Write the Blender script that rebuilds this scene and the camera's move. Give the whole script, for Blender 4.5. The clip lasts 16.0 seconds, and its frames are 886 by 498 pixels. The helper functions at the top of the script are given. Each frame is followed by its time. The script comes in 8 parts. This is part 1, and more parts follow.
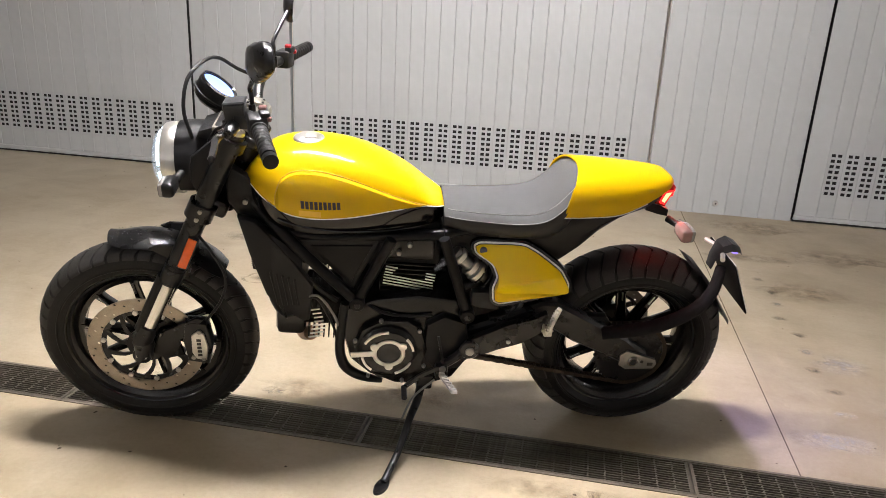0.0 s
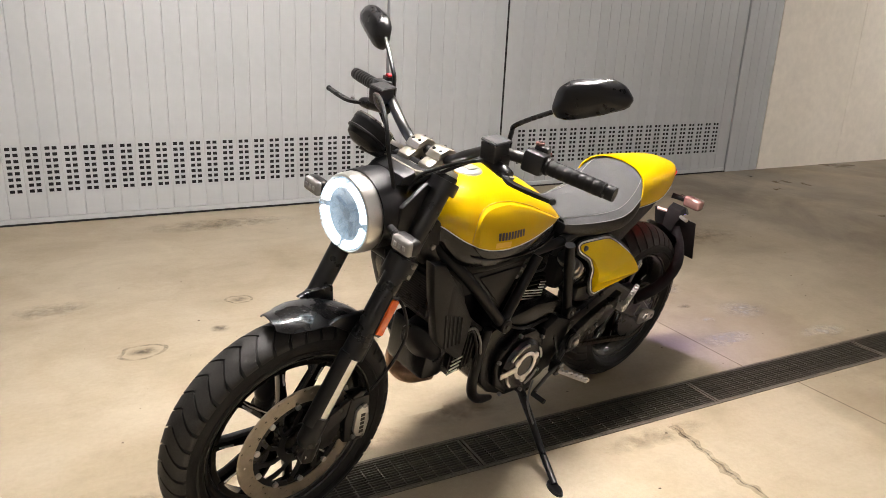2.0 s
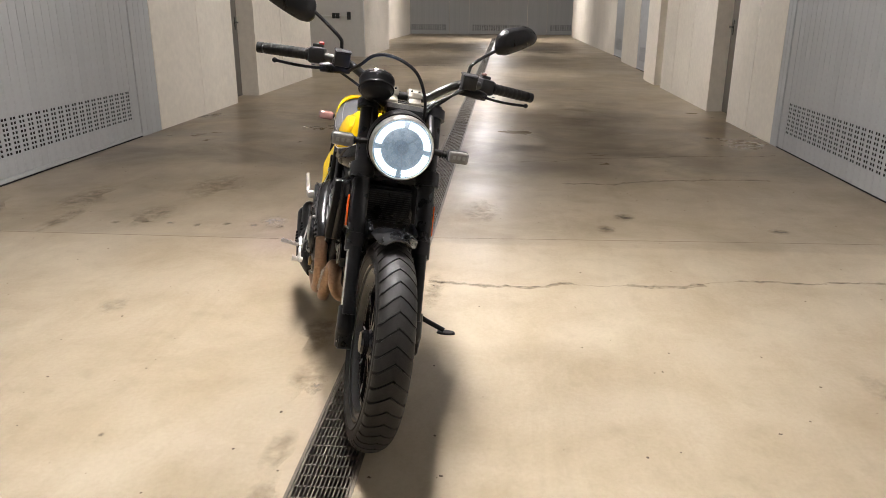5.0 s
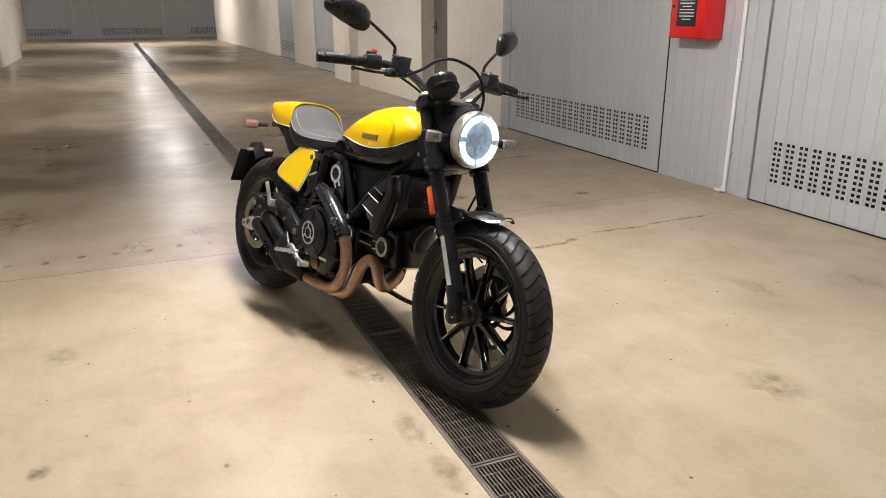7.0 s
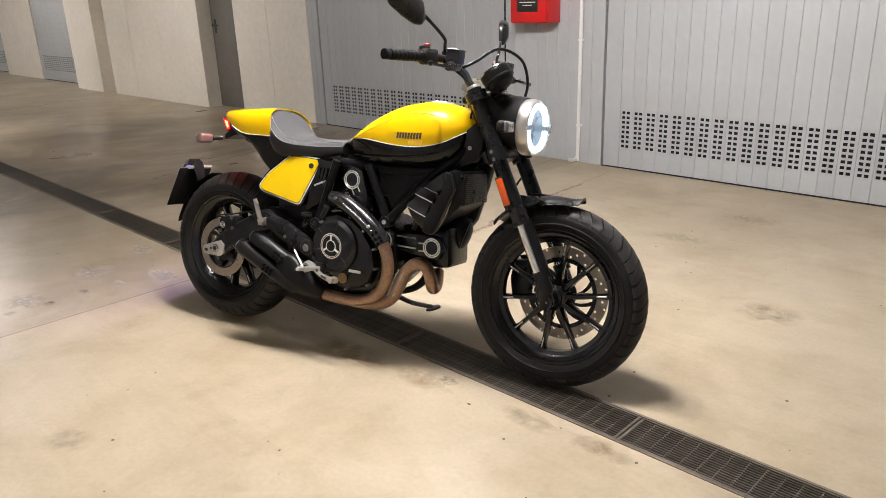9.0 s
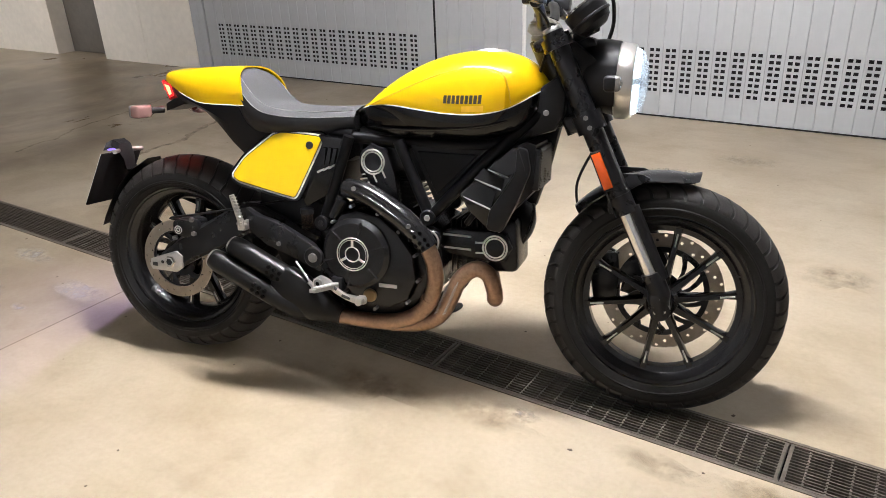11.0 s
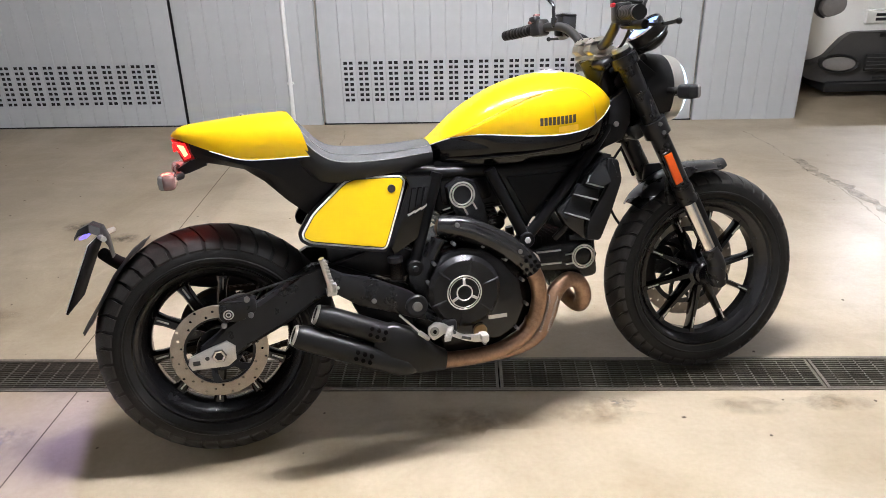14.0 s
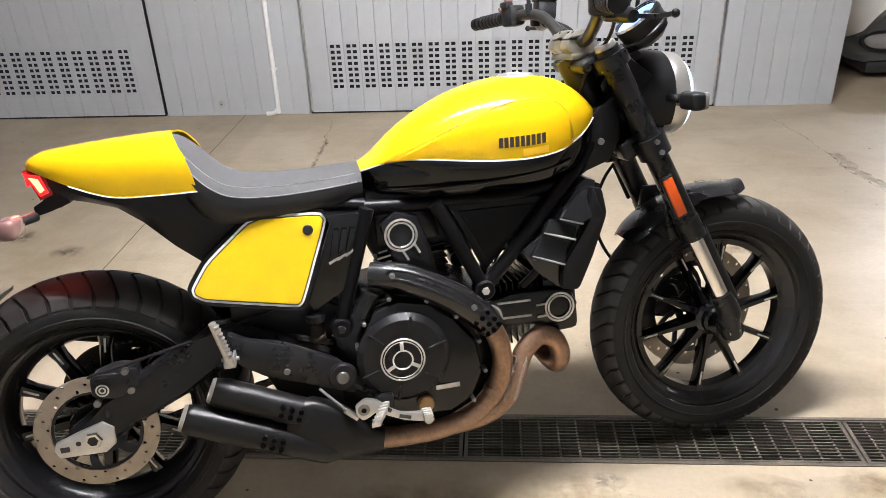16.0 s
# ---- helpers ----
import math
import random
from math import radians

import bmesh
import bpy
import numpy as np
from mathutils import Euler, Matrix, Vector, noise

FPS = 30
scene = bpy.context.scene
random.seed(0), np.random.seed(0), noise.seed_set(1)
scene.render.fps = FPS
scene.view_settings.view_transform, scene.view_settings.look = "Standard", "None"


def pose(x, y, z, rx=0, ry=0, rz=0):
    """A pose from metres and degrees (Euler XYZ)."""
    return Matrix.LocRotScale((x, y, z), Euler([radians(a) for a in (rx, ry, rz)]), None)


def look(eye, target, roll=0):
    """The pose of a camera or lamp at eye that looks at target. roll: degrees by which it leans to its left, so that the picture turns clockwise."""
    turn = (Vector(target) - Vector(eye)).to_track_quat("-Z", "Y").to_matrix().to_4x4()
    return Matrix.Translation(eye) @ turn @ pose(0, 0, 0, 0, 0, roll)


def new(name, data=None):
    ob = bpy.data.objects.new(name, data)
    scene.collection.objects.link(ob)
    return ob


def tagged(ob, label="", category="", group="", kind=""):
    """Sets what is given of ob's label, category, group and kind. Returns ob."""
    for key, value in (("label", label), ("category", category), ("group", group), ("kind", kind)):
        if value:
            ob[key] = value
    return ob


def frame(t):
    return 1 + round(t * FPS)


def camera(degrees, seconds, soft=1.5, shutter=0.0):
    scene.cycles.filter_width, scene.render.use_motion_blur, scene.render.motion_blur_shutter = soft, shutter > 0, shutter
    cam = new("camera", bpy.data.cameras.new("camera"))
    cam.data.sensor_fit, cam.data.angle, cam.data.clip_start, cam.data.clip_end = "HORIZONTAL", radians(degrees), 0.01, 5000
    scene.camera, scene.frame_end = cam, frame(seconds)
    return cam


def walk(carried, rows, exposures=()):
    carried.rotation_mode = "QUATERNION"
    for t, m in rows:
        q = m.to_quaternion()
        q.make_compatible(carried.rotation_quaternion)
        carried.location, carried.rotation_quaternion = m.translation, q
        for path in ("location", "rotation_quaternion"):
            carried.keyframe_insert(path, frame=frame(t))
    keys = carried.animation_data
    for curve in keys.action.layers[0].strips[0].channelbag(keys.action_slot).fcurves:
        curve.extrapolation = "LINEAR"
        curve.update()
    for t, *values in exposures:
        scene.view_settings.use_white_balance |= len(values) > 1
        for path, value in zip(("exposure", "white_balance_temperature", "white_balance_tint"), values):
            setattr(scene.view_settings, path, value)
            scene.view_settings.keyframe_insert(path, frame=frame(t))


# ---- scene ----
cam = camera(62.3, 16.0, 0.75)
PATH = [
    (0, (0.502, -1.903, 1.288), (0.176, -0.035, 0.652), 2.8),
    (0.5, (0.079, -1.936, 1.309), (0.041, -0.034, 0.69), 3.2),
    (1, (-0.356, -1.858, 1.29), (-0.018, 0.026, 0.712), 1.6),
    (1.5, (-0.714, -1.765, 1.312), (-0.126, 0.061, 0.746), 1.0),
    (2, (-1.119, -1.677, 1.304), (-0.216, 0.002, 0.701), 2.6),
    (2.5, (-1.404, -1.507, 1.297), (-0.264, 0.002, 0.647), 1.6),
    (3, (-1.818, -1.388, 1.306), (-0.408, -0.119, 0.671), 1.2),
    (3.5, (-2.106, -1.206, 1.274), (-0.55, -0.116, 0.649), 1.6),
    (4, (-2.4, -0.965, 1.283), (-0.644, -0.232, 0.666), 0.1),
    (4.5, (-2.601, -0.734, 1.266), (-0.746, -0.318, 0.644), 0.6),
    (4.7, (-2.624, -0.62, 1.254), (-0.748, -0.313, 0.632), 0.5),
    (6.8, (-2.75, 0.813, 1.284), (-0.975, 0.14, 0.653), -0.3),
    (7, (-2.728, 0.933, 1.281), (-0.986, 0.173, 0.66), -0.1),
    (7.5, (-2.613, 1.206, 1.287), (-0.959, 0.251, 0.693), 0.3),
    (8, (-2.517, 1.553, 1.31), (-0.985, 0.407, 0.729), 0.0),
    (8.5, (-2.349, 1.717, 1.29), (-0.923, 0.449, 0.692), -0.8),
    (9, (-2.065, 1.834, 1.295), (-0.728, 0.496, 0.645), -2.1),
    (9.5, (-1.834, 1.908, 1.255), (-0.609, 0.478, 0.581), -2.5),
    (10, (-1.573, 1.856, 1.285), (-0.424, 0.383, 0.572), -2.5),
    (12.3, (-0.622, 1.535, 1.256), (-0.019, -0.114, 0.298), -2.5),
    (12.5, (-0.502, 1.593, 1.276), (-0.007, -0.097, 0.328), -2.3),
    (13, (-0.299, 1.815, 1.294), (0.053, 0.048, 0.425), -2.1),
    (13.5, (-0.147, 1.959, 1.324), (0.089, 0.156, 0.491), -1.9),
    (14, (0.038, 2.007, 1.343), (0.101, 0.189, 0.511), -1.3),
    (14.5, (0.061, 1.983, 1.34), (0.066, 0.167, 0.502), -1.0),
    (15, (0.019, 1.894, 1.35), (0.045, 0.076, 0.517), -1.1),
    (15.5, (-0.023, 1.78, 1.326), (0.055, -0.03, 0.48), -1.3),
    (16, (-0.145, 1.554, 1.321), (-0.008, -0.229, 0.426), -2.3),
]
walk(cam, [(t, look(eye, target, roll)) for t, eye, target, roll in PATH],
     [(0, 0.10, 6500, 10), (0.5, 0.14, 6600, 10), (2, 0.05, 6750, 10), (3.5, -0.03, 6550, 10), (7, -0.06, 6550, 10), (10, 0.02, 6450, 10), (12.3, 0.17, 5900, 10), (14.5, 0.13, 6100, 10), (16, 0.18, 6150, 10)])

# ---- light ----
world = bpy.data.worlds.new("garage_air")
world.use_nodes = True
world.node_tree.nodes["Background"].inputs[0].default_value = (0.9, 0.85, 0.75, 1)
world.node_tree.nodes["Background"].inputs[1].default_value = 0.0
scene.world = world
scene.view_settings.exposure = 0.0
TUBE_GLOW_STRENGTH = 430.0


# ---- materials ----
def material(name, color, rough=0.5, metal=0.0, vary=0.12, scale=6.0, bump=0.0, bump_scale=200.0, coat=0.0,
             rough_vary=0.03, random=0.0, spec=0.5):
    """Two-scale noise over colour and roughness, with a fine bump."""
    m = bpy.data.materials.new(name)
    m.use_nodes = True
    n, l = m.node_tree.nodes, m.node_tree.links
    b = n["Principled BSDF"]
    b.inputs["Roughness"].default_value, b.inputs["Metallic"].default_value = rough, metal
    b.inputs["Coat Weight"].default_value, b.inputs["Coat Roughness"].default_value = coat, 0.025
    b.inputs["Specular IOR Level"].default_value = spec
    co = n.new("ShaderNodeTexCoord")
    big, small = n.new("ShaderNodeTexNoise"), n.new("ShaderNodeTexNoise")
    for t, s in ((big, scale), (small, scale * 11)):
        t.inputs["Scale"].default_value, t.inputs["Detail"].default_value = s, 5
        l.new(co.outputs["Object"], t.inputs["Vector"])
    add = n.new("ShaderNodeMath")
    add.operation = "ADD"
    l.new(big.outputs["Fac"], add.inputs[0]), l.new(small.outputs["Fac"], add.inputs[1])
    ramp = n.new("ShaderNodeMapRange")
    ramp.inputs["From Min"].default_value, ramp.inputs["From Max"].default_value = 0.6, 1.4
    ramp.inputs["To Min"].default_value, ramp.inputs["To Max"].default_value = 1 - vary, 1 + vary
    l.new(add.outputs[0], ramp.inputs["Value"])
    mix = n.new("ShaderNodeVectorMath")
    mix.operation = "SCALE"
    mix.inputs[0].default_value = color
    l.new(ramp.outputs[0], mix.inputs["Scale"])
    if random:
        info, rr = n.new("ShaderNodeObjectInfo"), n.new("ShaderNodeMapRange")
        rr.inputs["To Min"].default_value, rr.inputs["To Max"].default_value = 1 - random, 1 + random
        l.new(info.outputs["Random"], rr.inputs["Value"])
        mul = n.new("ShaderNodeVectorMath")
        mul.operation = "SCALE"
        l.new(mix.outputs[0], mul.inputs[0]), l.new(rr.outputs[0], mul.inputs["Scale"])
        mix = mul
    l.new(mix.outputs[0], b.inputs["Base Color"])
    r2 = n.new("ShaderNodeMapRange")
    r2.inputs["From Min"].default_value, r2.inputs["From Max"].default_value = 0.3, 0.7
    r2.inputs["To Min"].default_value, r2.inputs["To Max"].default_value = max(rough - rough_vary, 0.02), min(rough + rough_vary, 1)
    l.new(big.outputs["Fac"], r2.inputs["Value"]), l.new(r2.outputs[0], b.inputs["Roughness"])
    if bump:
        tex, bp = n.new("ShaderNodeTexNoise"), n.new("ShaderNodeBump")
        tex.inputs["Scale"].default_value, tex.inputs["Detail"].default_value = bump_scale, 4
        bp.inputs["Strength"].default_value, bp.inputs["Distance"].default_value = bump, 0.002
        l.new(co.outputs["Object"], tex.inputs["Vector"])
        l.new(tex.outputs["Fac"], bp.inputs["Height"]), l.new(bp.outputs[0], b.inputs["Normal"])
    return m


def glowing(name, color, strength):
    m = bpy.data.materials.new(name)
    m.use_nodes = True
    b = m.node_tree.nodes["Principled BSDF"]
    b.inputs["Base Color"].default_value = (*color, 1)
    b.inputs["Emission Color"].default_value, b.inputs["Emission Strength"].default_value = (*color, 1), strength
    return m


def clear_glass(name, color=(1, 1, 1), rough=0.02):
    m = bpy.data.materials.new(name)
    m.use_nodes = True
    b = m.node_tree.nodes["Principled BSDF"]
    b.inputs["Base Color"].default_value = (*color, 1)
    b.inputs["Transmission Weight"].default_value, b.inputs["Roughness"].default_value = 1, rough
    b.inputs["IOR"].default_value = 1.45
    return m


def thin_glass(name):
    """A thin clear pane: see-through with a mirror sheen."""
    m = bpy.data.materials.new(name)
    m.use_nodes = True
    b = m.node_tree.nodes["Principled BSDF"]
    b.inputs["Base Color"].default_value, b.inputs["Roughness"].default_value = (0.8, 0.9, 1.0, 1), 0.04
    b.inputs["Alpha"].default_value = 0.25
    b.inputs["Emission Color"].default_value, b.inputs["Emission Strength"].default_value = (0.55, 0.75, 1.0, 1), 0.05
    return m


def concrete_floor():
    """Smooth-trowelled beige slab: broad stains, fine grain, scuffs and a sheen that comes and goes."""
    m = bpy.data.materials.new("floor_concrete")
    m.use_nodes = True
    n, l = m.node_tree.nodes, m.node_tree.links
    b = n["Principled BSDF"]
    co = n.new("ShaderNodeTexCoord")

    def tex(scale, detail=6, rough=0.55, stretch=None, distort=0.0):
        t = n.new("ShaderNodeTexNoise")
        t.inputs["Scale"].default_value, t.inputs["Detail"].default_value = scale, detail
        t.inputs["Roughness"].default_value, t.inputs["Distortion"].default_value = rough, distort
        if stretch:
            mp = n.new("ShaderNodeMapping")
            mp.inputs["Scale"].default_value = stretch
            l.new(co.outputs["Object"], mp.inputs["Vector"]), l.new(mp.outputs[0], t.inputs["Vector"])
        else:
            l.new(co.outputs["Object"], t.inputs["Vector"])
        return t

    def ramp(src, stops):
        r = n.new("ShaderNodeValToRGB")
        while len(r.color_ramp.elements) < len(stops):
            r.color_ramp.elements.new(0.5)
        for e, (p, c) in zip(r.color_ramp.elements, stops):
            e.position, e.color = p, (*c, 1)
        l.new(src, r.inputs[0])
        return r

    def blend(kind, fac, a, c):
        x = n.new("ShaderNodeMix")
        x.data_type, x.blend_type = "RGBA", kind
        x.inputs[0].default_value = fac
        l.new(a, x.inputs[6]), l.new(c, x.inputs[7])
        return x.outputs[2]

    base = ramp(tex(0.55, 5, 0.5).outputs["Fac"], [(0.3, (0.47, 0.395, 0.285)), (0.5, (0.55, 0.470, 0.345)), (0.72, (0.61, 0.530, 0.400))])
    mid = ramp(tex(2.6, 7, 0.6, distort=0.4).outputs["Fac"], [(0.25, (0.72, 0.67, 0.58)), (0.60, (1, 1, 1)), (0.75, (1.0, 0.99, 0.97))])
    fine = ramp(tex(60, 4, 0.7).outputs["Fac"], [(0.3, (0.9, 0.89, 0.87)), (0.6, (1, 1, 1))])
    grit = ramp(tex(420, 2, 0.8).outputs["Fac"], [(0.3, (0.86, 0.85, 0.83)), (0.55, (1, 1, 1))])
    spots = ramp(tex(9, 2, 0.4, distort=0.2).outputs["Fac"], [(0.14, (0.66, 0.61, 0.54)), (0.40, (1, 1, 1))])
    wipe = ramp(tex(1.3, 8, 0.65, stretch=(0.45, 2.2, 1), distort=1.0).outputs["Fac"], [(0.26, (0.74, 0.70, 0.64)), (0.62, (1, 1, 1))])
    c = base.outputs[0]
    for r, f in ((mid, 0.85), (fine, 0.8), (grit, 0.7), (spots, 0.35), (wipe, 0.5)):
        c = blend("MULTIPLY", f, c, r.outputs[0])
    # the slabs past the joint are dirtier: a step there, then smeared traffic dirt that thins out further on; the dark
    # stretch also paints in dimness between lamps
    sep = n.new("ShaderNodeSeparateXYZ")
    l.new(co.outputs["Object"], sep.inputs[0])

    def reach(a, z, lo, hi):
        r = n.new("ShaderNodeMapRange")
        r.interpolation_type = "SMOOTHSTEP"
        for key, v in (("From Min", a), ("From Max", z), ("To Min", lo), ("To Max", hi)):
            r.inputs[key].default_value = v
        l.new(sep.outputs["X"], r.inputs["Value"])
        return r.outputs[0]

    def times(u, v):
        q = n.new("ShaderNodeMath")
        q.operation = "MULTIPLY"
        l.new(u, q.inputs[0])
        if isinstance(v, float):
            q.inputs[1].default_value = v
        else:
            l.new(v, q.inputs[1])
        return q.outputs[0]

    # the edges of the dirty, dimmed stretch are ragged: its places along the corridor wander with a coarse noise
    wander = n.new("ShaderNodeMath")
    wander.operation = "MULTIPLY_ADD"
    wander.inputs[1].default_value = 2.2
    l.new(tex(0.75, 6, 0.6, distort=0.6).outputs["Fac"], wander.inputs[0]), l.new(sep.outputs["X"], wander.inputs[2])

    def stretch_of(a, z, lo, hi):
        out = reach(a + 1.1, z + 1.1, lo, hi)
        l.new(wander.outputs[0], out.node.inputs["Value"])
        return out

    smear = n.new("ShaderNodeMapRange")
    smear.inputs["From Min"].default_value, smear.inputs["From Max"].default_value = 0.36, 0.58
    smear.inputs["To Min"].default_value, smear.inputs["To Max"].default_value = 0.30, 1.0
    l.new(tex(1.1, 8, 0.68, stretch=(0.9, 0.7, 1), distort=0.9).outputs["Fac"], smear.inputs["Value"])
    scratch = n.new("ShaderNodeMapRange")
    scratch.inputs["From Min"].default_value, scratch.inputs["From Max"].default_value = 0.60, 0.70
    scratch.inputs["To Min"].default_value, scratch.inputs["To Max"].default_value = 1.0, 0.35
    l.new(tex(1.6, 9, 0.72, stretch=(2.6, 0.6, 1), distort=1.6).outputs["Fac"], scratch.inputs["Value"])
    mask = times(times(stretch_of(2.9, 3.7, 0.38, 1.0), stretch_of(6.2, 8.0, 1.0, 0.30)), times(reach(1.24, 1.30, 0.0, 0.90), times(smear.outputs[0], scratch.outputs[0])))
    # multiplies the dirt and the painted dimness into the slab colour
    dirt = n.new("ShaderNodeMix")
    dirt.data_type, dirt.blend_type = "RGBA", "MULTIPLY"
    l.new(mask, dirt.inputs[0]), l.new(c, dirt.inputs[6])
    dirt.inputs[7].default_value = (0.34, 0.295, 0.24, 1)
    l.new(dirt.outputs[2], b.inputs["Base Color"])
    rr = n.new("ShaderNodeMapRange")
    rr.inputs["From Min"].default_value, rr.inputs["From Max"].default_value = 0.15, 0.85
    rr.inputs["To Min"].default_value, rr.inputs["To Max"].default_value = 0.26, 0.56
    l.new(tex(0.9, 4, 0.5, distort=0.2).outputs["Fac"], rr.inputs["Value"])
    damp = n.new("ShaderNodeMath")
    damp.operation = "MULTIPLY_ADD"
    damp.inputs[1].default_value = -0.10
    l.new(mask, damp.inputs[0]), l.new(rr.outputs[0], damp.inputs[2])
    l.new(damp.outputs[0], b.inputs["Roughness"])
    b.inputs["Specular IOR Level"].default_value = 0.5
    bp = n.new("ShaderNodeBump")
    bp.inputs["Strength"].default_value, bp.inputs["Distance"].default_value = 0.12, 0.004
    l.new(tex(45, 6, 0.6).outputs["Fac"], bp.inputs["Height"])
    l.new(bp.outputs[0], b.inputs["Normal"])
    return m


FLOOR = concrete_floor()
CRACK = material("crack_dirt", (0.13, 0.10, 0.07), 0.9, vary=0.4, scale=20)
STEEL = material("painted_grey_steel", (0.435, 0.45, 0.46), 0.42, vary=0.05, scale=1.5, bump=0.05, bump_scale=90, random=0.025)
STEEL_FRAME = material("painted_grey_frame", (0.44, 0.455, 0.465), 0.42, vary=0.05, scale=1.5)
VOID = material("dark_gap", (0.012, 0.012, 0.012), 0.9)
PLASTER = material("cream_painted_concrete", (0.80, 0.75, 0.66), 0.75, vary=0.09, scale=1.4, bump=0.10, bump_scale=25)
CEILING = material("raw_concrete_ceiling", (0.20, 0.196, 0.188), 0.85, vary=0.15, scale=0.8, bump=0.3, bump_scale=30)
GRATE = material("galvanised_grate", (0.150, 0.128, 0.102), 0.45, metal=0.4, vary=0.4, scale=12, random=0.2)
# near-black throughout: the shade under the grates is put into this colour
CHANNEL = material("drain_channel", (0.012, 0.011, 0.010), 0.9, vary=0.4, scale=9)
FIRE_RED = material("fire_box_red", (0.62, 0.012, 0.014), 0.35, vary=0.05, coat=0.3)
WHITE_PIPE = material("white_conduit", (0.78, 0.78, 0.76), 0.35, vary=0.05)
DOOR_WHITE = material("white_fire_door", (0.70, 0.69, 0.66), 0.5, vary=0.05, scale=1)
DARK_DOOR = material("dark_recess_door", (0.16, 0.145, 0.125), 0.6, vary=0.15, scale=2)
BLACK_PLASTIC = material("black_plastic", (0.013, 0.013, 0.014), 0.42, vary=0.25, scale=30, bump=0.15, bump_scale=500)
BLACK_LABEL = material("black_label", (0.02, 0.02, 0.02), 0.3)
WHITE_INK = material("white_ink", (0.8, 0.8, 0.78), 0.5)
TUBE_GLOW = [glowing("tube_glow", (1.0, 0.955, 0.95), TUBE_GLOW_STRENGTH * k) for k in (0.16, 1.50, 0.68, 0.82, 1.0, 1.9, 0.90, 0.18)]


# ---- building helpers ----
def finish(bm, sharp=35):
    bm.normal_update()
    lim = radians(sharp)
    for f in bm.faces:
        f.smooth = True
    for e in bm.edges:
        if len(e.link_faces) == 2 and e.calc_face_angle(0) > lim:
            e.smooth = False


def mesh_of(name, bm, mat, sharp=35):
    finish(bm, sharp)
    me = bpy.data.meshes.new(name)
    bm.to_mesh(me)
    bm.free()
    for x in (mat if isinstance(mat, (list, tuple)) else [mat]):
        me.materials.append(x)
    return me


def part(name, bm, mat, parent=None, label="", sharp=35):
    """Links a bmesh as one mesh object under a thing or a part."""
    ob = new(name, mesh_of(name, bm, mat, sharp) if isinstance(bm, bmesh.types.BMesh) else bm)
    if parent:
        ob.parent = parent
    if label:
        ob["label"] = label
    return ob


def thing(name, label, category, group="", kind="", at=None):
    ob = new(name)
    if at is not None:
        ob.matrix_basis = at
    ob.empty_display_size = 0.1
    return tagged(ob, label, category, group, kind)


def box(bm, c, size, rot=None, bevel=0.0, seg=2):
    m = Matrix.Translation(c) @ (rot.to_4x4() if rot else Matrix.Identity(4)) @ Matrix.Diagonal((*size, 1))
    vs = bmesh.ops.create_cube(bm, size=1, matrix=m)["verts"]
    if bevel:
        es = list({e for v in vs for e in v.link_edges})
        bmesh.ops.bevel(bm, geom=es, offset=bevel, segments=seg, affect="EDGES", profile=0.5)
    return bm


def span(bm, lo, hi, bevel=0.0):
    """A box from corner to corner."""
    c = [(a + b) / 2 for a, b in zip(lo, hi)]
    return box(bm, c, [abs(b - a) for a, b in zip(lo, hi)], None, bevel)


def rod(bm, a, b, r, r2=None, seg=16, caps=True):
    a, b = Vector(a), Vector(b)
    d = b - a
    m = Matrix.Translation((a + b) / 2) @ d.to_track_quat("Z", "Y").to_matrix().to_4x4()
    bmesh.ops.create_cone(bm, cap_ends=caps, segments=seg, radius1=r, radius2=r if r2 is None else r2, depth=d.length, matrix=m)
    return bm


def smooth_path(pts, steps=6):
    """Catmull-Rom through the points."""
    p = [Vector(q) for q in pts]
    if len(p) < 3:
        return p
    out = []
    for i in range(len(p) - 1):
        a, b, c, d = p[max(i - 1, 0)], p[i], p[i + 1], p[min(i + 2, len(p) - 1)]
        for k in range(steps):
            t = k / steps
            out.append(0.5 * ((2 * b) + (c - a) * t + (2 * a - 5 * b + 4 * c - d) * t * t + (3 * b - a - 3 * c + d) * t ** 3))
    return out + [p[-1]]


def pipe(bm, pts, r, seg=10, steps=6, closed=True):
    """A tube along a smooth path; r is a number or one radius a point."""
    path = smooth_path(pts, steps)
    n = len(path)
    rad = [r] * n if isinstance(r, (int, float)) else [float(v) for v in np.interp(np.linspace(0, 1, n), np.linspace(0, 1, len(r)), r)]
    rings, up = [], None
    for i, p in enumerate(path):
        d = (path[min(i + 1, n - 1)] - path[max(i - 1, 0)]).normalized()
        up = (up - d * up.dot(d)) if up else d.orthogonal()
        up.normalize()
        side = d.cross(up)
        rings.append([bm.verts.new(p + rad[i] * (math.cos(a) * up + math.sin(a) * side)) for a in (math.tau * k / seg for k in range(seg))])
    for u, v in zip(rings, rings[1:]):
        for k in range(seg):
            bm.faces.new((u[k], u[(k + 1) % seg], v[(k + 1) % seg], v[k]))
    if closed:
        bm.faces.new(rings[0][::-1]), bm.faces.new(rings[-1])
    return bm


def lathe(bm, profile, seg=48, at=None, closed=False):
    """Turns (radius, along) pairs round the local y axis."""
    m = at or Matrix.Identity(4)
    rings = []
    for r, y in profile:
        rings.append([bm.verts.new(m @ Vector((r * math.cos(a), y, r * math.sin(a)))) for a in (math.tau * k / seg for k in range(seg))])
    pairs = list(zip(rings, rings[1:])) + ([(rings[-1], rings[0])] if closed else [])
    for u, v in pairs:
        for k in range(seg):
            bm.faces.new((u[k], v[k], v[(k + 1) % seg], u[(k + 1) % seg]))
    return bm


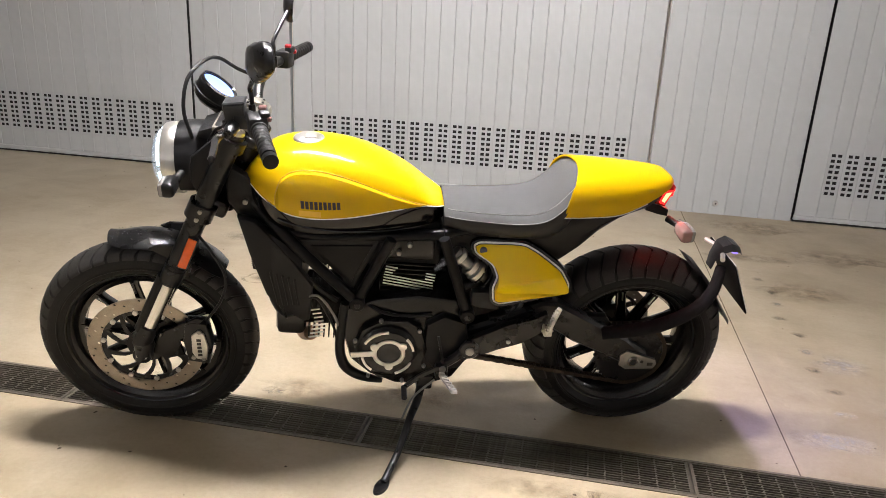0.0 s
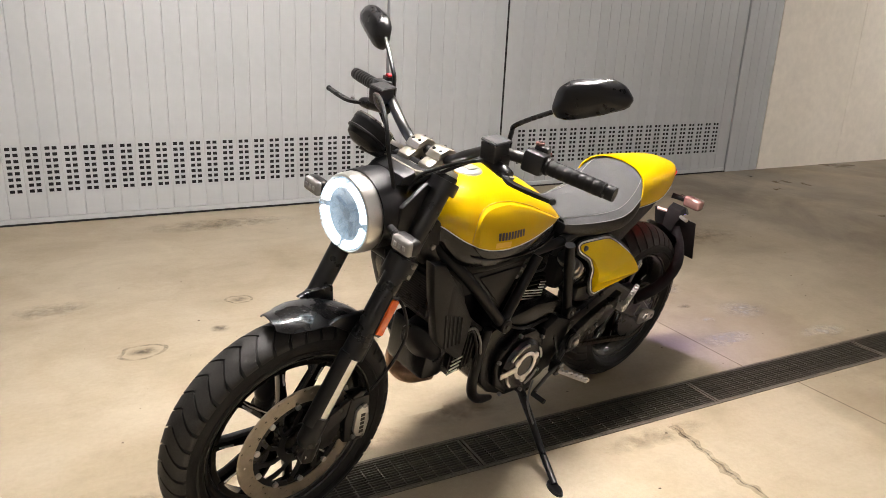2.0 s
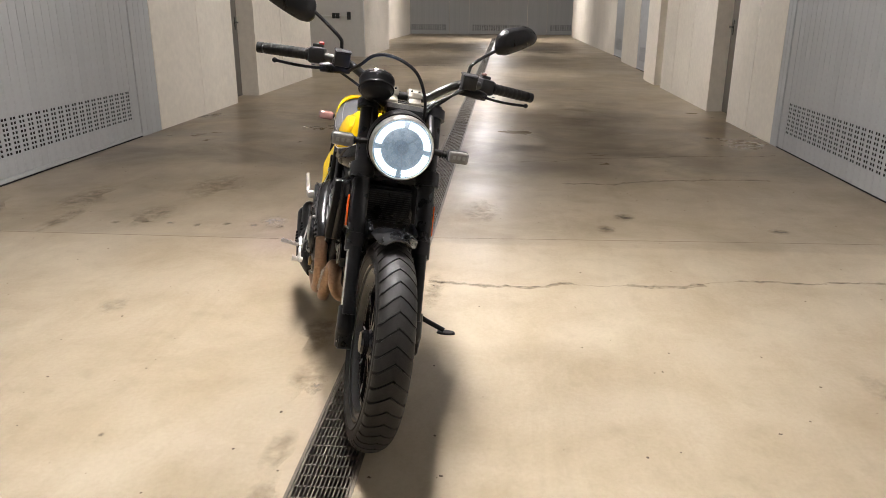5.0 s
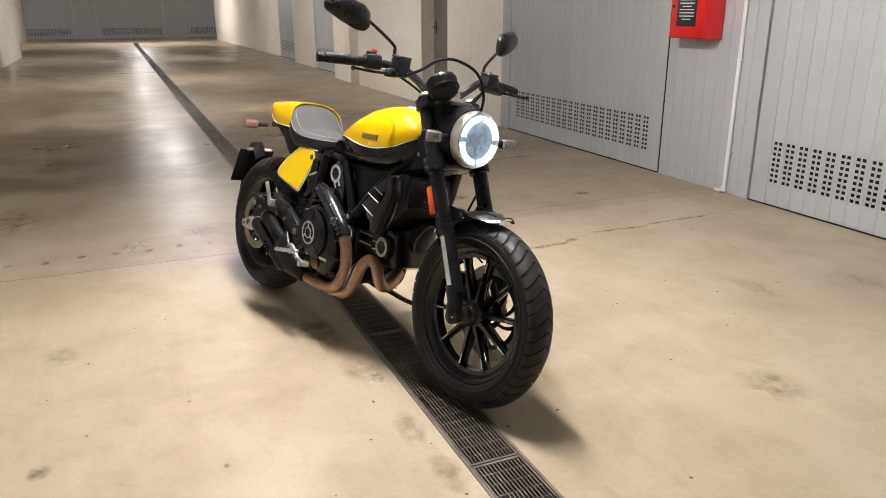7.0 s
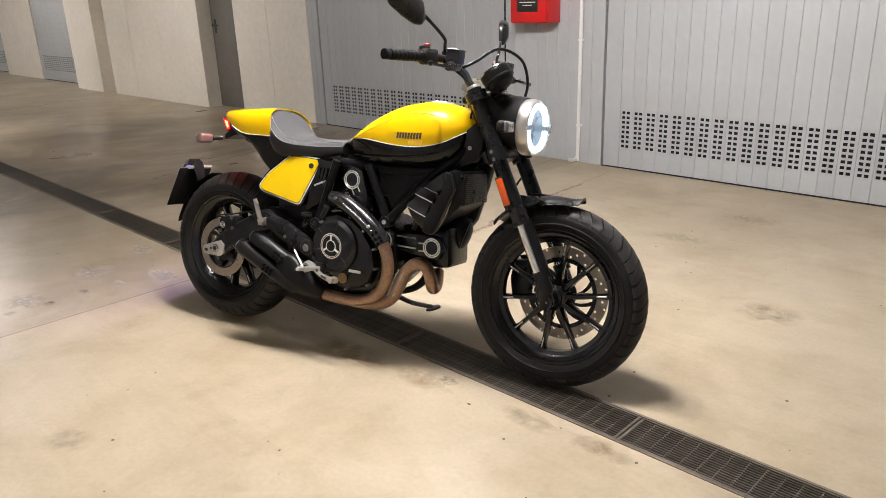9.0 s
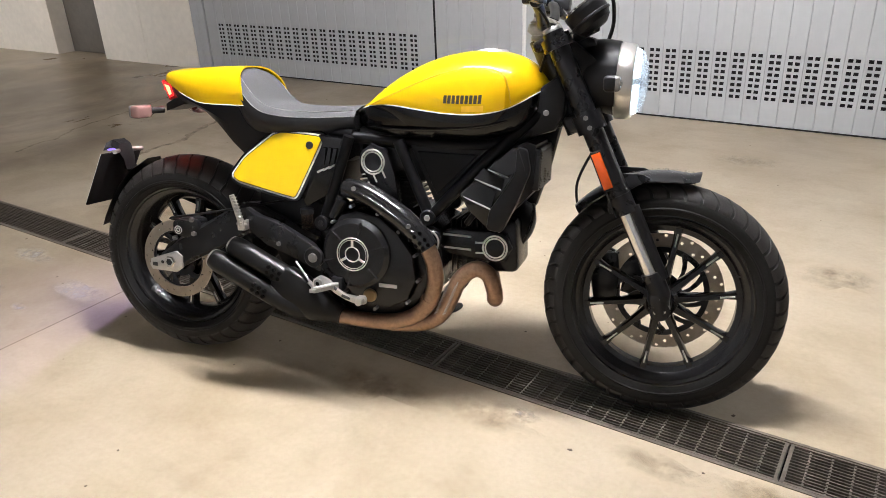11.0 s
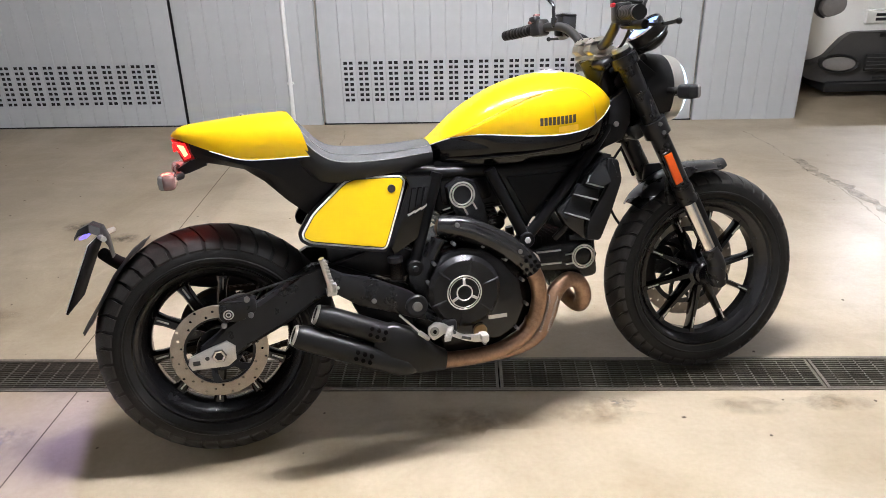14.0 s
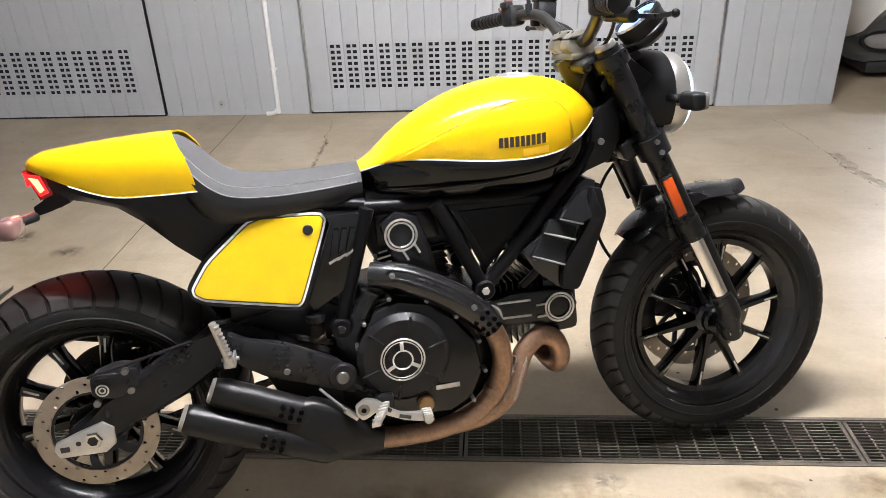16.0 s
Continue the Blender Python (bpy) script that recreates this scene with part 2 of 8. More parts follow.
def slab(bm, outline, lo, hi, bevel=0.0):
    """A plate with an outline in (x, z), between y = lo and y = hi; lo and hi may be functions of (x, z)."""
    f = (lambda v: v) if callable(lo) else None
    ylo = lo if callable(lo) else (lambda x, z: lo)
    yhi = hi if callable(hi) else (lambda x, z: hi)
    a = [bm.verts.new((x, ylo(x, z), z)) for x, z in outline]
    b = [bm.verts.new((x, yhi(x, z), z)) for x, z in outline]
    faces = [bm.faces.new(a), bm.faces.new(b[::-1])]
    n = len(a)
    for k in range(n):
        faces.append(bm.faces.new((a[k], b[k], b[(k + 1) % n], a[(k + 1) % n])))
    bmesh.ops.recalc_face_normals(bm, faces=faces)
    if bevel:
        es = [e for f2 in faces[:2] for e in f2.edges]
        bmesh.ops.bevel(bm, geom=es, offset=bevel, segments=2, affect="EDGES", profile=0.5)
    return bm


def loft(bm, sections, cap=True, ring=True):
    """Joins rows of points into a skin."""
    rows = [[bm.verts.new(p) for p in s] for s in sections]
    n = len(rows[0])
    for u, v in zip(rows, rows[1:]):
        for k in range(n if ring else n - 1):
            try:
                bm.faces.new((u[k], u[(k + 1) % n], v[(k + 1) % n], v[k]))
            except ValueError:
                pass
    if cap and ring:
        bm.faces.new(rows[0][::-1]), bm.faces.new(rows[-1])
    bmesh.ops.recalc_face_normals(bm, faces=bm.faces)
    return bm


def B():
    return bmesh.new()

# ---- the garage corridor ----
YA, YB = 3.22, -3.06          # faces of the two long walls
HIGH = 2.55                   # ceiling
DR0, DR1 = -0.045, 0.120      # drain channel
X_BACK, X_END = -9.0, 36.0


def structure(name, bm, mat, label, category, parent=None):
    ob = part(name, bm, mat, parent)
    return tagged(ob, label, category, kind="structure")


# floor: one slab, with the drain channel let into it
bm = B()
def sheet(x0, y0, x1, y1, z=0.0):
    bm.faces.new([bm.verts.new(p) for p in ((x0, y0, z), (x1, y0, z), (x1, y1, z), (x0, y1, z))])
FAR_Y = 9.0
DRAIN_END = 30.94
sheet(-14, -FAR_Y, 40, DR0), sheet(-14, DR1, 40, FAR_Y), sheet(-14, DR0, X_BACK, DR1), sheet(DRAIN_END, DR0, 40, DR1)
structure("floor", bm, FLOOR, "smooth beige concrete garage floor with damp stains and scuffs", "floor")
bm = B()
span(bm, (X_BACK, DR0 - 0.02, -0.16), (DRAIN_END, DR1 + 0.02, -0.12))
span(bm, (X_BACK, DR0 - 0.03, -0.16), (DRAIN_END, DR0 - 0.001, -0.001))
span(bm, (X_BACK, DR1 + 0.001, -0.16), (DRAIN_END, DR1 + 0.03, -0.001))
structure("drain_channel", bm, CHANNEL, "near-black drain channel let into the floor", "drain channel")

# ceiling, above all views
bm = B()
span(bm, (-14, -FAR_Y, HIGH), (40, FAR_Y, HIGH + 0.2))
for x in range(-10, 40, 6):
    span(bm, (x - 0.15, -FAR_Y, HIGH - 0.25), (x + 0.15, FAR_Y, HIGH + 0.01))
structure("ceiling", bm, CEILING, "raw concrete ceiling with cross beams", "ceiling")

# slats of the steel doors: plain, and with eight rows of paired slots
SLAT, DOOR_W, DOOR_H = 0.1032, 2.57, 2.25
V0, V1 = 0.190, 0.480
ROWS = 8


def slat_mesh(name, width, z0, z1, slots):
    """One rib: a flat strip with a rounded groove on its edge, and real slots through it."""
    bm = B()
    g = 0.005
    xs = [0, g * 0.4, g, width - g, width - g * 0.4, width]
    ys = [-0.005, -0.0012, 0, 0, -0.0012, -0.005]
    pitch = (V1 - V0) / ROWS
    if slots:
        s0, s1, sw = 0.022, 0.060, 0.026
        cols = [g, s0, s0 + sw, s1, s1 + sw, width - g]
        zs = [z0]
        for k in range(ROWS):
            zs += [V0 + k * pitch + 0.008, V0 + (k + 1) * pitch - 0.008]
        zs.append(z1)
        grid = [[bm.verts.new((x, 0, z)) for x in cols] for z in zs]
        back = {}
        for j in range(len(zs) - 1):
            for i in range(5):
                hole = i in (1, 3) and j % 2 == 1
                q = (grid[j][i], grid[j][i + 1], grid[j + 1][i + 1], grid[j + 1][i])
                if not hole:
                    bm.faces.new(q)
                    continue
                for v in q:
                    if v not in back:
                        back[v] = bm.verts.new(v.co + Vector((0, -0.002, 0)))
                for k in range(4):
                    bm.faces.new((q[k], back[q[k]], back[q[(k + 1) % 4]], q[(k + 1) % 4]))
        edge = [([0, g * 0.4, g], [-0.005, -0.0012, 0]), ([width - g, width - g * 0.4, width], [0, -0.0012, -0.005])]
    else:
        edge = [(xs, ys)]
    for ex, ey in edge:
        a = [bm.verts.new((x, y, z0)) for x, y in zip(ex, ey)]
        b = [bm.verts.new((x, y, z1)) for x, y in zip(ex, ey)]
        for k in range(len(a) - 1):
            bm.faces.new((a[k], a[k + 1], b[k + 1], b[k]))
    bmesh.ops.recalc_face_normals(bm, faces=bm.faces)
    for f in bm.faces:
        if f.normal.y < -0.5:
            f.normal_flip()
    return mesh_of(name, bm, STEEL, 8)


SLOTTED = slat_mesh("slotted_slat", SLAT, 0.045, DOOR_H, True)
FIXED = slat_mesh("fixed_slat", SLAT, 0.0, HIGH, False)
STILE = slat_mesh("stile", (DOOR_W - 22 * SLAT) / 2 - 0.012, 0.045, DOOR_H, False)


def garage_door(at, label, foot=0.0):
    """Grey ribbed up-and-over door with a slotted vent band; local x runs along the wall, y out of it."""
    d = thing("garage_door", label, "garage door", "steel garage doors", "", at)
    w = (DOOR_W - 22 * SLAT) / 2
    for k in range(22):
        ob = part("slat", SLOTTED, None, d)
        ob.location = (w + k * SLAT, -0.004, 0)
    for x in (0.012, DOOR_W - w):
        ob = part("stile", STILE, None, d)
        ob.location = (x, -0.002, 0)
    bm = B()
    span(bm, (0.010, -0.018, 0.012), (DOOR_W - 0.010, 0.002, 0.043), 0.004)
    part("bottom_rail", bm, STEEL_FRAME, d)
    # near-black strip drawn for the shade in the gap under the door
    bm = B()
    span(bm, (0.004, -0.02, foot + 0.001), (DOOR_W - 0.004, 0.0045, foot + 0.009))
    part("threshold_gap", bm, VOID, d, "dark strip drawn for the shaded gap under the door")
    # added near-black sheet stands for the unlit garage behind the slots
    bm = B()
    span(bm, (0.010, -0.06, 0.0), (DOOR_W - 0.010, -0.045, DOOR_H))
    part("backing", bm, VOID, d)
    bm = B()
    span(bm, (0.0, -0.05, DOOR_H + 0.012), (DOOR_W, 0.0, HIGH))
    part("lintel_panel", bm, STEEL_FRAME, d)
    return d


def fixed_panel(at, width, label):
    d = thing("wall_panel", label, "wall panel", "fixed steel panels", "", at)
    n = max(1, round(width / SLAT))
    for k in range(n):
        ob = part("slat", FIXED, None, d)
        ob.location, ob.scale = (k * width / n, 0, 0), (width / n / SLAT, 1, 1)
    bm = B()
    span(bm, (0.002, -0.05, 0.0), (width - 0.002, -0.008, HIGH))
    part("backing", bm, STEEL_FRAME, d)
    return d


def on_a(x):      # wall with its face towards -y; local x runs towards -x
    return Matrix.Translation((x, YA, 0)) @ pose(0, 0, 0, 0, 0, 180)


def on_b(x):
    return Matrix.Translation((x, YB, 0))


DOOR_L = "closed grey ribbed steel garage door with slotted vent band"
PANEL_L = "fixed grey ribbed steel panel between garage doors"
for x in (-2.345, 1.007, 4.553, -6.12):
    garage_door(on_a(x), DOOR_L)
for x, w in ((-1.573, 0.765), (1.977, 0.963), (4.990, 0.430), (-4.925, 1.185)):
    fixed_panel(on_a(x), w, PANEL_L)
for x in (-1.535, 2.005):
    garage_door(on_b(x) @ Matrix.Translation((0, 0, -0.036)), DOOR_L, 0.036)
for x, w in ((1.042, 0.955), (-2.25, 0.708), (4.585, 0.18)):
    fixed_panel(on_b(x), w, PANEL_L)

# solid walls behind and beyond
W = 0.25
def wall(name, boxes, label, mat=PLASTER):
    bm = B()
    for lo, hi in boxes:
        span(bm, lo, hi)
    return structure(name, bm, mat, label, "wall")

wall("wall_north_core", [((-9.3, YA + 0.07, 0), (4.995, YA + 0.3, HIGH))], "plain concrete behind the steel doors")
wall("wall_south_core", [((-2.25, YB - 0.3, 0), (4.765, YB - 0.07, HIGH))], "plain concrete behind the steel doors")
AX0, AX1, AD = 7.37, 8.28, 0.30      # recessed doorways: two edges and depth
BX0, BX1, BD = 6.27, 7.17, 0.24
wall("wall_north", [((5.0, YA, 0), (AX0, YA + AD, HIGH)), ((AX1, YA, 0), (11.5, YA + AD, HIGH)),
                    ((AX0, YA, 2.1), (AX1, YA + AD, HIGH)), ((AX0 - 0.1, YA + AD + 0.002, 0), (AX1 + 0.1, YA + AD + 0.1, HIGH)),
                    ((11.25, YA + AD + 0.002, 0), (11.5, 6.5, HIGH))],
     "cream painted concrete corridor wall with a recessed doorway")
wall("wall_south", [((4.77, YB - BD, 0), (BX0, YB, HIGH)), ((BX1, YB - BD, 0), (10.15, YB, HIGH)),
                    ((BX0, YB - BD, 2.1), (BX1, YB, HIGH)), ((BX0 - 0.1, YB - BD - 0.1, 0), (BX1 + 0.1, YB - BD - 0.002, HIGH)),
                    ((10.15, YB - W - 0.1, 0), (10.6, YB - W, HIGH)), ((10.6, YB - W, 0), (11.5, YB + 0.02, HIGH))],
     "cream painted concrete corridor wall with a recessed doorway")
for name, x0, x1, y in (("door_1", AX0 + 0.01, AX1 - 0.01, YA + AD - 0.03), ("door_2", BX0 + 0.01, BX1 - 0.01, YB - BD + 0.03)):
    bm = B()
    span(bm, (x0, y - 0.02, 0.005), (x1, y + 0.02, 2.09), 0.003)
    d = structure(name, bm, DARK_DOOR, "dark closed cellar door set back in the wall", "door")
    bm = B()
    s = -1 if y > 0 else 1
    rod(bm, (x1 - 0.09, y, 1.05), (x1 - 0.09, y + s * 0.07, 1.05), 0.011)
    rod(bm, (x1 - 0.085, y + s * 0.065, 1.05), (x1 - 0.21, y + s * 0.065, 1.05), 0.010)
    span(bm, (x1 - 0.11, y, 0.95), (x1 - 0.07, y + s * 0.027, 1.13), 0.003)
    part("door_handle", bm, BLACK_PLASTIC, d)
# formwork seams and small patches on the concrete
for x, y, s in ((9.6, YA, -1), (6.2, YA, -1), (8.3, YB, 1), (5.55, YB, 1), (9.3, YB, 1)):
    bm = B()
    span(bm, (x, y, 0.02), (x + 0.012, y + s * 0.004, HIGH))
    structure("trim", bm, PLASTER, "thin raised formwork seam on the concrete wall", "wall seam")

# far part of the corridor
wall("wall_far_north", [((17.6, 3.30, 0), (21.6, 3.55, HIGH)), ((17.6, 3.552, 0), (17.85, 6.5, HIGH)), ((21.6, 3.30, 0), (21.85, 4.6, HIGH)),
                        ((21.85, 4.35, 0), (X_END, 4.6, HIGH)), ((11.0, 6.5, 0), (17.9, 6.75, HIGH))],
     "painted concrete wall of the corridor's far stretch")
wall("wall_far_south", [((14.4, -3.62, 0), (16.6, -3.36, HIGH)), ((19.2, -3.80, 0), (33.3, -3.54, HIGH)), ((16.6, -3.80, 2.25), (19.2, -3.54, HIGH)),
                        ((33.0, -4.5, 0), (33.3, -3.80, HIGH)), ((11.5, YB - W, 0), (11.75, YB, HIGH)), ((33.3, -4.6, 0), (X_END, -4.35, HIGH)),
                        ((11.4, -3.62, 2.26), (14.45, -3.36, HIGH))],
     "painted concrete wall of the corridor's far stretch")
garage_door(Matrix.Translation((11.78, -3.36, 0)), "grey ribbed steel garage door far down the corridor")
garage_door(Matrix.Translation((16.62, -3.54, 0)), "grey ribbed steel garage door far down the corridor")
wall("wall_end", [((X_END + 0.07, -9, 0), (X_END + 0.3, 9, HIGH))], "concrete end wall behind the steel doors")
def on_end(y, s):
    return Matrix.Translation((X_END, y, 0)) @ pose(0, 0, 0, 0, 0, 90) @ Matrix.Diagonal((s, 1, 1, 1))
for y in (-5.45, -1.55, 2.35):
    garage_door(on_end(y, 1.14), "grey ribbed steel garage door at the corridor's end")
for y in (-2.52, 1.38):
    fixed_panel(on_end(y, 1.0), 0.965, PANEL_L)
# the side behind the camera's start, and the bay with the parked car
wall("wall_back", [((X_BACK - 0.25, -9, 0), (X_BACK, 9, HIGH))], "cream painted concrete wall closing the corridor")
wall("wall_bay", [((-2.24, -8.5, 0), (-2.0, YB - 0.302, HIGH)), ((-6.6, -8.75, 0), (-2.0, -8.5, HIGH)), ((-6.85, -8.75, 0), (-6.6, YB, HIGH)),
                  ((X_BACK, YB - W, 0), (-6.85, YB, HIGH))], "cream painted concrete walls of an open parking bay")

# white fire door with a push bar, facing down the corridor
bm = B()
span(bm, (17.53, 3.40, 0.01), (17.596, 5.00, 2.1), 0.004)
d = structure("door_3", bm, DOOR_WHITE, "white steel fire door with a push bar", "door")
bm = B()
rod(bm, (17.46, 3.70, 1.06), (17.46, 4.94, 1.06), 0.018)
pb = part("push_bar", bm, WHITE_PIPE, d, "white push bar with black ends")
for y, h in ((3.70, 0.10), (4.00, 0.07), (4.10, 0.07), (4.94, 0.10)):
    bm = B()
    span(bm, (17.44, y - 0.045, 1.06 - h), (17.53, y + 0.045, 1.06 + h), 0.006)
    part("bar_end", bm, BLACK_PLASTIC, pb)
bm = B()
span(bm, (17.50, 5.002, 0), (17.598, 5.09, 2.2))
span(bm, (17.50, 3.306, 0), (17.598, 3.398, 2.2))
span(bm, (17.50, 3.40, 2.102), (17.598, 5.00, 2.2))
part("door_frame", bm, DOOR_WHITE, d)

# ---- drain grates ----
bm = B()
L, w0, w1 = 0.998, DR0 + 0.006, DR1 - 0.006
for y in (w0, w1):
    span(bm, (0, y - 0.003, -0.022), (L, y + 0.003, 0.002))
for x in (0.006, L - 0.006):
    span(bm, (x - 0.0045, w0, -0.022), (x + 0.0045, w1, 0.002))
GRATE_FRAME = mesh_of("grate_frame", bm, GRATE, 30)
ONE_BAR = mesh_of("bearing_bar", span(B(), (0.01, -0.0015, -0.020), (L - 0.01, 0.0015, 0.0008)), GRATE, 30)
ONE_CROSS = mesh_of("cross_bar", span(B(), (-0.0026, w0, -0.012), (0.0026, w1, -0.0015)), GRATE, 30)
BAR_Y = [w0 + (w1 - w0) * k / 13 for k in range(1, 13)]
CROSS_X = [k * L / 20 for k in range(1, 20)]
bm = B()
for y in BAR_Y:
    span(bm, (0.01, y - 0.0015, -0.020), (L - 0.01, y + 0.0015, 0.0008))
for x in CROSS_X:
    span(bm, (x - 0.0026, w0, -0.012), (x + 0.0026, w1, -0.0015))
GRATE_MESH = mesh_of("grating", bm, GRATE, 30)
bm = B()
for y in (DR0 - 0.004, DR1 + 0.004):
    span(bm, (X_BACK, y - 0.005, -0.03), (DRAIN_END, y + 0.005, 0.003))
structure("drain_edge_rail", bm, GRATE, "steel edge rails along both sides of the drain", "drain edge")
for k in range(-8, 32):
    x = -0.064 + k
    if x > DRAIN_END - 0.5 or x < X_BACK:
        continue
    g = thing("drain_grate", "dark galvanised steel drain grate let flush into the floor", "drain grate", "grates along the drain", "", pose(x + 0.001, 0, 0))
    part("frame", GRATE_FRAME, None, g)
    if -3 <= k <= 3:
        for y in BAR_Y:
            part("bearing_bar", ONE_BAR, None, g).location = (0, y, 0)
        for cx in CROSS_X:
            part("cross_bar", ONE_CROSS, None, g).location = (cx, 0, 0)
    else:
        tagged(part("grating", GRATE_MESH, None, g), kind="stuff")

# ---- strip lights under the ceiling ----
# out of view; those at -6.8, 7.4, bay and alcove are added fill
for k, (x, y) in enumerate(((-6.8, 0.0), (-0.12, 0.05), (7.4, 0.0), (12.6, 0.0), (19.8, 0.1), (29.5, -0.1), (-4.5, -6.0), (14.6, 5.0))):
    f = thing("strip_light", "white ceiling strip light with two lit tubes, out of view", "ceiling light", "strip lights along the corridor", "", pose(x, y, HIGH - 0.02))
    bm = B()
    span(bm, (-0.64, -0.09, -0.03), (0.64, 0.09, 0.02), 0.006)
    part("tray", bm, DOOR_WHITE, f)
    for s in (-0.045, 0.045):
        bm = B()
        rod(bm, (-0.6, s, -0.05), (0.6, s, -0.05), 0.013, seg=10)
        part("tube", bm, TUBE_GLOW[k], f)

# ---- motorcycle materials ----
# tank yellow lightened, to lift side panels that render too dark
PANEL_YELLOW = material("lightened_panel_yellow", (0.73, 0.490, 0.004), 0.5, vary=0.02, scale=4, coat=0.5, rough_vary=0.03, spec=0.03)
HOLE = material("dark_bore", (0.003, 0.003, 0.003), 0.9, spec=0.05)
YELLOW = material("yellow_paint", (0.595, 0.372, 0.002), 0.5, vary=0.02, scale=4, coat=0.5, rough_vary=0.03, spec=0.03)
SEAM_SHADE = material("seam_and_edge_shade", (0.46, 0.275, 0.004), 0.55)
GLOSS_BLACK = material("gloss_black_paint", (0.0045, 0.0045, 0.005), 0.14, vary=0.15, scale=10, coat=0.1, rough_vary=0.05, spec=0.4)
SATIN_BLACK = material("satin_black_metal", (0.0095, 0.0095, 0.0105), 0.28, vary=0.10, scale=25, bump=0.06, bump_scale=700, spec=0.34, rough_vary=0.015)
FRAME_BLACK = material("black_frame_paint", (0.0050, 0.0050, 0.0056), 0.34, vary=0.15, scale=20, spec=0.16)
BOLT = material("dull_steel_bolt", (0.26, 0.255, 0.245), 0.35, metal=0.9, vary=0.15, scale=40)
LIP_HIGHLIGHT = material("painted_lip_highlight", (0.30, 0.30, 0.30), 0.35)
COVER_BLACK = material("glossy_moulded_plastic", (0.012, 0.0125, 0.0135), 0.20, vary=0.04, scale=12, spec=0.55, rough_vary=0.015)
RIM_BLACK = material("gloss_black_rim", (0.008, 0.008, 0.009), 0.22, vary=0.15, scale=14, spec=0.5, rough_vary=0.06)
ENGINE_BLACK = material("black_engine_casting", (0.0085, 0.0085, 0.0095), 0.25, vary=0.08, scale=22, bump=0.15, bump_scale=420, spec=0.36, rough_vary=0.02)
MATT_BLACK = material("matt_black_plastic", (0.0100, 0.0100, 0.0108), 0.40, vary=0.12, scale=18, bump=0.2, bump_scale=600, spec=0.22)
RUBBER = material("tyre_rubber", (0.0092, 0.0088, 0.0085), 0.55, vary=0.5, scale=20, bump=0.3, bump_scale=500, spec=0.25)
TREAD_RUBBER = material("worn_tread_rubber", (0.024, 0.0225, 0.021), 0.55, vary=0.4, scale=25, bump=0.3, bump_scale=500, spec=0.35)
FENDER_BLACK = material("wet_black_fender", (0.010, 0.010, 0.011), 0.28, vary=0.2, scale=14, coat=0.8, rough_vary=0.1)
SEAT_GREY = material("grey_seat_fabric", (0.070, 0.070, 0.072), 0.7, vary=0.14, scale=22, bump=0.5, bump_scale=900, spec=0.2)
SEAT_BLACK = material("black_seat_vinyl", (0.009, 0.009, 0.0095), 0.42, vary=0.2, scale=30, bump=0.3, bump_scale=700, spec=0.4)
PIPING = material("grey_stitching", (0.26, 0.255, 0.245), 0.7)
STRIPE = material("white_pinstripe", (0.82, 0.82, 0.78), 0.3)
ALU = material("cast_aluminium", (0.60, 0.585, 0.56), 0.36, metal=0.9, vary=0.15, scale=30, bump=0.1, bump_scale=400)
MACHINED = material("machined_aluminium", (0.66, 0.64, 0.60), 0.32, metal=0.85, vary=0.08, scale=40)
CHROME = material("hard_chrome", (0.80, 0.79, 0.77), 0.14, metal=1.0, vary=0.05, scale=20)
DISC_STEEL = material("brake_disc_steel", (0.36, 0.31, 0.25), 0.36, metal=0.75, vary=0.2, scale=40)
HEAT_STEEL = material("heat_browned_steel", (0.36, 0.225, 0.145), 0.40, metal=0.75, vary=0.35, scale=9, bump=0.1, bump_scale=200)
MUFFLER = material("black_muffler_coating", (0.0085, 0.0084, 0.0082), 0.33, vary=0.12, scale=18, bump=0.12, bump_scale=500, spec=0.24)
SHIELD = material("black_heat_shield", (0.012, 0.012, 0.0125), 0.24, vary=0.12, scale=20, spec=0.6)
ORANGE = material("orange_reflector", (0.80, 0.11, 0.008), 0.25, vary=0.12, scale=60, coat=0.5)
RED_PLASTIC = material("red_switch", (0.55, 0.02, 0.03), 0.4)
BRONZE = material("bronze_plug", (0.35, 0.24, 0.12), 0.4, metal=0.8)
TAIL_RED = glowing("tail_light_red", (1.0, 0.012, 0.012), 1.6)
TAIL_CORE = glowing("tail_light_core", (1.0, 0.22, 0.10), 4.5)
RED_LENS = material("red_tail_lens", (0.35, 0.01, 0.01), 0.2, coat=0.5)
DRL = glowing("running_light", (0.74, 0.89, 1.0), 3.3)
LAMP_IN = material("lamp_reflector", (0.10, 0.115, 0.13), 0.28, metal=0.6, vary=0.5, scale=60, bump=0.4, bump_scale=90)
LAMP_IN.node_tree.nodes["Principled BSDF"].inputs["Emission Color"].default_value = (0.45, 0.62, 0.80, 1)
LAMP_IN.node_tree.nodes["Principled BSDF"].inputs["Emission Strength"].default_value = 0.38
LAMP_WEB = material("lamp_web", (0.20, 0.26, 0.33), 0.3, coat=0.4)
LAMP_LENS = thin_glass("lamp_glass")
CLEAR_LENS = material("clear_indicator_lens", (0.22, 0.21, 0.20), 0.18, vary=0.2, scale=90, coat=0.8)
# grey tinted red in place of the tail light's spill on the indicators
REDDENED_GREY = material("reddened_grey", (0.24, 0.13, 0.12), 0.2, vary=0.1, coat=0.6)
MIRROR = material("mirror_glass", (0.9, 0.9, 0.9), 0.02, metal=1.0, vary=0.0, rough_vary=0.0)
SCREEN = glowing("gauge_screen", (0.18, 0.32, 0.85), 0.7)
LOGO_DARK = material("dark_lettering_block", (0.03, 0.022, 0.012), 0.35)
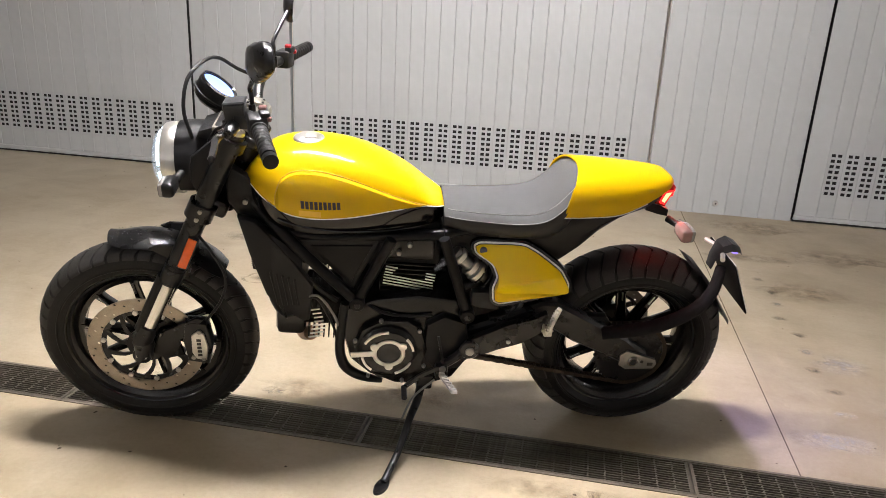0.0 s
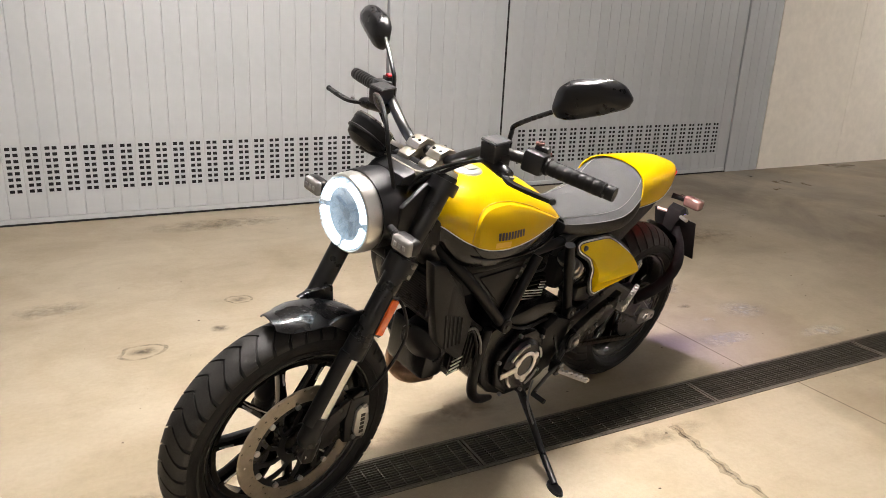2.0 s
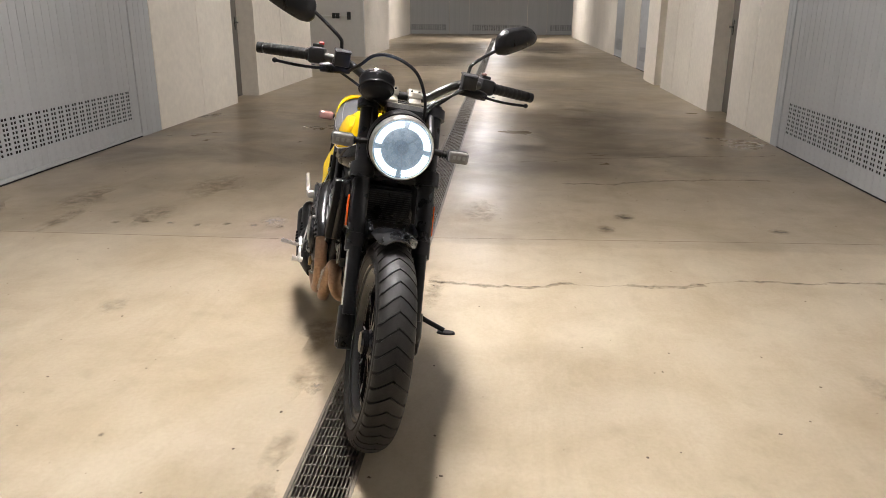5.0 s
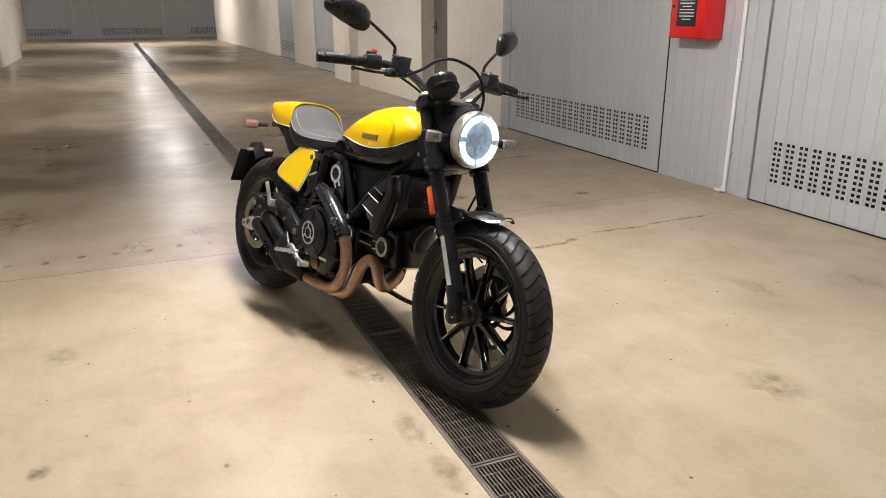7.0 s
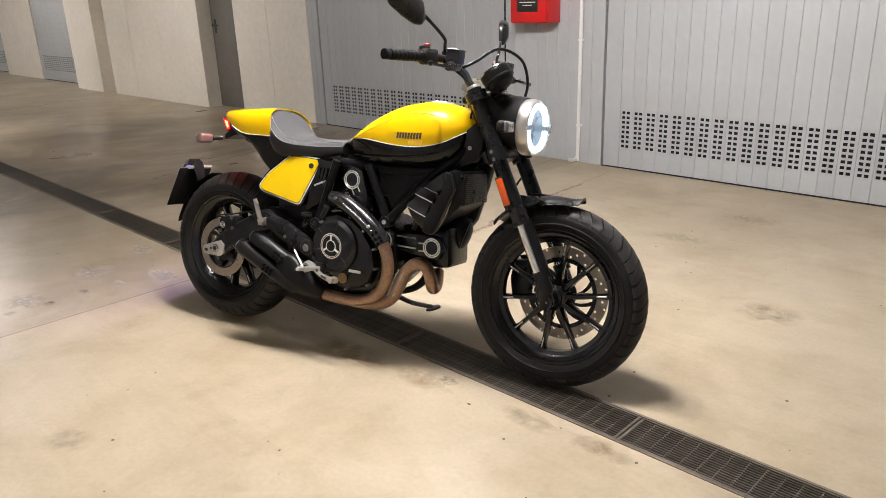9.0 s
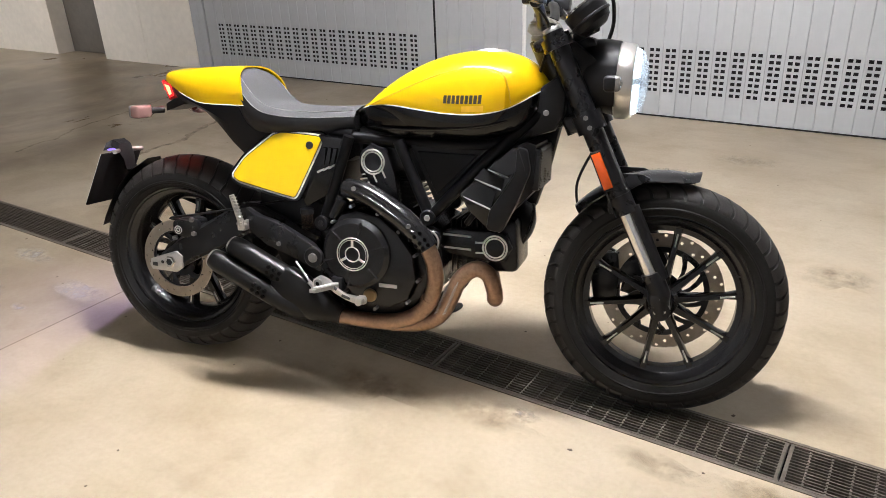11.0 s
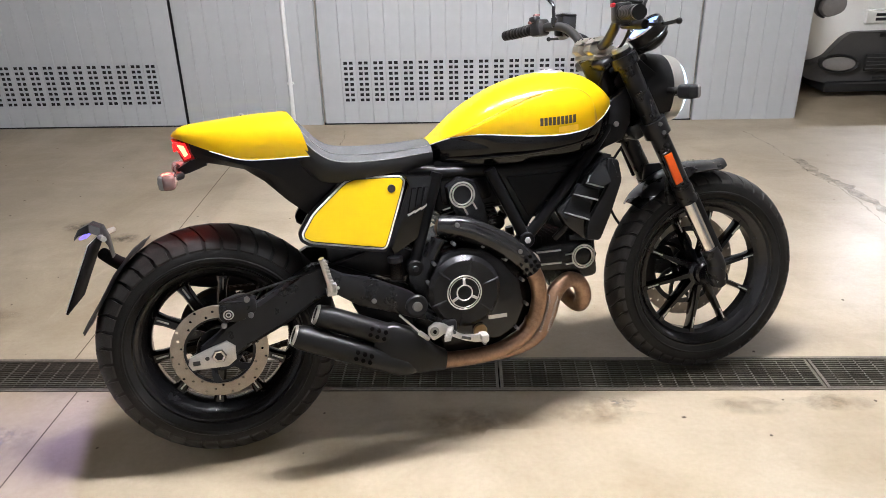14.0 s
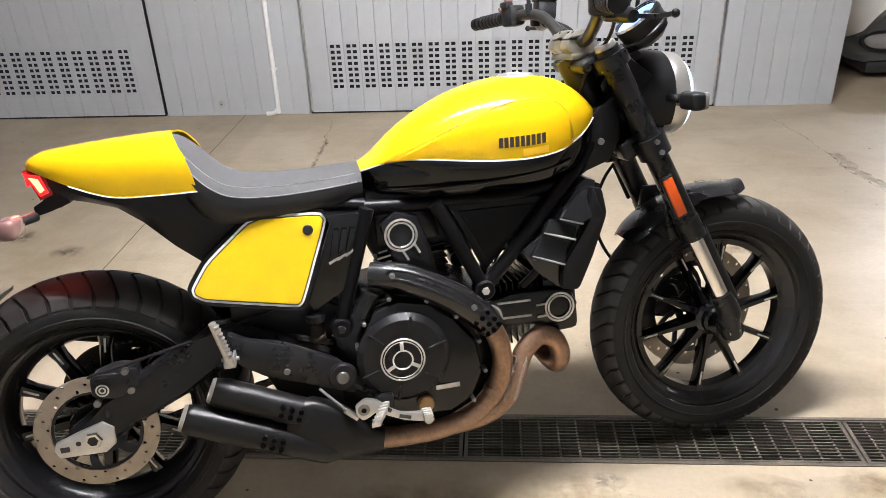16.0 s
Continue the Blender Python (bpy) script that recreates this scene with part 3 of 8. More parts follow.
LOGO_YELLOW = material("yellow_lettering_block", (0.72, 0.42, 0.01), 0.35)
PLATE_WHITE = material("number_plate_white", (0.75, 0.75, 0.73), 0.35)

# ---- motorcycle, in its own frame: x forward, y to its left, z up, origin under the rear axle ----
BIKE = Matrix.Translation((0.686, 0.372, 0)) @ pose(0, 0, 0, 0, 0, 195.8) @ pose(0, 0, 0, -11.0, 0, 0)
bike = thing("motorcycle", "yellow and black roadster motorcycle leaning on its side stand", "motorcycle", "", "", BIKE)
RAX, FAX, R_TYRE = Vector((0, 0, 0.315)), Vector((1.447, 0, 0.315)), 0.315


def curve(*pts):
    """A smooth function through (x, value) pairs."""
    path = smooth_path([(x, 0, v) for x, v in sorted(pts)], 10)
    xs, vs = [p.x for p in path], [p.z for p in path]
    return lambda x: float(np.interp(x, xs, vs))


def grid(bm, f, us, vs, close=False):
    rows = [[bm.verts.new(f(u, v)) for v in vs] for u in us]
    for a, b in zip(rows, rows[1:]):
        for k in range(len(vs) - 1):
            bm.faces.new((a[k], a[k + 1], b[k + 1], b[k]))
    return rows


def upright(axis):
    """A turn whose z lies along the axis and whose y stays across the motorcycle."""
    ez = Vector(axis).normalized()
    ey = Vector((0, 1, 0))
    return Matrix((ey.cross(ez), ey, ez)).transposed()


def thick(bm, depth):
    """Gives an open skin a thickness."""
    bmesh.ops.recalc_face_normals(bm, faces=bm.faces)
    bmesh.ops.solidify(bm, geom=list(bm.faces), thickness=depth)
    return bm


def wheel(name, centre, width, rim_r, blocks, label, extra=0.0):
    """Cast wheel with ten slim spokes, a tyre with a sunk tread, and machined spoke edges."""
    at = Matrix.Translation(centre)
    h = width / 2
    rim_w = h * 0.74
    bm = B()
    lathe(bm, [(rim_r + 0.008, -rim_w), (rim_r + 0.010, -rim_w + 0.008), (rim_r - 0.012, -rim_w + 0.014), (rim_r - 0.024, -0.012), (rim_r - 0.024, 0.012),
               (rim_r - 0.012, rim_w - 0.014), (rim_r + 0.010, rim_w - 0.008), (rim_r + 0.008, rim_w), (rim_r - 0.006, rim_w - 0.004),
               (rim_r - 0.022, rim_w - 0.022), (rim_r - 0.036, 0.016), (rim_r - 0.036, -0.016), (rim_r - 0.022, -rim_w + 0.022), (rim_r - 0.006, -rim_w + 0.004)],
          72, at, closed=True)
    lathe(bm, [(0.0, -0.052), (0.030, -0.052), (0.036, -0.045), (0.036, -0.03), (0.046, -0.022), (0.046, 0.022), (0.036, 0.03), (0.036, 0.045), (0.030, 0.052), (0.0, 0.052)], 36, at)
    w = part(name, bm, RIM_BLACK, bike, label)
    for s in (-1, 1):
        bm = B()
        lathe(bm, [(rim_r + 0.003, s * (rim_w + 0.0015)), (rim_r + 0.0065, s * (rim_w + 0.0045)), (rim_r + 0.0105, s * (rim_w + 0.0045)), (rim_r + 0.012, s * (rim_w - 0.002)), (rim_r + 0.003, s * (rim_w - 0.004))], 72, at, closed=True)
        part("rim_lip", bm, GLOSS_BLACK, w)
    # tyre
    def prof(a):
        """Point of the tyre's round cross-section: a from -1 to 1 across the tread."""
        ang = a * 1.45
        return R_TYRE - h * 0.80 * (1 - math.cos(ang)), h * math.sin(ang) * 1.0
    side = []
    for k in range(25):
        r, y = prof(-1 + k / 12)
        side.append((r - 0.0065, y))
    shell = [(rim_r - 0.004, -rim_w * 0.92), (rim_r + 0.006, -rim_w * 1.05), (rim_r + 0.02, -h * 0.97)] + side + \
            [(rim_r + 0.02, h * 0.97), (rim_r + 0.006, rim_w * 1.05), (rim_r - 0.004, rim_w * 0.92)]
    bm = B()
    lathe(bm, shell, 96, at)
    for y in (-h * 0.985, h * 0.985):          # raised ring on the sidewall
        s = math.copysign(1, y)
        lathe(bm, [(rim_r + 0.024, y), (rim_r + 0.026, y + s * 0.0022), (rim_r + 0.029, y + s * 0.0022), (rim_r + 0.031, y)], 96, at)
    part("tyre", bm, RUBBER, w, "black rubber tyre")
    # tread: bands parted by wavy grooves that run right across, with a notch at each shoulder
    bm = B()
    step = math.tau / blocks
    QS = [-0.86 + 1.72 * i / 16 for i in range(17)]
    def wave(q):
        """Chevrons: the point lies in the middle, the arms fall back to the shoulders and level out there."""
        q = abs(q)
        return (0.85 - 1.25 * q if q < 0.62 else 0.075 - 0.25 * (q - 0.62)) * step
    for k in range(blocks):
        top, bot = [], []
        for i, q in enumerate(QS):
            r, y = prof(q)
            cut = 0.10 if abs(q) < 0.6 else 0.16
            for e in (cut, 1 - cut * 0.3):
                a = k * step + wave(q) + e * step
                top.append(bm.verts.new(at @ Vector((r * math.cos(a), y, r * math.sin(a)))))
                bot.append(bm.verts.new(at @ Vector(((r - 0.008) * math.cos(a), y * 0.985, (r - 0.008) * math.sin(a)))))
        for i in range(len(QS) - 1):
            j = 2 * i
            bm.faces.new((top[j], top[j + 1], top[j + 3], top[j + 2]))
            bm.faces.new((top[j], top[j + 2], bot[j + 2], bot[j]))
            bm.faces.new((top[j + 1], bot[j + 1], bot[j + 3], top[j + 3]))
        bm.faces.new((top[0], bot[0], bot[1], top[1]))
        bm.faces.new((top[-2], top[-1], bot[-1], bot[-2]))
    bmesh.ops.recalc_face_normals(bm, faces=bm.faces)
    tr = part("tread", bm, TREAD_RUBBER, w)
    tagged(tr, kind="stuff")
    # spokes, each with a bright machined edge towards the rim
    for k in range(10):
        a = math.tau * (k + 0.25) / 10
        d, t = Vector((math.cos(a), 0, math.sin(a))), Vector((-math.sin(a), 0, math.cos(a)))
        y = Vector((0, 1, 0))
        bm = B()
        secs = []
        for r, hw, hy, off in ((0.038, 0.014, 0.024, 0), (0.09, 0.0095 + extra, 0.021, 0), (rim_r - 0.06, 0.008 + extra, 0.017, 0), (rim_r - 0.026, 0.013 + extra, 0.019, 0)):
            c = centre + d * r
            secs.append([c + t * hw * 0.6 + y * hy, c + t * hw + y * hy * 0.5, c + t * hw - y * hy * 0.5, c + t * hw * 0.6 - y * hy,
                         c - t * hw * 0.6 - y * hy, c - t * hw - y * hy * 0.5, c - t * hw + y * hy * 0.5, c - t * hw * 0.6 + y * hy])
        loft(bm, secs)
        part("spoke", bm, GLOSS_BLACK, w)
        for s in (-1, 1):
            bm = B()
            p, q = centre + d * (rim_r * 0.66) + y * s * 0.0180, centre + d * (rim_r - 0.040) + y * s * 0.0178
            box(bm, (p + q) / 2, ((q - p).length, 0.003, 0.0042), Matrix.Rotation(-a, 3, "Y"), 0.001, 1)
            part("machined_edge", bm, MACHINED, w, "bright machined spoke edge")
    return w


def holed_ring(bm, at, r0, r1, y, thick_y, n, rows, hole):
    """A brake disc ring with drilled holes."""
    step = math.tau / n
    rs = [r0 + (r1 - r0) * i / rows for i in range(rows + 1)]
    for face in (-1, 1):
        yy = y + face * thick_y / 2
        P = lambda r, a: bm.verts.new(at @ Vector((r * math.cos(a), yy, r * math.sin(a))))
        for k in range(n):
            for i in range(rows):
                a0, a1, q0, q1 = k * step, (k + 1) * step, rs[i], rs[i + 1]
                am, qm = (a0 + a1) / 2, (q0 + q1) / 2
                ring = [P(q0, a0), P(qm, a0), P(q1, a0), P(q1, am), P(q1, a1), P(qm, a1), P(q0, a1), P(q0, am)]
                if (k + i) % 3 == 0:
                    # starts at the corner (q0, a0) and runs the same way round as the outer ring
                    inner = [P(qm + hole * math.cos(b), am + hole * math.sin(b) / qm) for b in (-0.75 * math.pi + j * math.pi / 4 for j in (0, 1, 2, 3, 4, 5, 6, 7))]
                    for j in range(8):
                        bm.faces.new((ring[j], ring[(j + 1) % 8], inner[(j + 1) % 8], inner[j]))
                else:
                    bm.faces.new(ring)
    for r in (r0, r1):
        lathe(bm, [(r, y - thick_y / 2), (r, y + thick_y / 2)], n, at)
    bmesh.ops.remove_doubles(bm, verts=bm.verts, dist=0.0001)
    bmesh.ops.recalc_face_normals(bm, faces=bm.faces)
    return bm


def ring_y(bm, c, r, tube, seg=32):
    """A torus round the y axis."""
    return lathe(bm, [(r + tube * math.cos(a), tube * 0.6 * math.sin(a)) for a in (math.tau * k / 8 for k in range(8))], seg, Matrix.Translation(c), closed=True)


def disc_y(bm, c, r, y0, y1, seg=32, bevel=0.004):
    lo, hi = min(y0, y1), max(y0, y1)
    c = Vector((c[0], 0, c[1]))
    return lathe(bm, [(0.0001, lo), (r - bevel, lo), (r, lo + bevel), (r, hi - bevel), (r - bevel, hi), (0.0001, hi)], seg, Matrix.Translation(c))


# wheels
front_wheel = wheel("front_wheel", FAX, 0.110, 0.226, 44, "black cast front wheel with ten slim spokes")
rear_wheel = wheel("rear_wheel", RAX, 0.176, 0.213, 40, "black cast rear wheel with ten slim spokes", 0.0055)
bm = holed_ring(B(), Matrix.Translation(FAX), 0.126, 0.165, 0.070, 0.005, 42, 3, 0.0046)
part("brake_disc", bm, DISC_STEEL, front_wheel, "drilled steel front brake disc")
def pierced_plate(bm, at, radii, ys, arms, twist):
    """Hub ring, swept arms and outer ring in one plate with open windows."""
    n = arms * 4
    rows = [[bm.verts.new(at @ Vector((r * math.cos(math.tau * k / n + tw), y, r * math.sin(math.tau * k / n + tw)))) for k in range(n)] for r, y, tw in zip(radii, ys, twist)]
    for i, (u, v) in enumerate(zip(rows, rows[1:])):
        for k in range(n):
            if i in (0, len(rows) - 2) or k % 4 == 0:
                bm.faces.new((u[k], u[(k + 1) % n], v[(k + 1) % n], v[k]))
    return thick(bm, 0.005)


bm = pierced_plate(B(), Matrix.Translation(FAX), (0.036, 0.056, 0.075, 0.095, 0.112, 0.127), (0.064, 0.066, 0.068, 0.069, 0.070, 0.070), 10, (0, 0, 0.10, 0.24, 0.36, 0.36))
part("disc_carrier", bm, SATIN_BLACK, front_wheel, "black open brake disc carrier")
for k in range(10):
    a = math.tau * (k + 0.3) / 10
    bm = B()
    disc_y(bm, (FAX.x + 0.119 * math.cos(a), FAX.z + 0.119 * math.sin(a)), 0.0075, 0.066, 0.0765, 12, 0.001)
    part("disc_button", bm, ALU, front_wheel)
bm = holed_ring(B(), Matrix.Translation(RAX), 0.090, 0.1225, -0.100, 0.005, 33, 3, 0.0040)
part("brake_disc", bm, DISC_STEEL, rear_wheel, "drilled steel rear brake disc")
bm = B()
pierced_plate(bm, Matrix.Translation(RAX), (0.038, 0.058, 0.072, 0.084, 0.093), (-0.088, -0.092, -0.096, -0.099, -0.100), 6, (0, 0, 0.1, 0.2, 0.2))
part("disc_carrier", bm, SATIN_BLACK, rear_wheel)
bm = B()
n = 46
teeth = [(0.112 if k % 2 else 0.105) for k in range(2 * n)]
pts = [(RAX.x + r * math.cos(math.pi * k / n), RAX.z + r * math.sin(math.pi * k / n)) for k, r in enumerate(teeth)]
slab(bm, pts, 0.094, 0.100)
part("sprocket", bm, SATIN_BLACK, rear_wheel, "black rear sprocket")
for s, wh in ((1, front_wheel), (-1, front_wheel)):
    bm = B()
    lathe(bm, [(0.0075, s * 0.100), (0.0135, s * 0.100), (0.0150, s * 0.106), (0.0150, s * 0.122), (0.0110, s * 0.124), (0.0075, s * 0.116)], 20, Matrix.Translation(FAX))
    part("axle_nut", bm, ALU, wh, "silver axle end")
bm = B()
rod(bm, FAX + Vector((-0.05, 0.0, 0.19)), FAX + Vector((-0.042, 0.03, 0.165)), 0.004, 0.003, 8)
part("valve", bm, MATT_BLACK, front_wheel)

# front fork: black outer tubes above, bright inner tubes below
FORK_TOP, FORK_LOW = Vector((1.142, 0, 0.985)), Vector((1.346, 0, 0.560))
FDIR = (FORK_LOW - FORK_TOP).normalized()
for s in (1, -1):
    y = Vector((0, s * 0.101, 0))
    bm = B()
    rod(bm, FORK_TOP + y - FDIR * 0.012, FORK_LOW + y - FDIR * 0.04, 0.0265, seg=28)
    rod(bm, FORK_LOW + y - FDIR * 0.05, FORK_LOW + y, 0.029, seg=28)
    rod(bm, FORK_LOW + y - FDIR * 0.062, FORK_LOW + y - FDIR * 0.052, 0.0285, 0.0285, seg=28)
    tube = part("fork_tube", bm, SATIN_BLACK, bike, "black upper fork tube")
    bm = B()
    lathe(bm, [(0.0001, 0.0), (0.012, 0.0), (0.0135, -0.004), (0.0215, -0.004), (0.0235, 0.0), (0.0235, 0.006), (0.022, 0.008)], 24,
          Matrix.Translation(FORK_TOP + y - FDIR * 0.020) @ FDIR.to_track_quat("Y", "Z").to_matrix().to_4x4())
    part("fork_cap", bm, ALU, tube, "silver fork cap")
    bm = B()
    rod(bm, FORK_LOW + y, FORK_LOW + y + FDIR * 0.19, 0.0205, seg=28)
    part("fork_slider", bm, CHROME, bike, "bright chromed lower fork tube")
    bm = B()
    p = FORK_LOW + y + FDIR * 0.165
    pipe(bm, [p, p + FDIR * 0.06, FAX + Vector((-0.006, s * 0.101, 0.03)), FAX + Vector((0.004, s * 0.101, -0.018))], [0.026, 0.027, 0.028, 0.024], 18)
    rod(bm, FAX + Vector((0, s * 0.080, 0)), FAX + Vector((0, s * 0.118, 0)), 0.026, seg=24)
    part("fork_foot", bm, SATIN_BLACK, bike)
    bm = B()      # stone guard before the bright tube
    q = Vector((0.015, -s * 0.002, 0.007))
    pipe(bm, [FORK_LOW + y + q - FDIR * 0.01, FORK_LOW + y + q + FDIR * 0.10, FORK_LOW + y + q + FDIR * 0.19], 0.0195, 14)
    part("stone_guard", bm, MATT_BLACK, bike)
    a, b = Vector((1.262, s * 0.131, 0.708)), Vector((1.300, s * 0.131, 0.622))
    bm = B()
    box(bm, (a + b) / 2, (0.024, 0.008, (b - a).length), Matrix.Rotation(-math.atan2(b.x - a.x, a.z - b.z), 3, "Y"), 0.003, 2)
    part("reflector", bm, ORANGE, tube, "orange side reflector")
    bm = B()
    box(bm, (a + b) / 2 - Vector((0, s * 0.006, 0)), (0.030, 0.010, (b - a).length + 0.012), Matrix.Rotation(-math.atan2(b.x - a.x, a.z - b.z), 3, "Y"), 0.003, 1)
    part("reflector_holder", bm, MATT_BLACK, tube)
# triple clamps and steering head
bm = B()
for at_, hgt in ((FORK_TOP + FDIR * 0.015, 0.030), (FORK_TOP + FDIR * 0.225, 0.046)):
    rot = upright(-FDIR)
    box(bm, at_ + Vector((-0.028, 0, 0)), (0.075, 0.185, hgt), rot, 0.012, 3)
    for s in (1, -1):
        rod(bm, at_ + Vector((0, s * 0.101, 0)) - FDIR * hgt / 2, at_ + Vector((0, s * 0.101, 0)) + FDIR * hgt / 2, 0.037, seg=28)
rod(bm, FORK_TOP + Vector((-0.05, 0, 0.0)), FORK_TOP + Vector((-0.05, 0, 0)) + FDIR * 0.26, 0.033, seg=24)
part("triple_clamp", bm, SATIN_BLACK, bike, "black fork clamps and steering head")
for s in (1, -1):
    bm = B()
    c = FORK_TOP + FDIR * 0.225 + Vector((0, s * 0.139, 0))
    for o in (-0.013, 0.013):
        rod(bm, c + FDIR * o - Vector((0, s * 0.006, 0)), c + FDIR * o + Vector((0, s * 0.004, 0)), 0.006, seg=8)
    part("clamp_bolt", bm, BOLT, bike)
# fender
F_R = 0.337
def fender_pt(u, v):
    a = radians(78 + u * 57)
    r = F_R + 0.004 - 0.020 * abs(v) ** 2.4 + (0.012 * (1 - u / 0.12) ** 2 if u < 0.12 else 0) + 0.006 * math.sin(u * math.pi)
    wid = 0.066 * (0.55 + 0.45 * min(1, u / 0.25) ** 0.6) * (1 if u < 0.9 else 1 - (u - 0.9) * 2.2)
    return FAX + Vector((r * math.cos(a), v * wid, r * math.sin(a)))
bm = B()
grid(bm, fender_pt, np.linspace(0, 1, 24), np.linspace(-1, 1, 13))
thick(bm, 0.004)
fender = part("front_fender", bm, FENDER_BLACK, bike, "short glossy black front fender with water drops")
for s in (1, -1):
    bm = B()
    slab(bm, [(1.325, 0.60), (1.40, 0.645), (1.375, 0.655), (1.30, 0.655), (1.29, 0.60), (1.30, 0.55), (1.33, 0.55)], s * 0.060, s * 0.073, 0.003)
    part("fender_bracket", bm, SATIN_BLACK, fender)
bm = B()
drops = random.Random(4)
for k in range(160):
    u, v = drops.uniform(0.04, 0.7), drops.uniform(-0.9, 0.9)
    p = fender_pt(u, v)
    nrm = (p - FAX - Vector((0, p.y * 0.4, 0))).normalized()
    r = drops.uniform(0.0006, 0.0016)
    bmesh.ops.create_icosphere(bm, subdivisions=1, radius=r, matrix=Matrix.Translation(p + nrm * 0.0028))
tagged(part("water_drops", bm, clear_glass("water", (1, 1, 1)), fender), kind="stuff")
# front caliper and hose, left side
bm = B()
slab(bm, [(1.262, 0.412), (1.322, 0.418), (1.334, 0.35), (1.326, 0.280), (1.266, 0.268), (1.252, 0.34)], 0.052, 0.098, 0.008)
cal = part("front_caliper", bm, SATIN_BLACK, bike, "dark front brake caliper with a grey cast face")
bm = B()
slab(bm, [(1.270, 0.384), (1.292, 0.390), (1.306, 0.378), (1.309, 0.318), (1.298, 0.296), (1.270, 0.290), (1.262, 0.338)], 0.096, 0.108, 0.005)
part("caliper_face", bm, ALU, cal, "grey cast caliper face")
bm = B()
for z0 in (0.312, 0.325, 0.338, 0.351, 0.364):
    box(bm, (1.286, 0.1085, z0), (0.012, 0.002, 0.008))
part("word_bar", bm, BLACK_LABEL, cal, "upright row of dark bars")
bm = B()
slab(bm, [(1.290, 0.43), (1.40, 0.375), (1.425, 0.31), (1.39, 0.285), (1.335, 0.30), (1.345, 0.35), (1.30, 0.39), (1.270, 0.425)], 0.080, 0.094, 0.004)
part("caliper_bracket", bm, SATIN_BLACK, cal)
for q in ((1.283, 0.390), (1.278, 0.296), (1.306, 0.300)):
    bm = B()
    disc_y(bm, q, 0.007, 0.101, 0.108, 10, 0.001)
    part("caliper_bolt", bm, BOLT, cal)
bm = B()
pipe(bm, [(1.245, 0.05, 0.80), (1.262, 0.105, 0.735), (1.222, 0.12, 0.670), (1.192, 0.115, 0.585), (1.212, 0.105, 0.50), (1.262, 0.095, 0.425)], 0.0042, 8)
part("brake_hose", bm, MATT_BLACK, bike)

# headlight
HL = Vector((1.284, -0.008, 0.882))
TILT = Matrix.Translation(HL) @ Vector((1, 0, -0.03)).to_track_quat("Y", "Z").to_matrix().to_4x4()
bm = B()
lathe(bm, [(0.0001, -0.115), (0.035, -0.112), (0.058, -0.095), (0.074, -0.06), (0.084, -0.01), (0.0865, 0.012)], 56, TILT)
hl = part("headlight", bm, MATT_BLACK, bike, "round headlight with a lit white running-light ring")
bm = B()
lathe(bm, [(0.0865, 0.008), (0.0935, 0.011), (0.0955, 0.018), (0.0945, 0.040), (0.0915, 0.050), (0.0880, 0.052), (0.0865, 0.050), (0.0865, 0.040)], 64, TILT)
part("bezel", bm, MACHINED, hl, "satin silver bezel")
bm = B()
lathe(bm, [(0.0001, 0.022), (0.03, 0.024), (0.060, 0.032), (0.0855, 0.044)], 56, TILT)
part("reflector_bowl", bm, LAMP_IN, hl, "pale blue lit lamp interior")
bm = B()
for s in range(4):
    a0 = math.tau * s / 4 + 0.12
    pts = []
    for k in range(13):
        a = a0 + (math.tau / 4 - 0.24) * k / 12
        pts.append([TILT @ Vector((r * math.cos(a), y, r * math.sin(a))) for r, y in ((0.0625, 0.048), (0.0645, 0.056), (0.0800, 0.062), (0.0825, 0.050))])
    loft(bm, pts)
part("running_light", bm, DRL, hl, "bright white running-light ring")
bm = B()
for a in (radians(20), radians(140), radians(260)):
    d = Vector((math.cos(a), 0, math.sin(a)))
    m = TILT @ Matrix.Rotation(-a, 4, "Y")
    bmesh.ops.create_cube(bm, size=1, matrix=m @ Matrix.Translation((0.03, 0.034, 0)) @ Matrix.Diagonal((0.056, 0.010, 0.0028, 1)))
lathe(bm, [(0.0001, 0.046), (0.014, 0.045), (0.020, 0.038), (0.022, 0.028)], 24, TILT)
part("reflector_web", bm, LAMP_WEB, hl)
bm = B()
lathe(bm, [(0.0001, 0.088), (0.03, 0.086), (0.055, 0.080), (0.074, 0.070), (0.083, 0.058), (0.0862, 0.046)], 56, TILT)
part("lens", bm, LAMP_LENS, hl, "clear domed headlight lens").visible_shadow = False
bm = B()       # rounded shell over the back of the lamp
def shell_pt(u, a):
    r, y = (curve((0, 0.0985), (0.3, 0.0990), (0.6, 0.092), (0.85, 0.074), (1, 0.060))(u), 0.012 - 0.125 * u)
    flare = 1 + 0.10 * u * max(0, math.sin(a))
    return TILT @ Vector((r * math.cos(a), y, r * math.sin(a) * flare))
grid(bm, shell_pt, np.linspace(0, 1, 12), [radians(d_) for d_ in np.linspace(-38, 218, 33)])
thick(bm, 0.005)
cw = part("headlight_cowl", bm, MATT_BLACK, bike, "matt black rounded headlight cowl", 50)
for s in (1, -1):
    bm = B()
    slab(bm, [(1.150, 0.985), (1.195, 0.975), (1.255, 0.925), (1.262, 0.860), (1.245, 0.815), (1.20, 0.825), (1.178, 0.88)], s * 0.078, s * 0.096, 0.008)
    part("cowl_ear", bm, MATT_BLACK, cw)
bm = B()
slab(bm, [(1.150, 0.970), (1.160, 0.992), (1.195, 0.997), (1.235, 0.985), (1.245, 0.965), (1.20, 0.955)], -0.062, 0.062, 0.010)
part("cowl_top", bm, MATT_BLACK, cw)

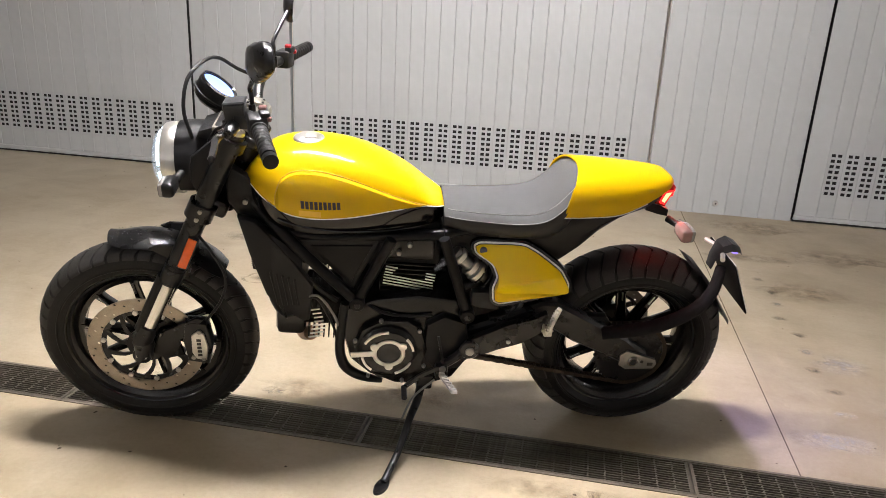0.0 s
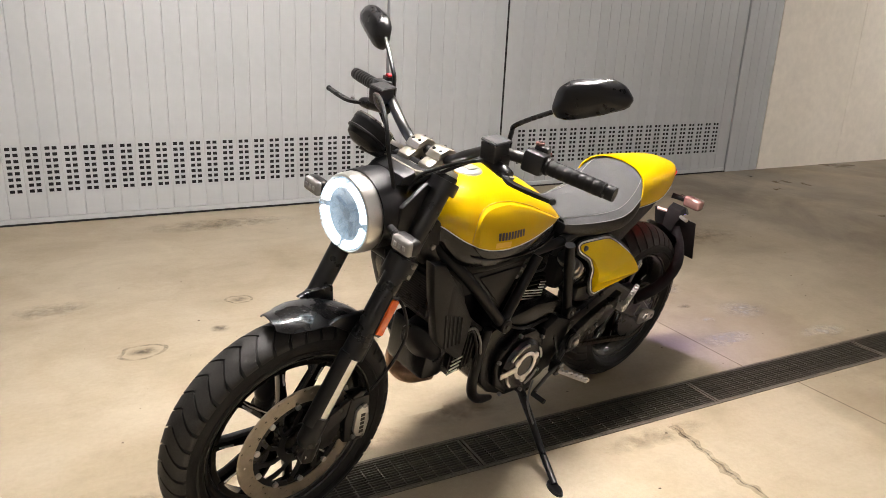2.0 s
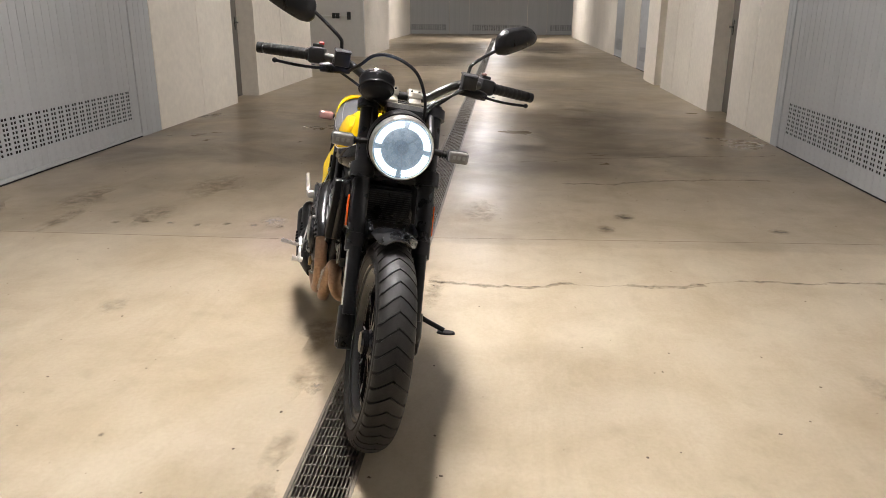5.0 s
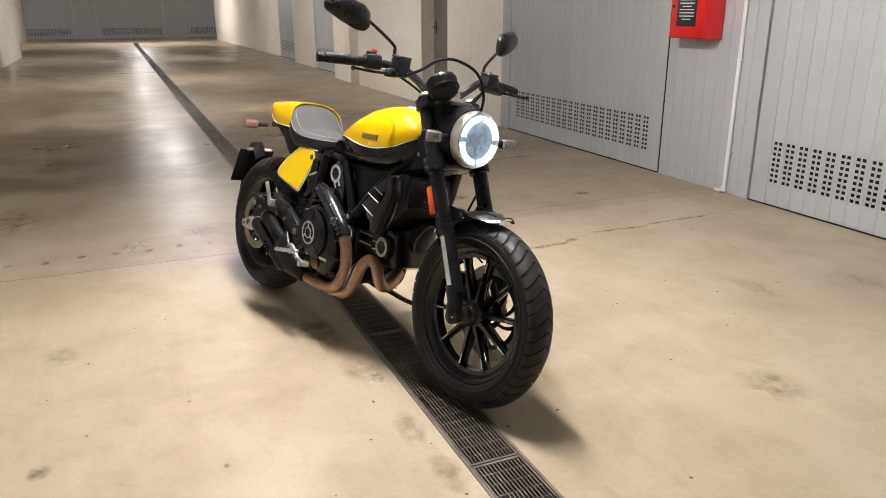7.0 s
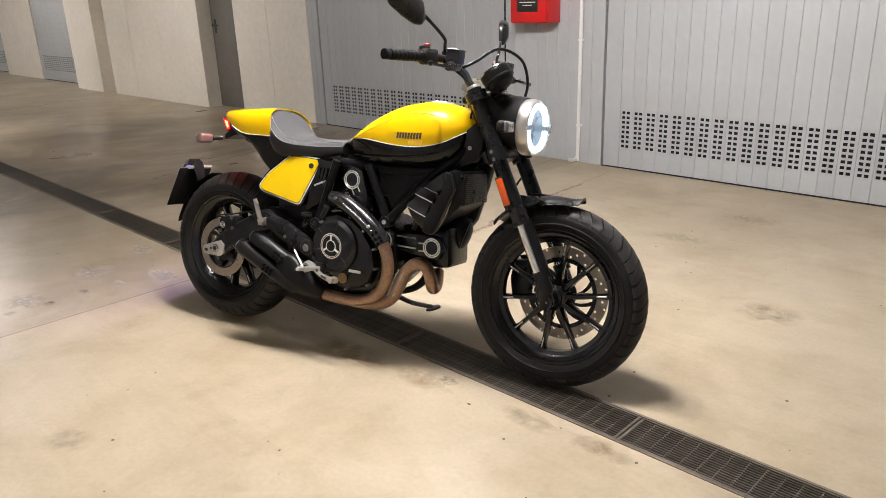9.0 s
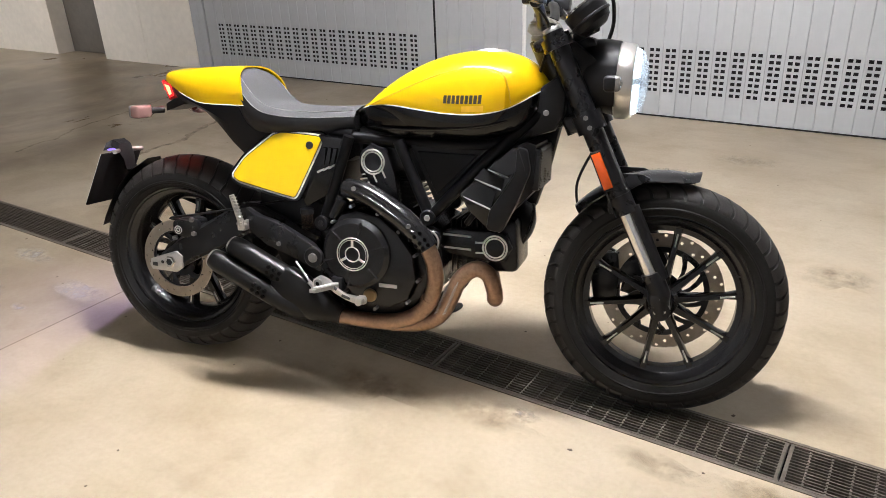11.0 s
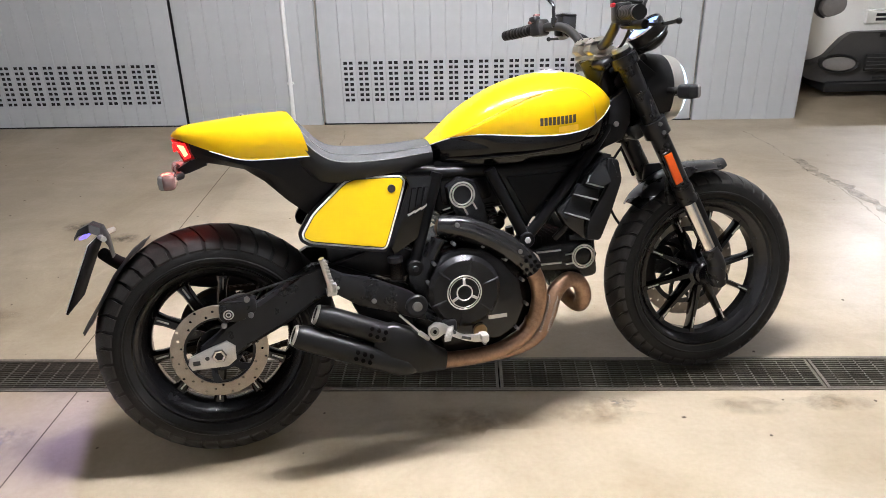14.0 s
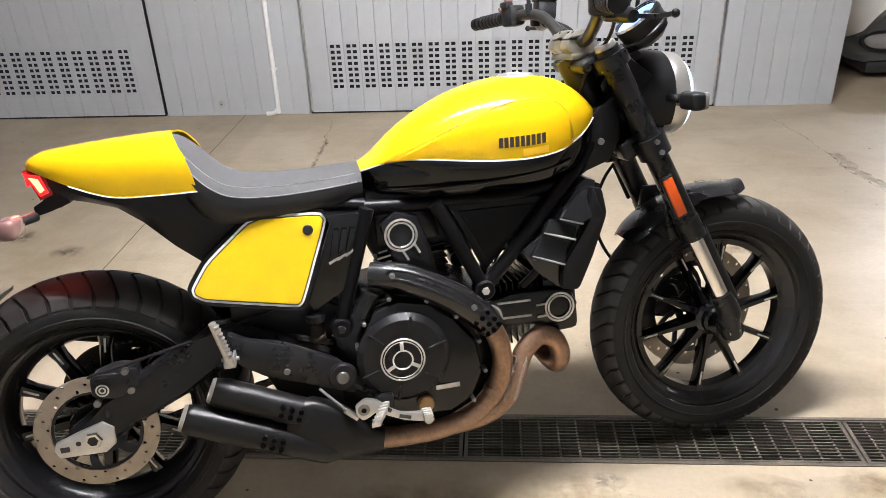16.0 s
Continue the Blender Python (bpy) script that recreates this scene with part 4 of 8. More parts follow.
# front turn signals
def indicator(c, s, forward, label):
    """c: the lamp's centre; s: side. Stalk towards the middle."""
    c = Vector(c)
    bm = B()
    box(bm, c, (0.032, 0.066, 0.038), None, 0.010, 3)
    ind = part("turn_signal", bm, MATT_BLACK if forward else REDDENED_GREY, bike, label)
    bm = B()
    box(bm, c + Vector((0.011 if forward else -0.011, 0, 0)), (0.024, 0.062, 0.036), None, 0.008, 3)
    part("lens", bm, CLEAR_LENS, ind, "clear ribbed lens")
    for k in range(3):
        bm = B()
        box(bm, c + Vector((0.0235 if forward else -0.0235, (k - 1) * 0.015, 0)), (0.003, 0.009, 0.011), None, 0.001, 1)
        part("lens_cell", bm, PIPING, ind)
    bm = B()
    rod(bm, c - Vector((0.004, s * 0.028, 0)), c - Vector((0.012 if forward else -0.02, s * 0.075, -0.003)), 0.0085, 0.010, 12)
    for k in range(3):
        lathe(bm, [(0.0115, -0.002), (0.0125, 0), (0.0115, 0.002)], 12, Matrix.Translation(c - Vector((0.006, s * (0.036 + k * 0.008), 0))))
    part("stalk", bm, RUBBER, ind)
    return ind
indicator((1.292, 0.168, 0.878), 1, True, "front turn signal with a clear lens")
indicator((1.292, -0.180, 0.878), -1, True, "front turn signal with a clear lens")

# gauge, offset to the right
G = Vector((1.217, -0.098, 1.040))
GM = Matrix.Translation(G) @ Vector((-0.62, 0, 0.78)).to_track_quat("Y", "Z").to_matrix().to_4x4()
bm = B()
lathe(bm, [(0.0001, -0.045), (0.028, -0.043), (0.044, -0.032), (0.051, -0.012), (0.052, 0.004), (0.053, 0.006), (0.053, 0.012), (0.051, 0.020), (0.047, 0.021), (0.046, 0.014)], 44, GM)
lathe(bm, [(0.050, -0.020), (0.0535, -0.018), (0.0535, -0.014), (0.051, -0.012)], 44, GM)
g = part("instrument", bm, MATT_BLACK, bike, "small round black instrument with a lit screen")
bm = B()
lathe(bm, [(0.046, 0.018), (0.0495, 0.0215), (0.0515, 0.0215), (0.0525, 0.017)], 44, GM)
part("bezel", bm, CHROME, g)
bm = B()
lathe(bm, [(0.0001, 0.0150), (0.0455, 0.0150)], 40, GM)
part("screen", bm, SCREEN, g, "lit blue-white screen")
bm = B()
rod(bm, G + GM.to_3x3() @ Vector((0, -0.04, 0)), Vector((1.19, -0.06, 0.985)), 0.012, seg=12)
part("gauge_bracket", bm, SATIN_BLACK, g)


def soften(pts, keep=0.82):
    """Cuts every corner twice."""
    for _ in range(2):
        out = []
        for (x0, z0), (x1, z1) in zip(pts, pts[1:] + pts[:1]):
            out += [(x0 * keep + x1 * (1 - keep), z0 * keep + z1 * (1 - keep)), (x0 * (1 - keep) + x1 * keep, z0 * (1 - keep) + z1 * keep)]
        pts = out
    return pts


# handlebar
BAR = [(1.008, 0.432, 1.074), (1.045, 0.30, 1.082), (1.088, 0.19, 1.080), (1.105, 0.125, 1.050), (1.105, 0.075, 1.018), (1.100, 0.035, 1.012)]
full = [Vector(p) for p in BAR] + [Vector((x, -y, z)) for x, y, z in BAR[::-1]]
bm = B()
pipe(bm, full, 0.0135, 14, 6)
hb = part("handlebar", bm, material("dark_bare_metal", (0.055, 0.054, 0.052), 0.30, metal=0.7, vary=0.15, scale=30), bike, "wide dark grey metal handlebar")
CLAMP_ALU = material("dull_clamp_aluminium", (0.36, 0.335, 0.28), 0.38, metal=0.8, vary=0.15, scale=40, bump=0.1, bump_scale=500)
bm = B()      # plate that the two risers stand on
slab(bm, soften([(1.074, 0.976), (1.076, 0.990), (1.165, 0.990), (1.200, 0.998), (1.204, 0.984), (1.160, 0.972)], 0.9), -0.062, 0.062, 0.004)
bc_ = part("bar_clamp", bm, CLAMP_ALU, bike, "bare aluminium handlebar clamp")
for s in (1, -1):
    bm = B()
    slab(bm, soften([(1.064, 1.000), (1.068, 1.018), (1.096, 1.022), (1.128, 1.016), (1.158, 1.000), (1.160, 0.988), (1.082, 0.986)], 0.92), s * 0.018, s * 0.058, 0.003)
    part("riser", bm, CLAMP_ALU, bc_)
    bm = B()
    slab(bm, soften([(1.070, 1.020), (1.084, 1.034), (1.106, 1.039), (1.128, 1.030), (1.138, 1.014), (1.126, 1.018), (1.096, 1.024)], 0.92), s * 0.016, s * 0.060, 0.003)
    cc = part("riser_cap", bm, CLAMP_ALU, bc_)
    for dx in (-0.017, 0.019):
        for dy in (0.026, 0.050):
            bm = B()
            rod(bm, (1.100 + dx, s * dy, 1.020), (1.103 + dx, s * dy, 1.0375 - abs(dx - 0.001) * 0.15), 0.0042, seg=8)
            part("clamp_bolt", bm, SATIN_BLACK, cc)
for s in (1, -1):
    e, i = Vector((1.008, s * 0.432, 1.074)), Vector((1.045, s * 0.300, 1.082))
    d = (e - i).normalized()
    bm = B()
    gp, gl_ = [(0.0001, 0.0), (0.0195, 0.0), (0.0195, 0.006), (0.0168, 0.008)], (e - i).length
    for k in range(7):
        gp += [(0.0168, 0.012 + k * 0.017), (0.0174, 0.013 + k * 0.017), (0.0174, 0.024 + k * 0.017), (0.0168, 0.025 + k * 0.017)]
    lathe(bm, gp + [(0.0168, gl_), (0.0001, gl_)], 24, Matrix.Translation(i) @ d.to_track_quat("Y", "Z").to_matrix().to_4x4())
    part("grip", bm, RUBBER, hb, "black rubber grip")
    bm = B()
    rod(bm, e, e + d * 0.006, 0.010, seg=16)
    rod(bm, e + d * 0.006, e + d * 0.024, 0.0165, seg=20)
    part("bar_end", bm, MATT_BLACK, hb)
    bm = B()
    c = i - d * 0.028
    rot = d.to_track_quat("Y", "Z").to_matrix()
    box(bm, c, (0.044, 0.052, 0.050), rot, 0.009, 2)
    box(bm, c + Vector((-0.016, 0, 0.026)), (0.022, 0.034, 0.018), rot, 0.005, 2)
    sw = part("switch_box", bm, BLACK_PLASTIC, bike, "black handlebar switch box")
    bm = B()
    box(bm, c + Vector((-0.028, s * 0.010, 0.018)), (0.010, 0.014, 0.010), None, 0.002, 1)
    box(bm, c + Vector((-0.012, -s * 0.008, 0.038)), (0.018, 0.016, 0.008), None, 0.002, 1)
    part("switch", bm, REDDENED_GREY if s > 0 else RED_PLASTIC, sw)
    # reservoir, lever and its clamp
    bm = B()
    box(bm, (1.112, s * 0.202, 1.090), (0.047, 0.047, 0.042), Matrix.Rotation(radians(6), 3, "Y"), 0.005, 2)
    box(bm, (1.112, s * 0.202, 1.113), (0.051, 0.051, 0.007), Matrix.Rotation(radians(6), 3, "Y"), 0.003, 1)
    part("fluid_reservoir", bm, BLACK_PLASTIC, bike, "square black brake-fluid reservoir")
    bm = B()
    pipe(bm, [(1.108, s * 0.175, 1.062), (1.118, s * 0.24, 1.058), (1.120, s * 0.265, 1.054)], [0.014, 0.016, 0.012], 12)
    box(bm, (1.098, s * 0.215, 1.070), (0.034, 0.026, 0.034), None, 0.005)
    lev = part("master_cylinder", bm, SATIN_BLACK, bike)
    bm = B()
    path = smooth_path([(1.118, s * 0.245, 1.056), (1.142, s * 0.285, 1.052), (1.138, s * 0.34, 1.050), (1.132, s * 0.398, 1.052)], 5)
    secs = []
    for k, p in enumerate(path):
        q = k / (len(path) - 1)
        wx = 0.009 - 0.003 * q
        secs.append([p + Vector((wx, 0, 0.004)), p + Vector((wx, 0, -0.004)), p + Vector((-wx, 0, -0.004)), p + Vector((-wx, 0, 0.004))])
    loft(bm, secs)
    bmesh.ops.create_icosphere(bm, subdivisions=2, radius=0.008, matrix=Matrix.Translation(path[-1]))
    part("lever", bm, SATIN_BLACK, lev, "black hand lever")
    for q in ((1.122, s * 0.252, 1.060), (1.136, s * 0.285, 1.058)):
        bm = B()
        rod(bm, q, Vector(q) + Vector((0, 0, 0.004)), 0.006, seg=10)
        part("pivot_screw", bm, BOLT, lev)
    # mirror
    base, knee, top = Vector((1.073, s * 0.205, 1.090)), Vector((1.073, s * 0.206, 1.140)), Vector((1.045, s * 0.292, 1.205))
    bm = B()
    pipe(bm, [base, knee - Vector((0, 0, 0.012)), knee + Vector((0, s * 0.012, 0.012)), top, top + Vector((-0.006, s * 0.02, 0.008))], 0.0055, 10, 6)
    rod(bm, base - Vector((0, 0, 0.01)), base + Vector((0, 0, 0.018)), 0.009, seg=6)
    part("mirror_stem", bm, SATIN_BLACK, bike, "thin bent mirror stem")
    MC = Vector((1.020, s * (0.352 if s > 0 else 0.372), 1.246 if s > 0 else 1.226))
    ux = Vector((-0.055 if s > 0 else -0.03, s * 0.150, 0.036 if s > 0 else 0.02)).normalized()
    uz = Vector((-0.10, 0, 1)).normalized()
    un = ux.cross(uz).normalized()
    if un.x < 0:
        un = -un
    outline = soften([(-0.079, -0.024), (-0.078, 0.021), (-0.052, 0.041), (0.028, 0.045), (0.060, 0.031), (0.085, 0.004), (0.079, -0.016), (0.028, -0.033), (-0.032, -0.047), (-0.062, -0.043)], 0.84)
    bm = B()
    secs = []
    for sc, off in ((0.95, -0.006), (1.0, -0.002), (1.0, 0.007), (0.95, 0.014), (0.62, 0.026), (0.56, 0.0275), (0.05, 0.029)):
        secs.append([MC + ux * (a * sc - 0.020 * (1 - sc)) + uz * (b * sc + 0.016 * (1 - sc)) + un * off for a, b in outline])
    loft(bm, secs)
    mir = part("mirror", bm, SATIN_BLACK, bike, "black rear-view mirror with an angular tapered shell", 42)
    bm = B()
    f = [bm.verts.new(MC + ux * (a * 0.92) + uz * (b * 0.92) - un * 0.0075) for a, b in outline]
    bm.faces.new(f if s > 0 else f[::-1])
    part("mirror_glass", bm, MIRROR, mir)
# hoses and cables round the bars
bm = B()
pipe(bm, [(1.125, -0.175, 1.060), (1.165, -0.150, 1.085), (1.205, -0.115, 1.122), (1.232, -0.060, 1.128), (1.262, 0.005, 1.098), (1.270, 0.042, 1.030), (1.255, 0.052, 0.965), (1.235, 0.05, 0.86)], 0.0050, 10)
part("brake_line", bm, MATT_BLACK, bike, "looping black brake line")
for k, o in enumerate((0.0, 0.014)):
    bm = B()
    pipe(bm, [(1.120, 0.190 - o, 1.064), (1.150, 0.150 - o, 1.045 - o), (1.165, 0.095, 1.012 - o), (1.195, 0.065, 0.985 - o), (1.215, 0.056, 0.94), (1.20, 0.05, 0.86)], 0.0042, 8)
    part("cable", bm, MATT_BLACK, bike)
bm = B()
pipe(bm, [(1.09, -0.24, 1.065), (1.115, -0.19, 1.045), (1.13, -0.12, 1.01), (1.12, -0.06, 0.97), (1.10, -0.04, 0.90)], 0.004, 8)
part("cable", bm, MATT_BLACK, bike)

# ---- tank ----
t_top = curve((0.570, 0.792), (0.600, 0.806), (0.658, 0.856), (0.724, 0.896), (0.807, 0.931), (0.890, 0.949), (0.957, 0.954), (1.035, 0.946), (1.090, 0.923), (1.128, 0.892), (1.150, 0.866))
t_seam = curve((0.570, 0.788), (0.620, 0.804), (0.70, 0.810), (0.80, 0.801), (0.88, 0.795), (0.96, 0.795), (1.03, 0.806), (1.08, 0.826), (1.12, 0.850), (1.150, 0.864))
t_half = curve((0.570, 0.056), (0.600, 0.084), (0.66, 0.108), (0.74, 0.130), (0.83, 0.147), (0.92, 0.154), (1.0, 0.150), (1.06, 0.135), (1.10, 0.112), (1.132, 0.078), (1.150, 0.040))
def shorten(f):
    return lambda x: f(0.57 + (x - 0.600) * 0.58 / 0.532)
t_top, t_seam, t_half = shorten(t_top), shorten(t_seam), shorten(t_half)
def tank_pt(x, q, out=0.0):
    """q runs from -1 (left seam) over the top to 1 (right seam)."""
    ang = (1 - abs(q)) * math.pi / 2
    s = -1 if q > 0 else 1
    y = (t_half(x) + out) * math.cos(ang) ** 0.82
    z = t_seam(x) + (t_top(x) + out - t_seam(x)) * max(math.sin(ang), 0) ** 0.86
    return Vector((x, s * y, z))
xs = [0.600 + 0.532 * (0.5 - 0.5 * math.cos(math.pi * k / 48)) for k in range(49)]
bm = B()
grid(bm, tank_pt, xs, [math.sin(v * math.pi / 2) if abs(v) < 0.999 else v for v in np.linspace(-1, 1, 41)])
bmesh.ops.recalc_face_normals(bm, faces=bm.faces)
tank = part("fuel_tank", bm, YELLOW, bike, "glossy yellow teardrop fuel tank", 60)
p_arch = curve((0.640, 0.02), (0.66, 0.045), (0.70, 0.14), (0.78, 0.29), (0.86, 0.40), (0.93, 0.455), (0.99, 0.445), (1.025, 0.35), (1.040, 0.18), (1.046, 0.02))
for s in (1, -1):
    bm = B()
    def panel_pt(x, v):
        top = p_arch(x)
        edge = min(1.0, top * (1 - v) / 0.045, (x - 0.640) / 0.06, (1.046 - x) / 0.012)
        o = -0.002 + 0.0125 * max(0.0, edge) ** 0.8
        return tank_pt(x, (1 - top * v) * s, o)
    grid(bm, panel_pt, [0.640 + 0.406 * (1 - (1 - k / 70) ** 1.6) for k in range(71)], [1 - (1 - k / 40) ** 2.2 for k in range(41)])
    bmesh.ops.recalc_face_normals(bm, faces=bm.faces)
    if (sum((f.normal.y for f in bm.faces)) > 0) != (s < 0):
        bmesh.ops.reverse_faces(bm, faces=bm.faces)
    part("tank_side_panel", bm, YELLOW, tank, "raised yellow tank side panel", 24)
    # seam line in darkened yellow, doubling as the shade along the panel edge
    bm = B()
    pipe(bm, [tank_pt(x, (1 - p_arch(x) * 1.02) * s, 0.0032) for x in [0.650 + 0.396 * (1 - (1 - k / 26) ** 1.8) for k in range(27)]], 0.0012, 6, 2)
    part("panel_seam", bm, SEAM_SHADE, tank, "darker yellow line of the side panel's seam and painted edge shade")
    # plain blocks where the maker's words stand
    for k in range(9):
        bm = B()
        x0 = 0.876 + k * 0.0114
        f = [bm.verts.new(tank_pt(x, q * s, 0.0114)) for x, q in ((x0, 0.930), (x0 + 0.0086, 0.930), (x0 + 0.0098, 0.858), (x0 + 0.0012, 0.858))]
        bm.faces.new(f)
        part("word_block", bm, LOGO_DARK, tank, "small dark block of a word")
    bm = B()
    f = [bm.verts.new(tank_pt(x, q * s, 0.0117)) for x, q in ((0.926, 0.990), (0.982, 0.990), (0.982, 0.948), (0.926, 0.948))]
    bm.faces.new(f)
    part("word_bar", bm, LOGO_YELLOW, tank)
    bm = B()
    pipe(bm, [tank_pt(x, s * 1.0, 0.001 + (0.0096 if 0.70 < x < 1.04 else 0)) + Vector((0, 0, -0.001)) for x in xs[1:-1:2]], 0.0015, 6, 2)
    part("pinstripe", bm, STRIPE, tank, "white pinstripe")
CAP = Vector((0.965, 0, t_top(0.965) - 0.006))
bm = B()
CM = Matrix.Translation(CAP) @ Vector((0.0, 0, 1)).to_track_quat("Y", "X").to_matrix().to_4x4()
lathe(bm, [(0.0001, 0.008), (0.036, 0.0085), (0.040, 0.006), (0.043, 0.001), (0.043, -0.012)], 44, CM)
cap = part("fuel_cap", bm, ALU, tank, "round silver fuel cap")
bm = B()
box(bm, CAP + Vector((-0.006, 0.0, 0.0095)), (0.030, 0.034, 0.004), None, 0.001, 1)
part("cap_flap", bm, MACHINED, cap)
# black lower tank
bm = B()
t_low = curve((0.575, 0.750), (0.62, 0.738), (0.75, 0.728), (0.90, 0.730), (0.97, 0.732), (1.06, 0.748), (1.12, 0.79), (1.150, 0.83))
t_low = shorten(t_low)
secs = []
for x in xs:
    w, zs, zl = t_half(x) - 0.001, t_seam(x) - 0.001, t_low(x)
    secs.append([(x, w * k, z) for k, z in ((1, zs), (1.01, zs * 0.7 + zl * 0.3), (0.97, zs * 0.3 + zl * 0.7), (0.86, zl), (0, zl - 0.004), (-0.86, zl), (-0.97, zs * 0.3 + zl * 0.7), (-1.01, zs * 0.7 + zl * 0.3), (-1, zs), (0, zs - 0.01))])
loft(bm, secs)
part("tank_base", bm, GLOSS_BLACK, tank, "gloss black lower half of the tank", 50)
for s in (1, -1):
    bm = B()
    grid(bm, lambda x, v: Vector((x, s * (t_half(x) + 0.0058 - 0.011 * v ** 2), t_seam(x) - 0.002 - v * 0.050 * min(1, (x - 0.645) / 0.12, (1.044 - x) / 0.05))), np.linspace(0.648, 1.042, 40), np.linspace(0, 1, 8))
    thick(bm, 0.004)
    part("lower_side_panel", bm, GLOSS_BLACK, tank)
    bm = B()
    pipe(bm, [(x, s * (t_half(x) + 0.001), z) for x, z in ((0.635, 0.748), (0.72, 0.746), (0.82, 0.749), (0.92, 0.757), (1.0, 0.769), (1.04, 0.780))], [0.0015, 0.004, 0.0045, 0.0045, 0.004, 0.0015], 8)
    part("tank_crease", bm, GLOSS_BLACK, tank)
    bm = B()      # black shroud between tank and steering head
    slab(bm, [(1.06, 0.795), (1.10, 0.855), (1.155, 0.895), (1.175, 0.90), (1.175, 0.80), (1.15, 0.755), (1.09, 0.735)], s * 0.050, s * 0.086, 0.008)
    part("shroud", bm, MATT_BLACK, bike)
    bm = B()
    disc_y(bm, (1.128, 0.800), 0.0075, s * 0.085, s * 0.091, 10, 0.001)
    part("shroud_bolt", bm, BOLT, bike)

# ---- seat and tail ----
s_edge = curve((0.600, 0.780), (0.560, 0.777), (0.47, 0.773), (0.39, 0.775), (0.335, 0.785), (0.300, 0.806), (0.275, 0.833), (0.255, 0.857), (0.230, 0.878), (0.205, 0.888))
s_mid = curve((0.600, 0.800), (0.560, 0.797), (0.47, 0.794), (0.39, 0.797), (0.335, 0.808), (0.300, 0.834), (0.275, 0.863), (0.250, 0.886), (0.230, 0.896), (0.205, 0.899))
s_half = curve((0.600, 0.092), (0.560, 0.104), (0.47, 0.116), (0.39, 0.126), (0.335, 0.131), (0.300, 0.131), (0.270, 0.128), (0.250, 0.118), (0.230, 0.103), (0.205, 0.080))
s_low = curve((0.600, 0.738), (0.566, 0.727), (0.519, 0.720), (0.419, 0.716), (0.321, 0.722), (0.285, 0.740), (0.262, 0.765), (0.240, 0.785), (0.205, 0.80))
sx = np.linspace(0.600, 0.205, 38)
def seat_pt(x, v):
    e, m, h = s_edge(x), s_mid(x), s_half(x)
    return Vector((x, v * h, m - (m - e) * abs(v) ** 2.2 - 0.008 * max(0, abs(v) - 0.86) / 0.14))
bm = B()
grid(bm, seat_pt, sx, [math.sin(v * math.pi / 2) for v in np.linspace(-1, 1, 25)])
bmesh.ops.recalc_face_normals(bm, faces=bm.faces)
seat = part("seat", bm, SEAT_GREY, bike, "grey fabric seat with grey stitching", 60)
bm = B()
secs = []
for x in sx:
    h, e, lo = s_half(x), s_edge(x) - 0.008, s_low(x)
    e = max(e, lo + 0.002)
    secs.append([(x, h, e), (x, h * 1.03, e * 0.75 + lo * 0.25), (x, h * 1.0, e * 0.35 + lo * 0.65), (x, h * 0.88, lo), (x, -h * 0.88, lo), (x, -h * 1.0, e * 0.35 + lo * 0.65), (x, -h * 1.03, e * 0.75 + lo * 0.25), (x, -h, e)])
loft(bm, secs)
part("seat_side", bm, SEAT_BLACK, seat, "black vinyl seat side", 50)
for s in (1, -1):
    for off, r in ((0.995, 0.0013), (0.80, 0.0010)):
        bm = B()
        pipe(bm, [seat_pt(x, s * off) + Vector((0, 0, 0.0012)) for x in sx[1:-1:2]], r, 6, 2)
        part("stitching", bm, PIPING, seat, "grey stitching")
c_top = curve((0.285, 0.900), (0.22, 0.903), (0.133, 0.900), (0.05, 0.894), (-0.015, 0.887), (-0.038, 0.878), (-0.050, 0.866))
c_seam = curve((0.285, 0.796), (0.20, 0.796), (0.121, 0.800), (0.046, 0.826), (-0.026, 0.856), (-0.050, 0.864))
c_half = curve((0.285, 0.133), (0.20, 0.127), (0.10, 0.112), (0.03, 0.092), (-0.02, 0.066), (-0.042, 0.040), (-0.050, 0.012))
def cowl_pt(u, q):
    ang = (1 - abs(q)) * math.pi / 2
    front = 0.280 - 0.022 * min(1, ang / 0.8) - 0.026 * max(0, (ang - 0.6) / 0.97) ** 1.2
    x = front + (-0.050 - front) * (1 - (1 - u) ** 1.3)
    y = c_half(x) * math.cos(ang) ** 0.68
    z = c_seam(x) + (c_top(x) - c_seam(x)) * max(math.sin(ang), 0) ** 0.74
    return Vector((x, -math.copysign(y, q), z))
bm = B()
grid(bm, cowl_pt, np.linspace(0, 1, 36), [math.copysign(abs(v) ** 0.9, v) for v in np.linspace(-1, 1, 37)])
thick(bm, 0.004)
cowl = part("tail_cowl", bm, YELLOW, bike, "glossy yellow single-seat tail cowl", 50)
for s in (1, -1):
    bm = B()
    pipe(bm, [cowl_pt(u, s) + Vector((0, -s * 0.001, -0.001)) for u in np.linspace(0, 0.62, 10)], 0.0013, 6, 2)
    part("pinstripe", bm, STRIPE, cowl)
bm = B()
secs = []
for x, lo, hi, w in ((-0.032, 0.812, 0.858, 0.040), (0.02, 0.796, 0.838, 0.068), (0.07, 0.786, 0.815, 0.088), (0.12, 0.772, 0.800, 0.104), (0.165, 0.738, 0.797, 0.112), (0.215, 0.685, 0.796, 0.114), (0.265, 0.640, 0.785, 0.110), (0.36, 0.60, 0.745, 0.10), (0.48, 0.60, 0.742, 0.09), (0.59, 0.66, 0.778, 0.078)):
    secs.append([(x, w, hi), (x, w * 1.02, (lo + hi) / 2), (x, w * 0.8, lo), (x, 0, lo - 0.004), (x, -w * 0.8, lo), (x, -w * 1.02, (lo + hi) / 2), (x, -w, hi), (x, 0, hi)])
loft(bm, secs)
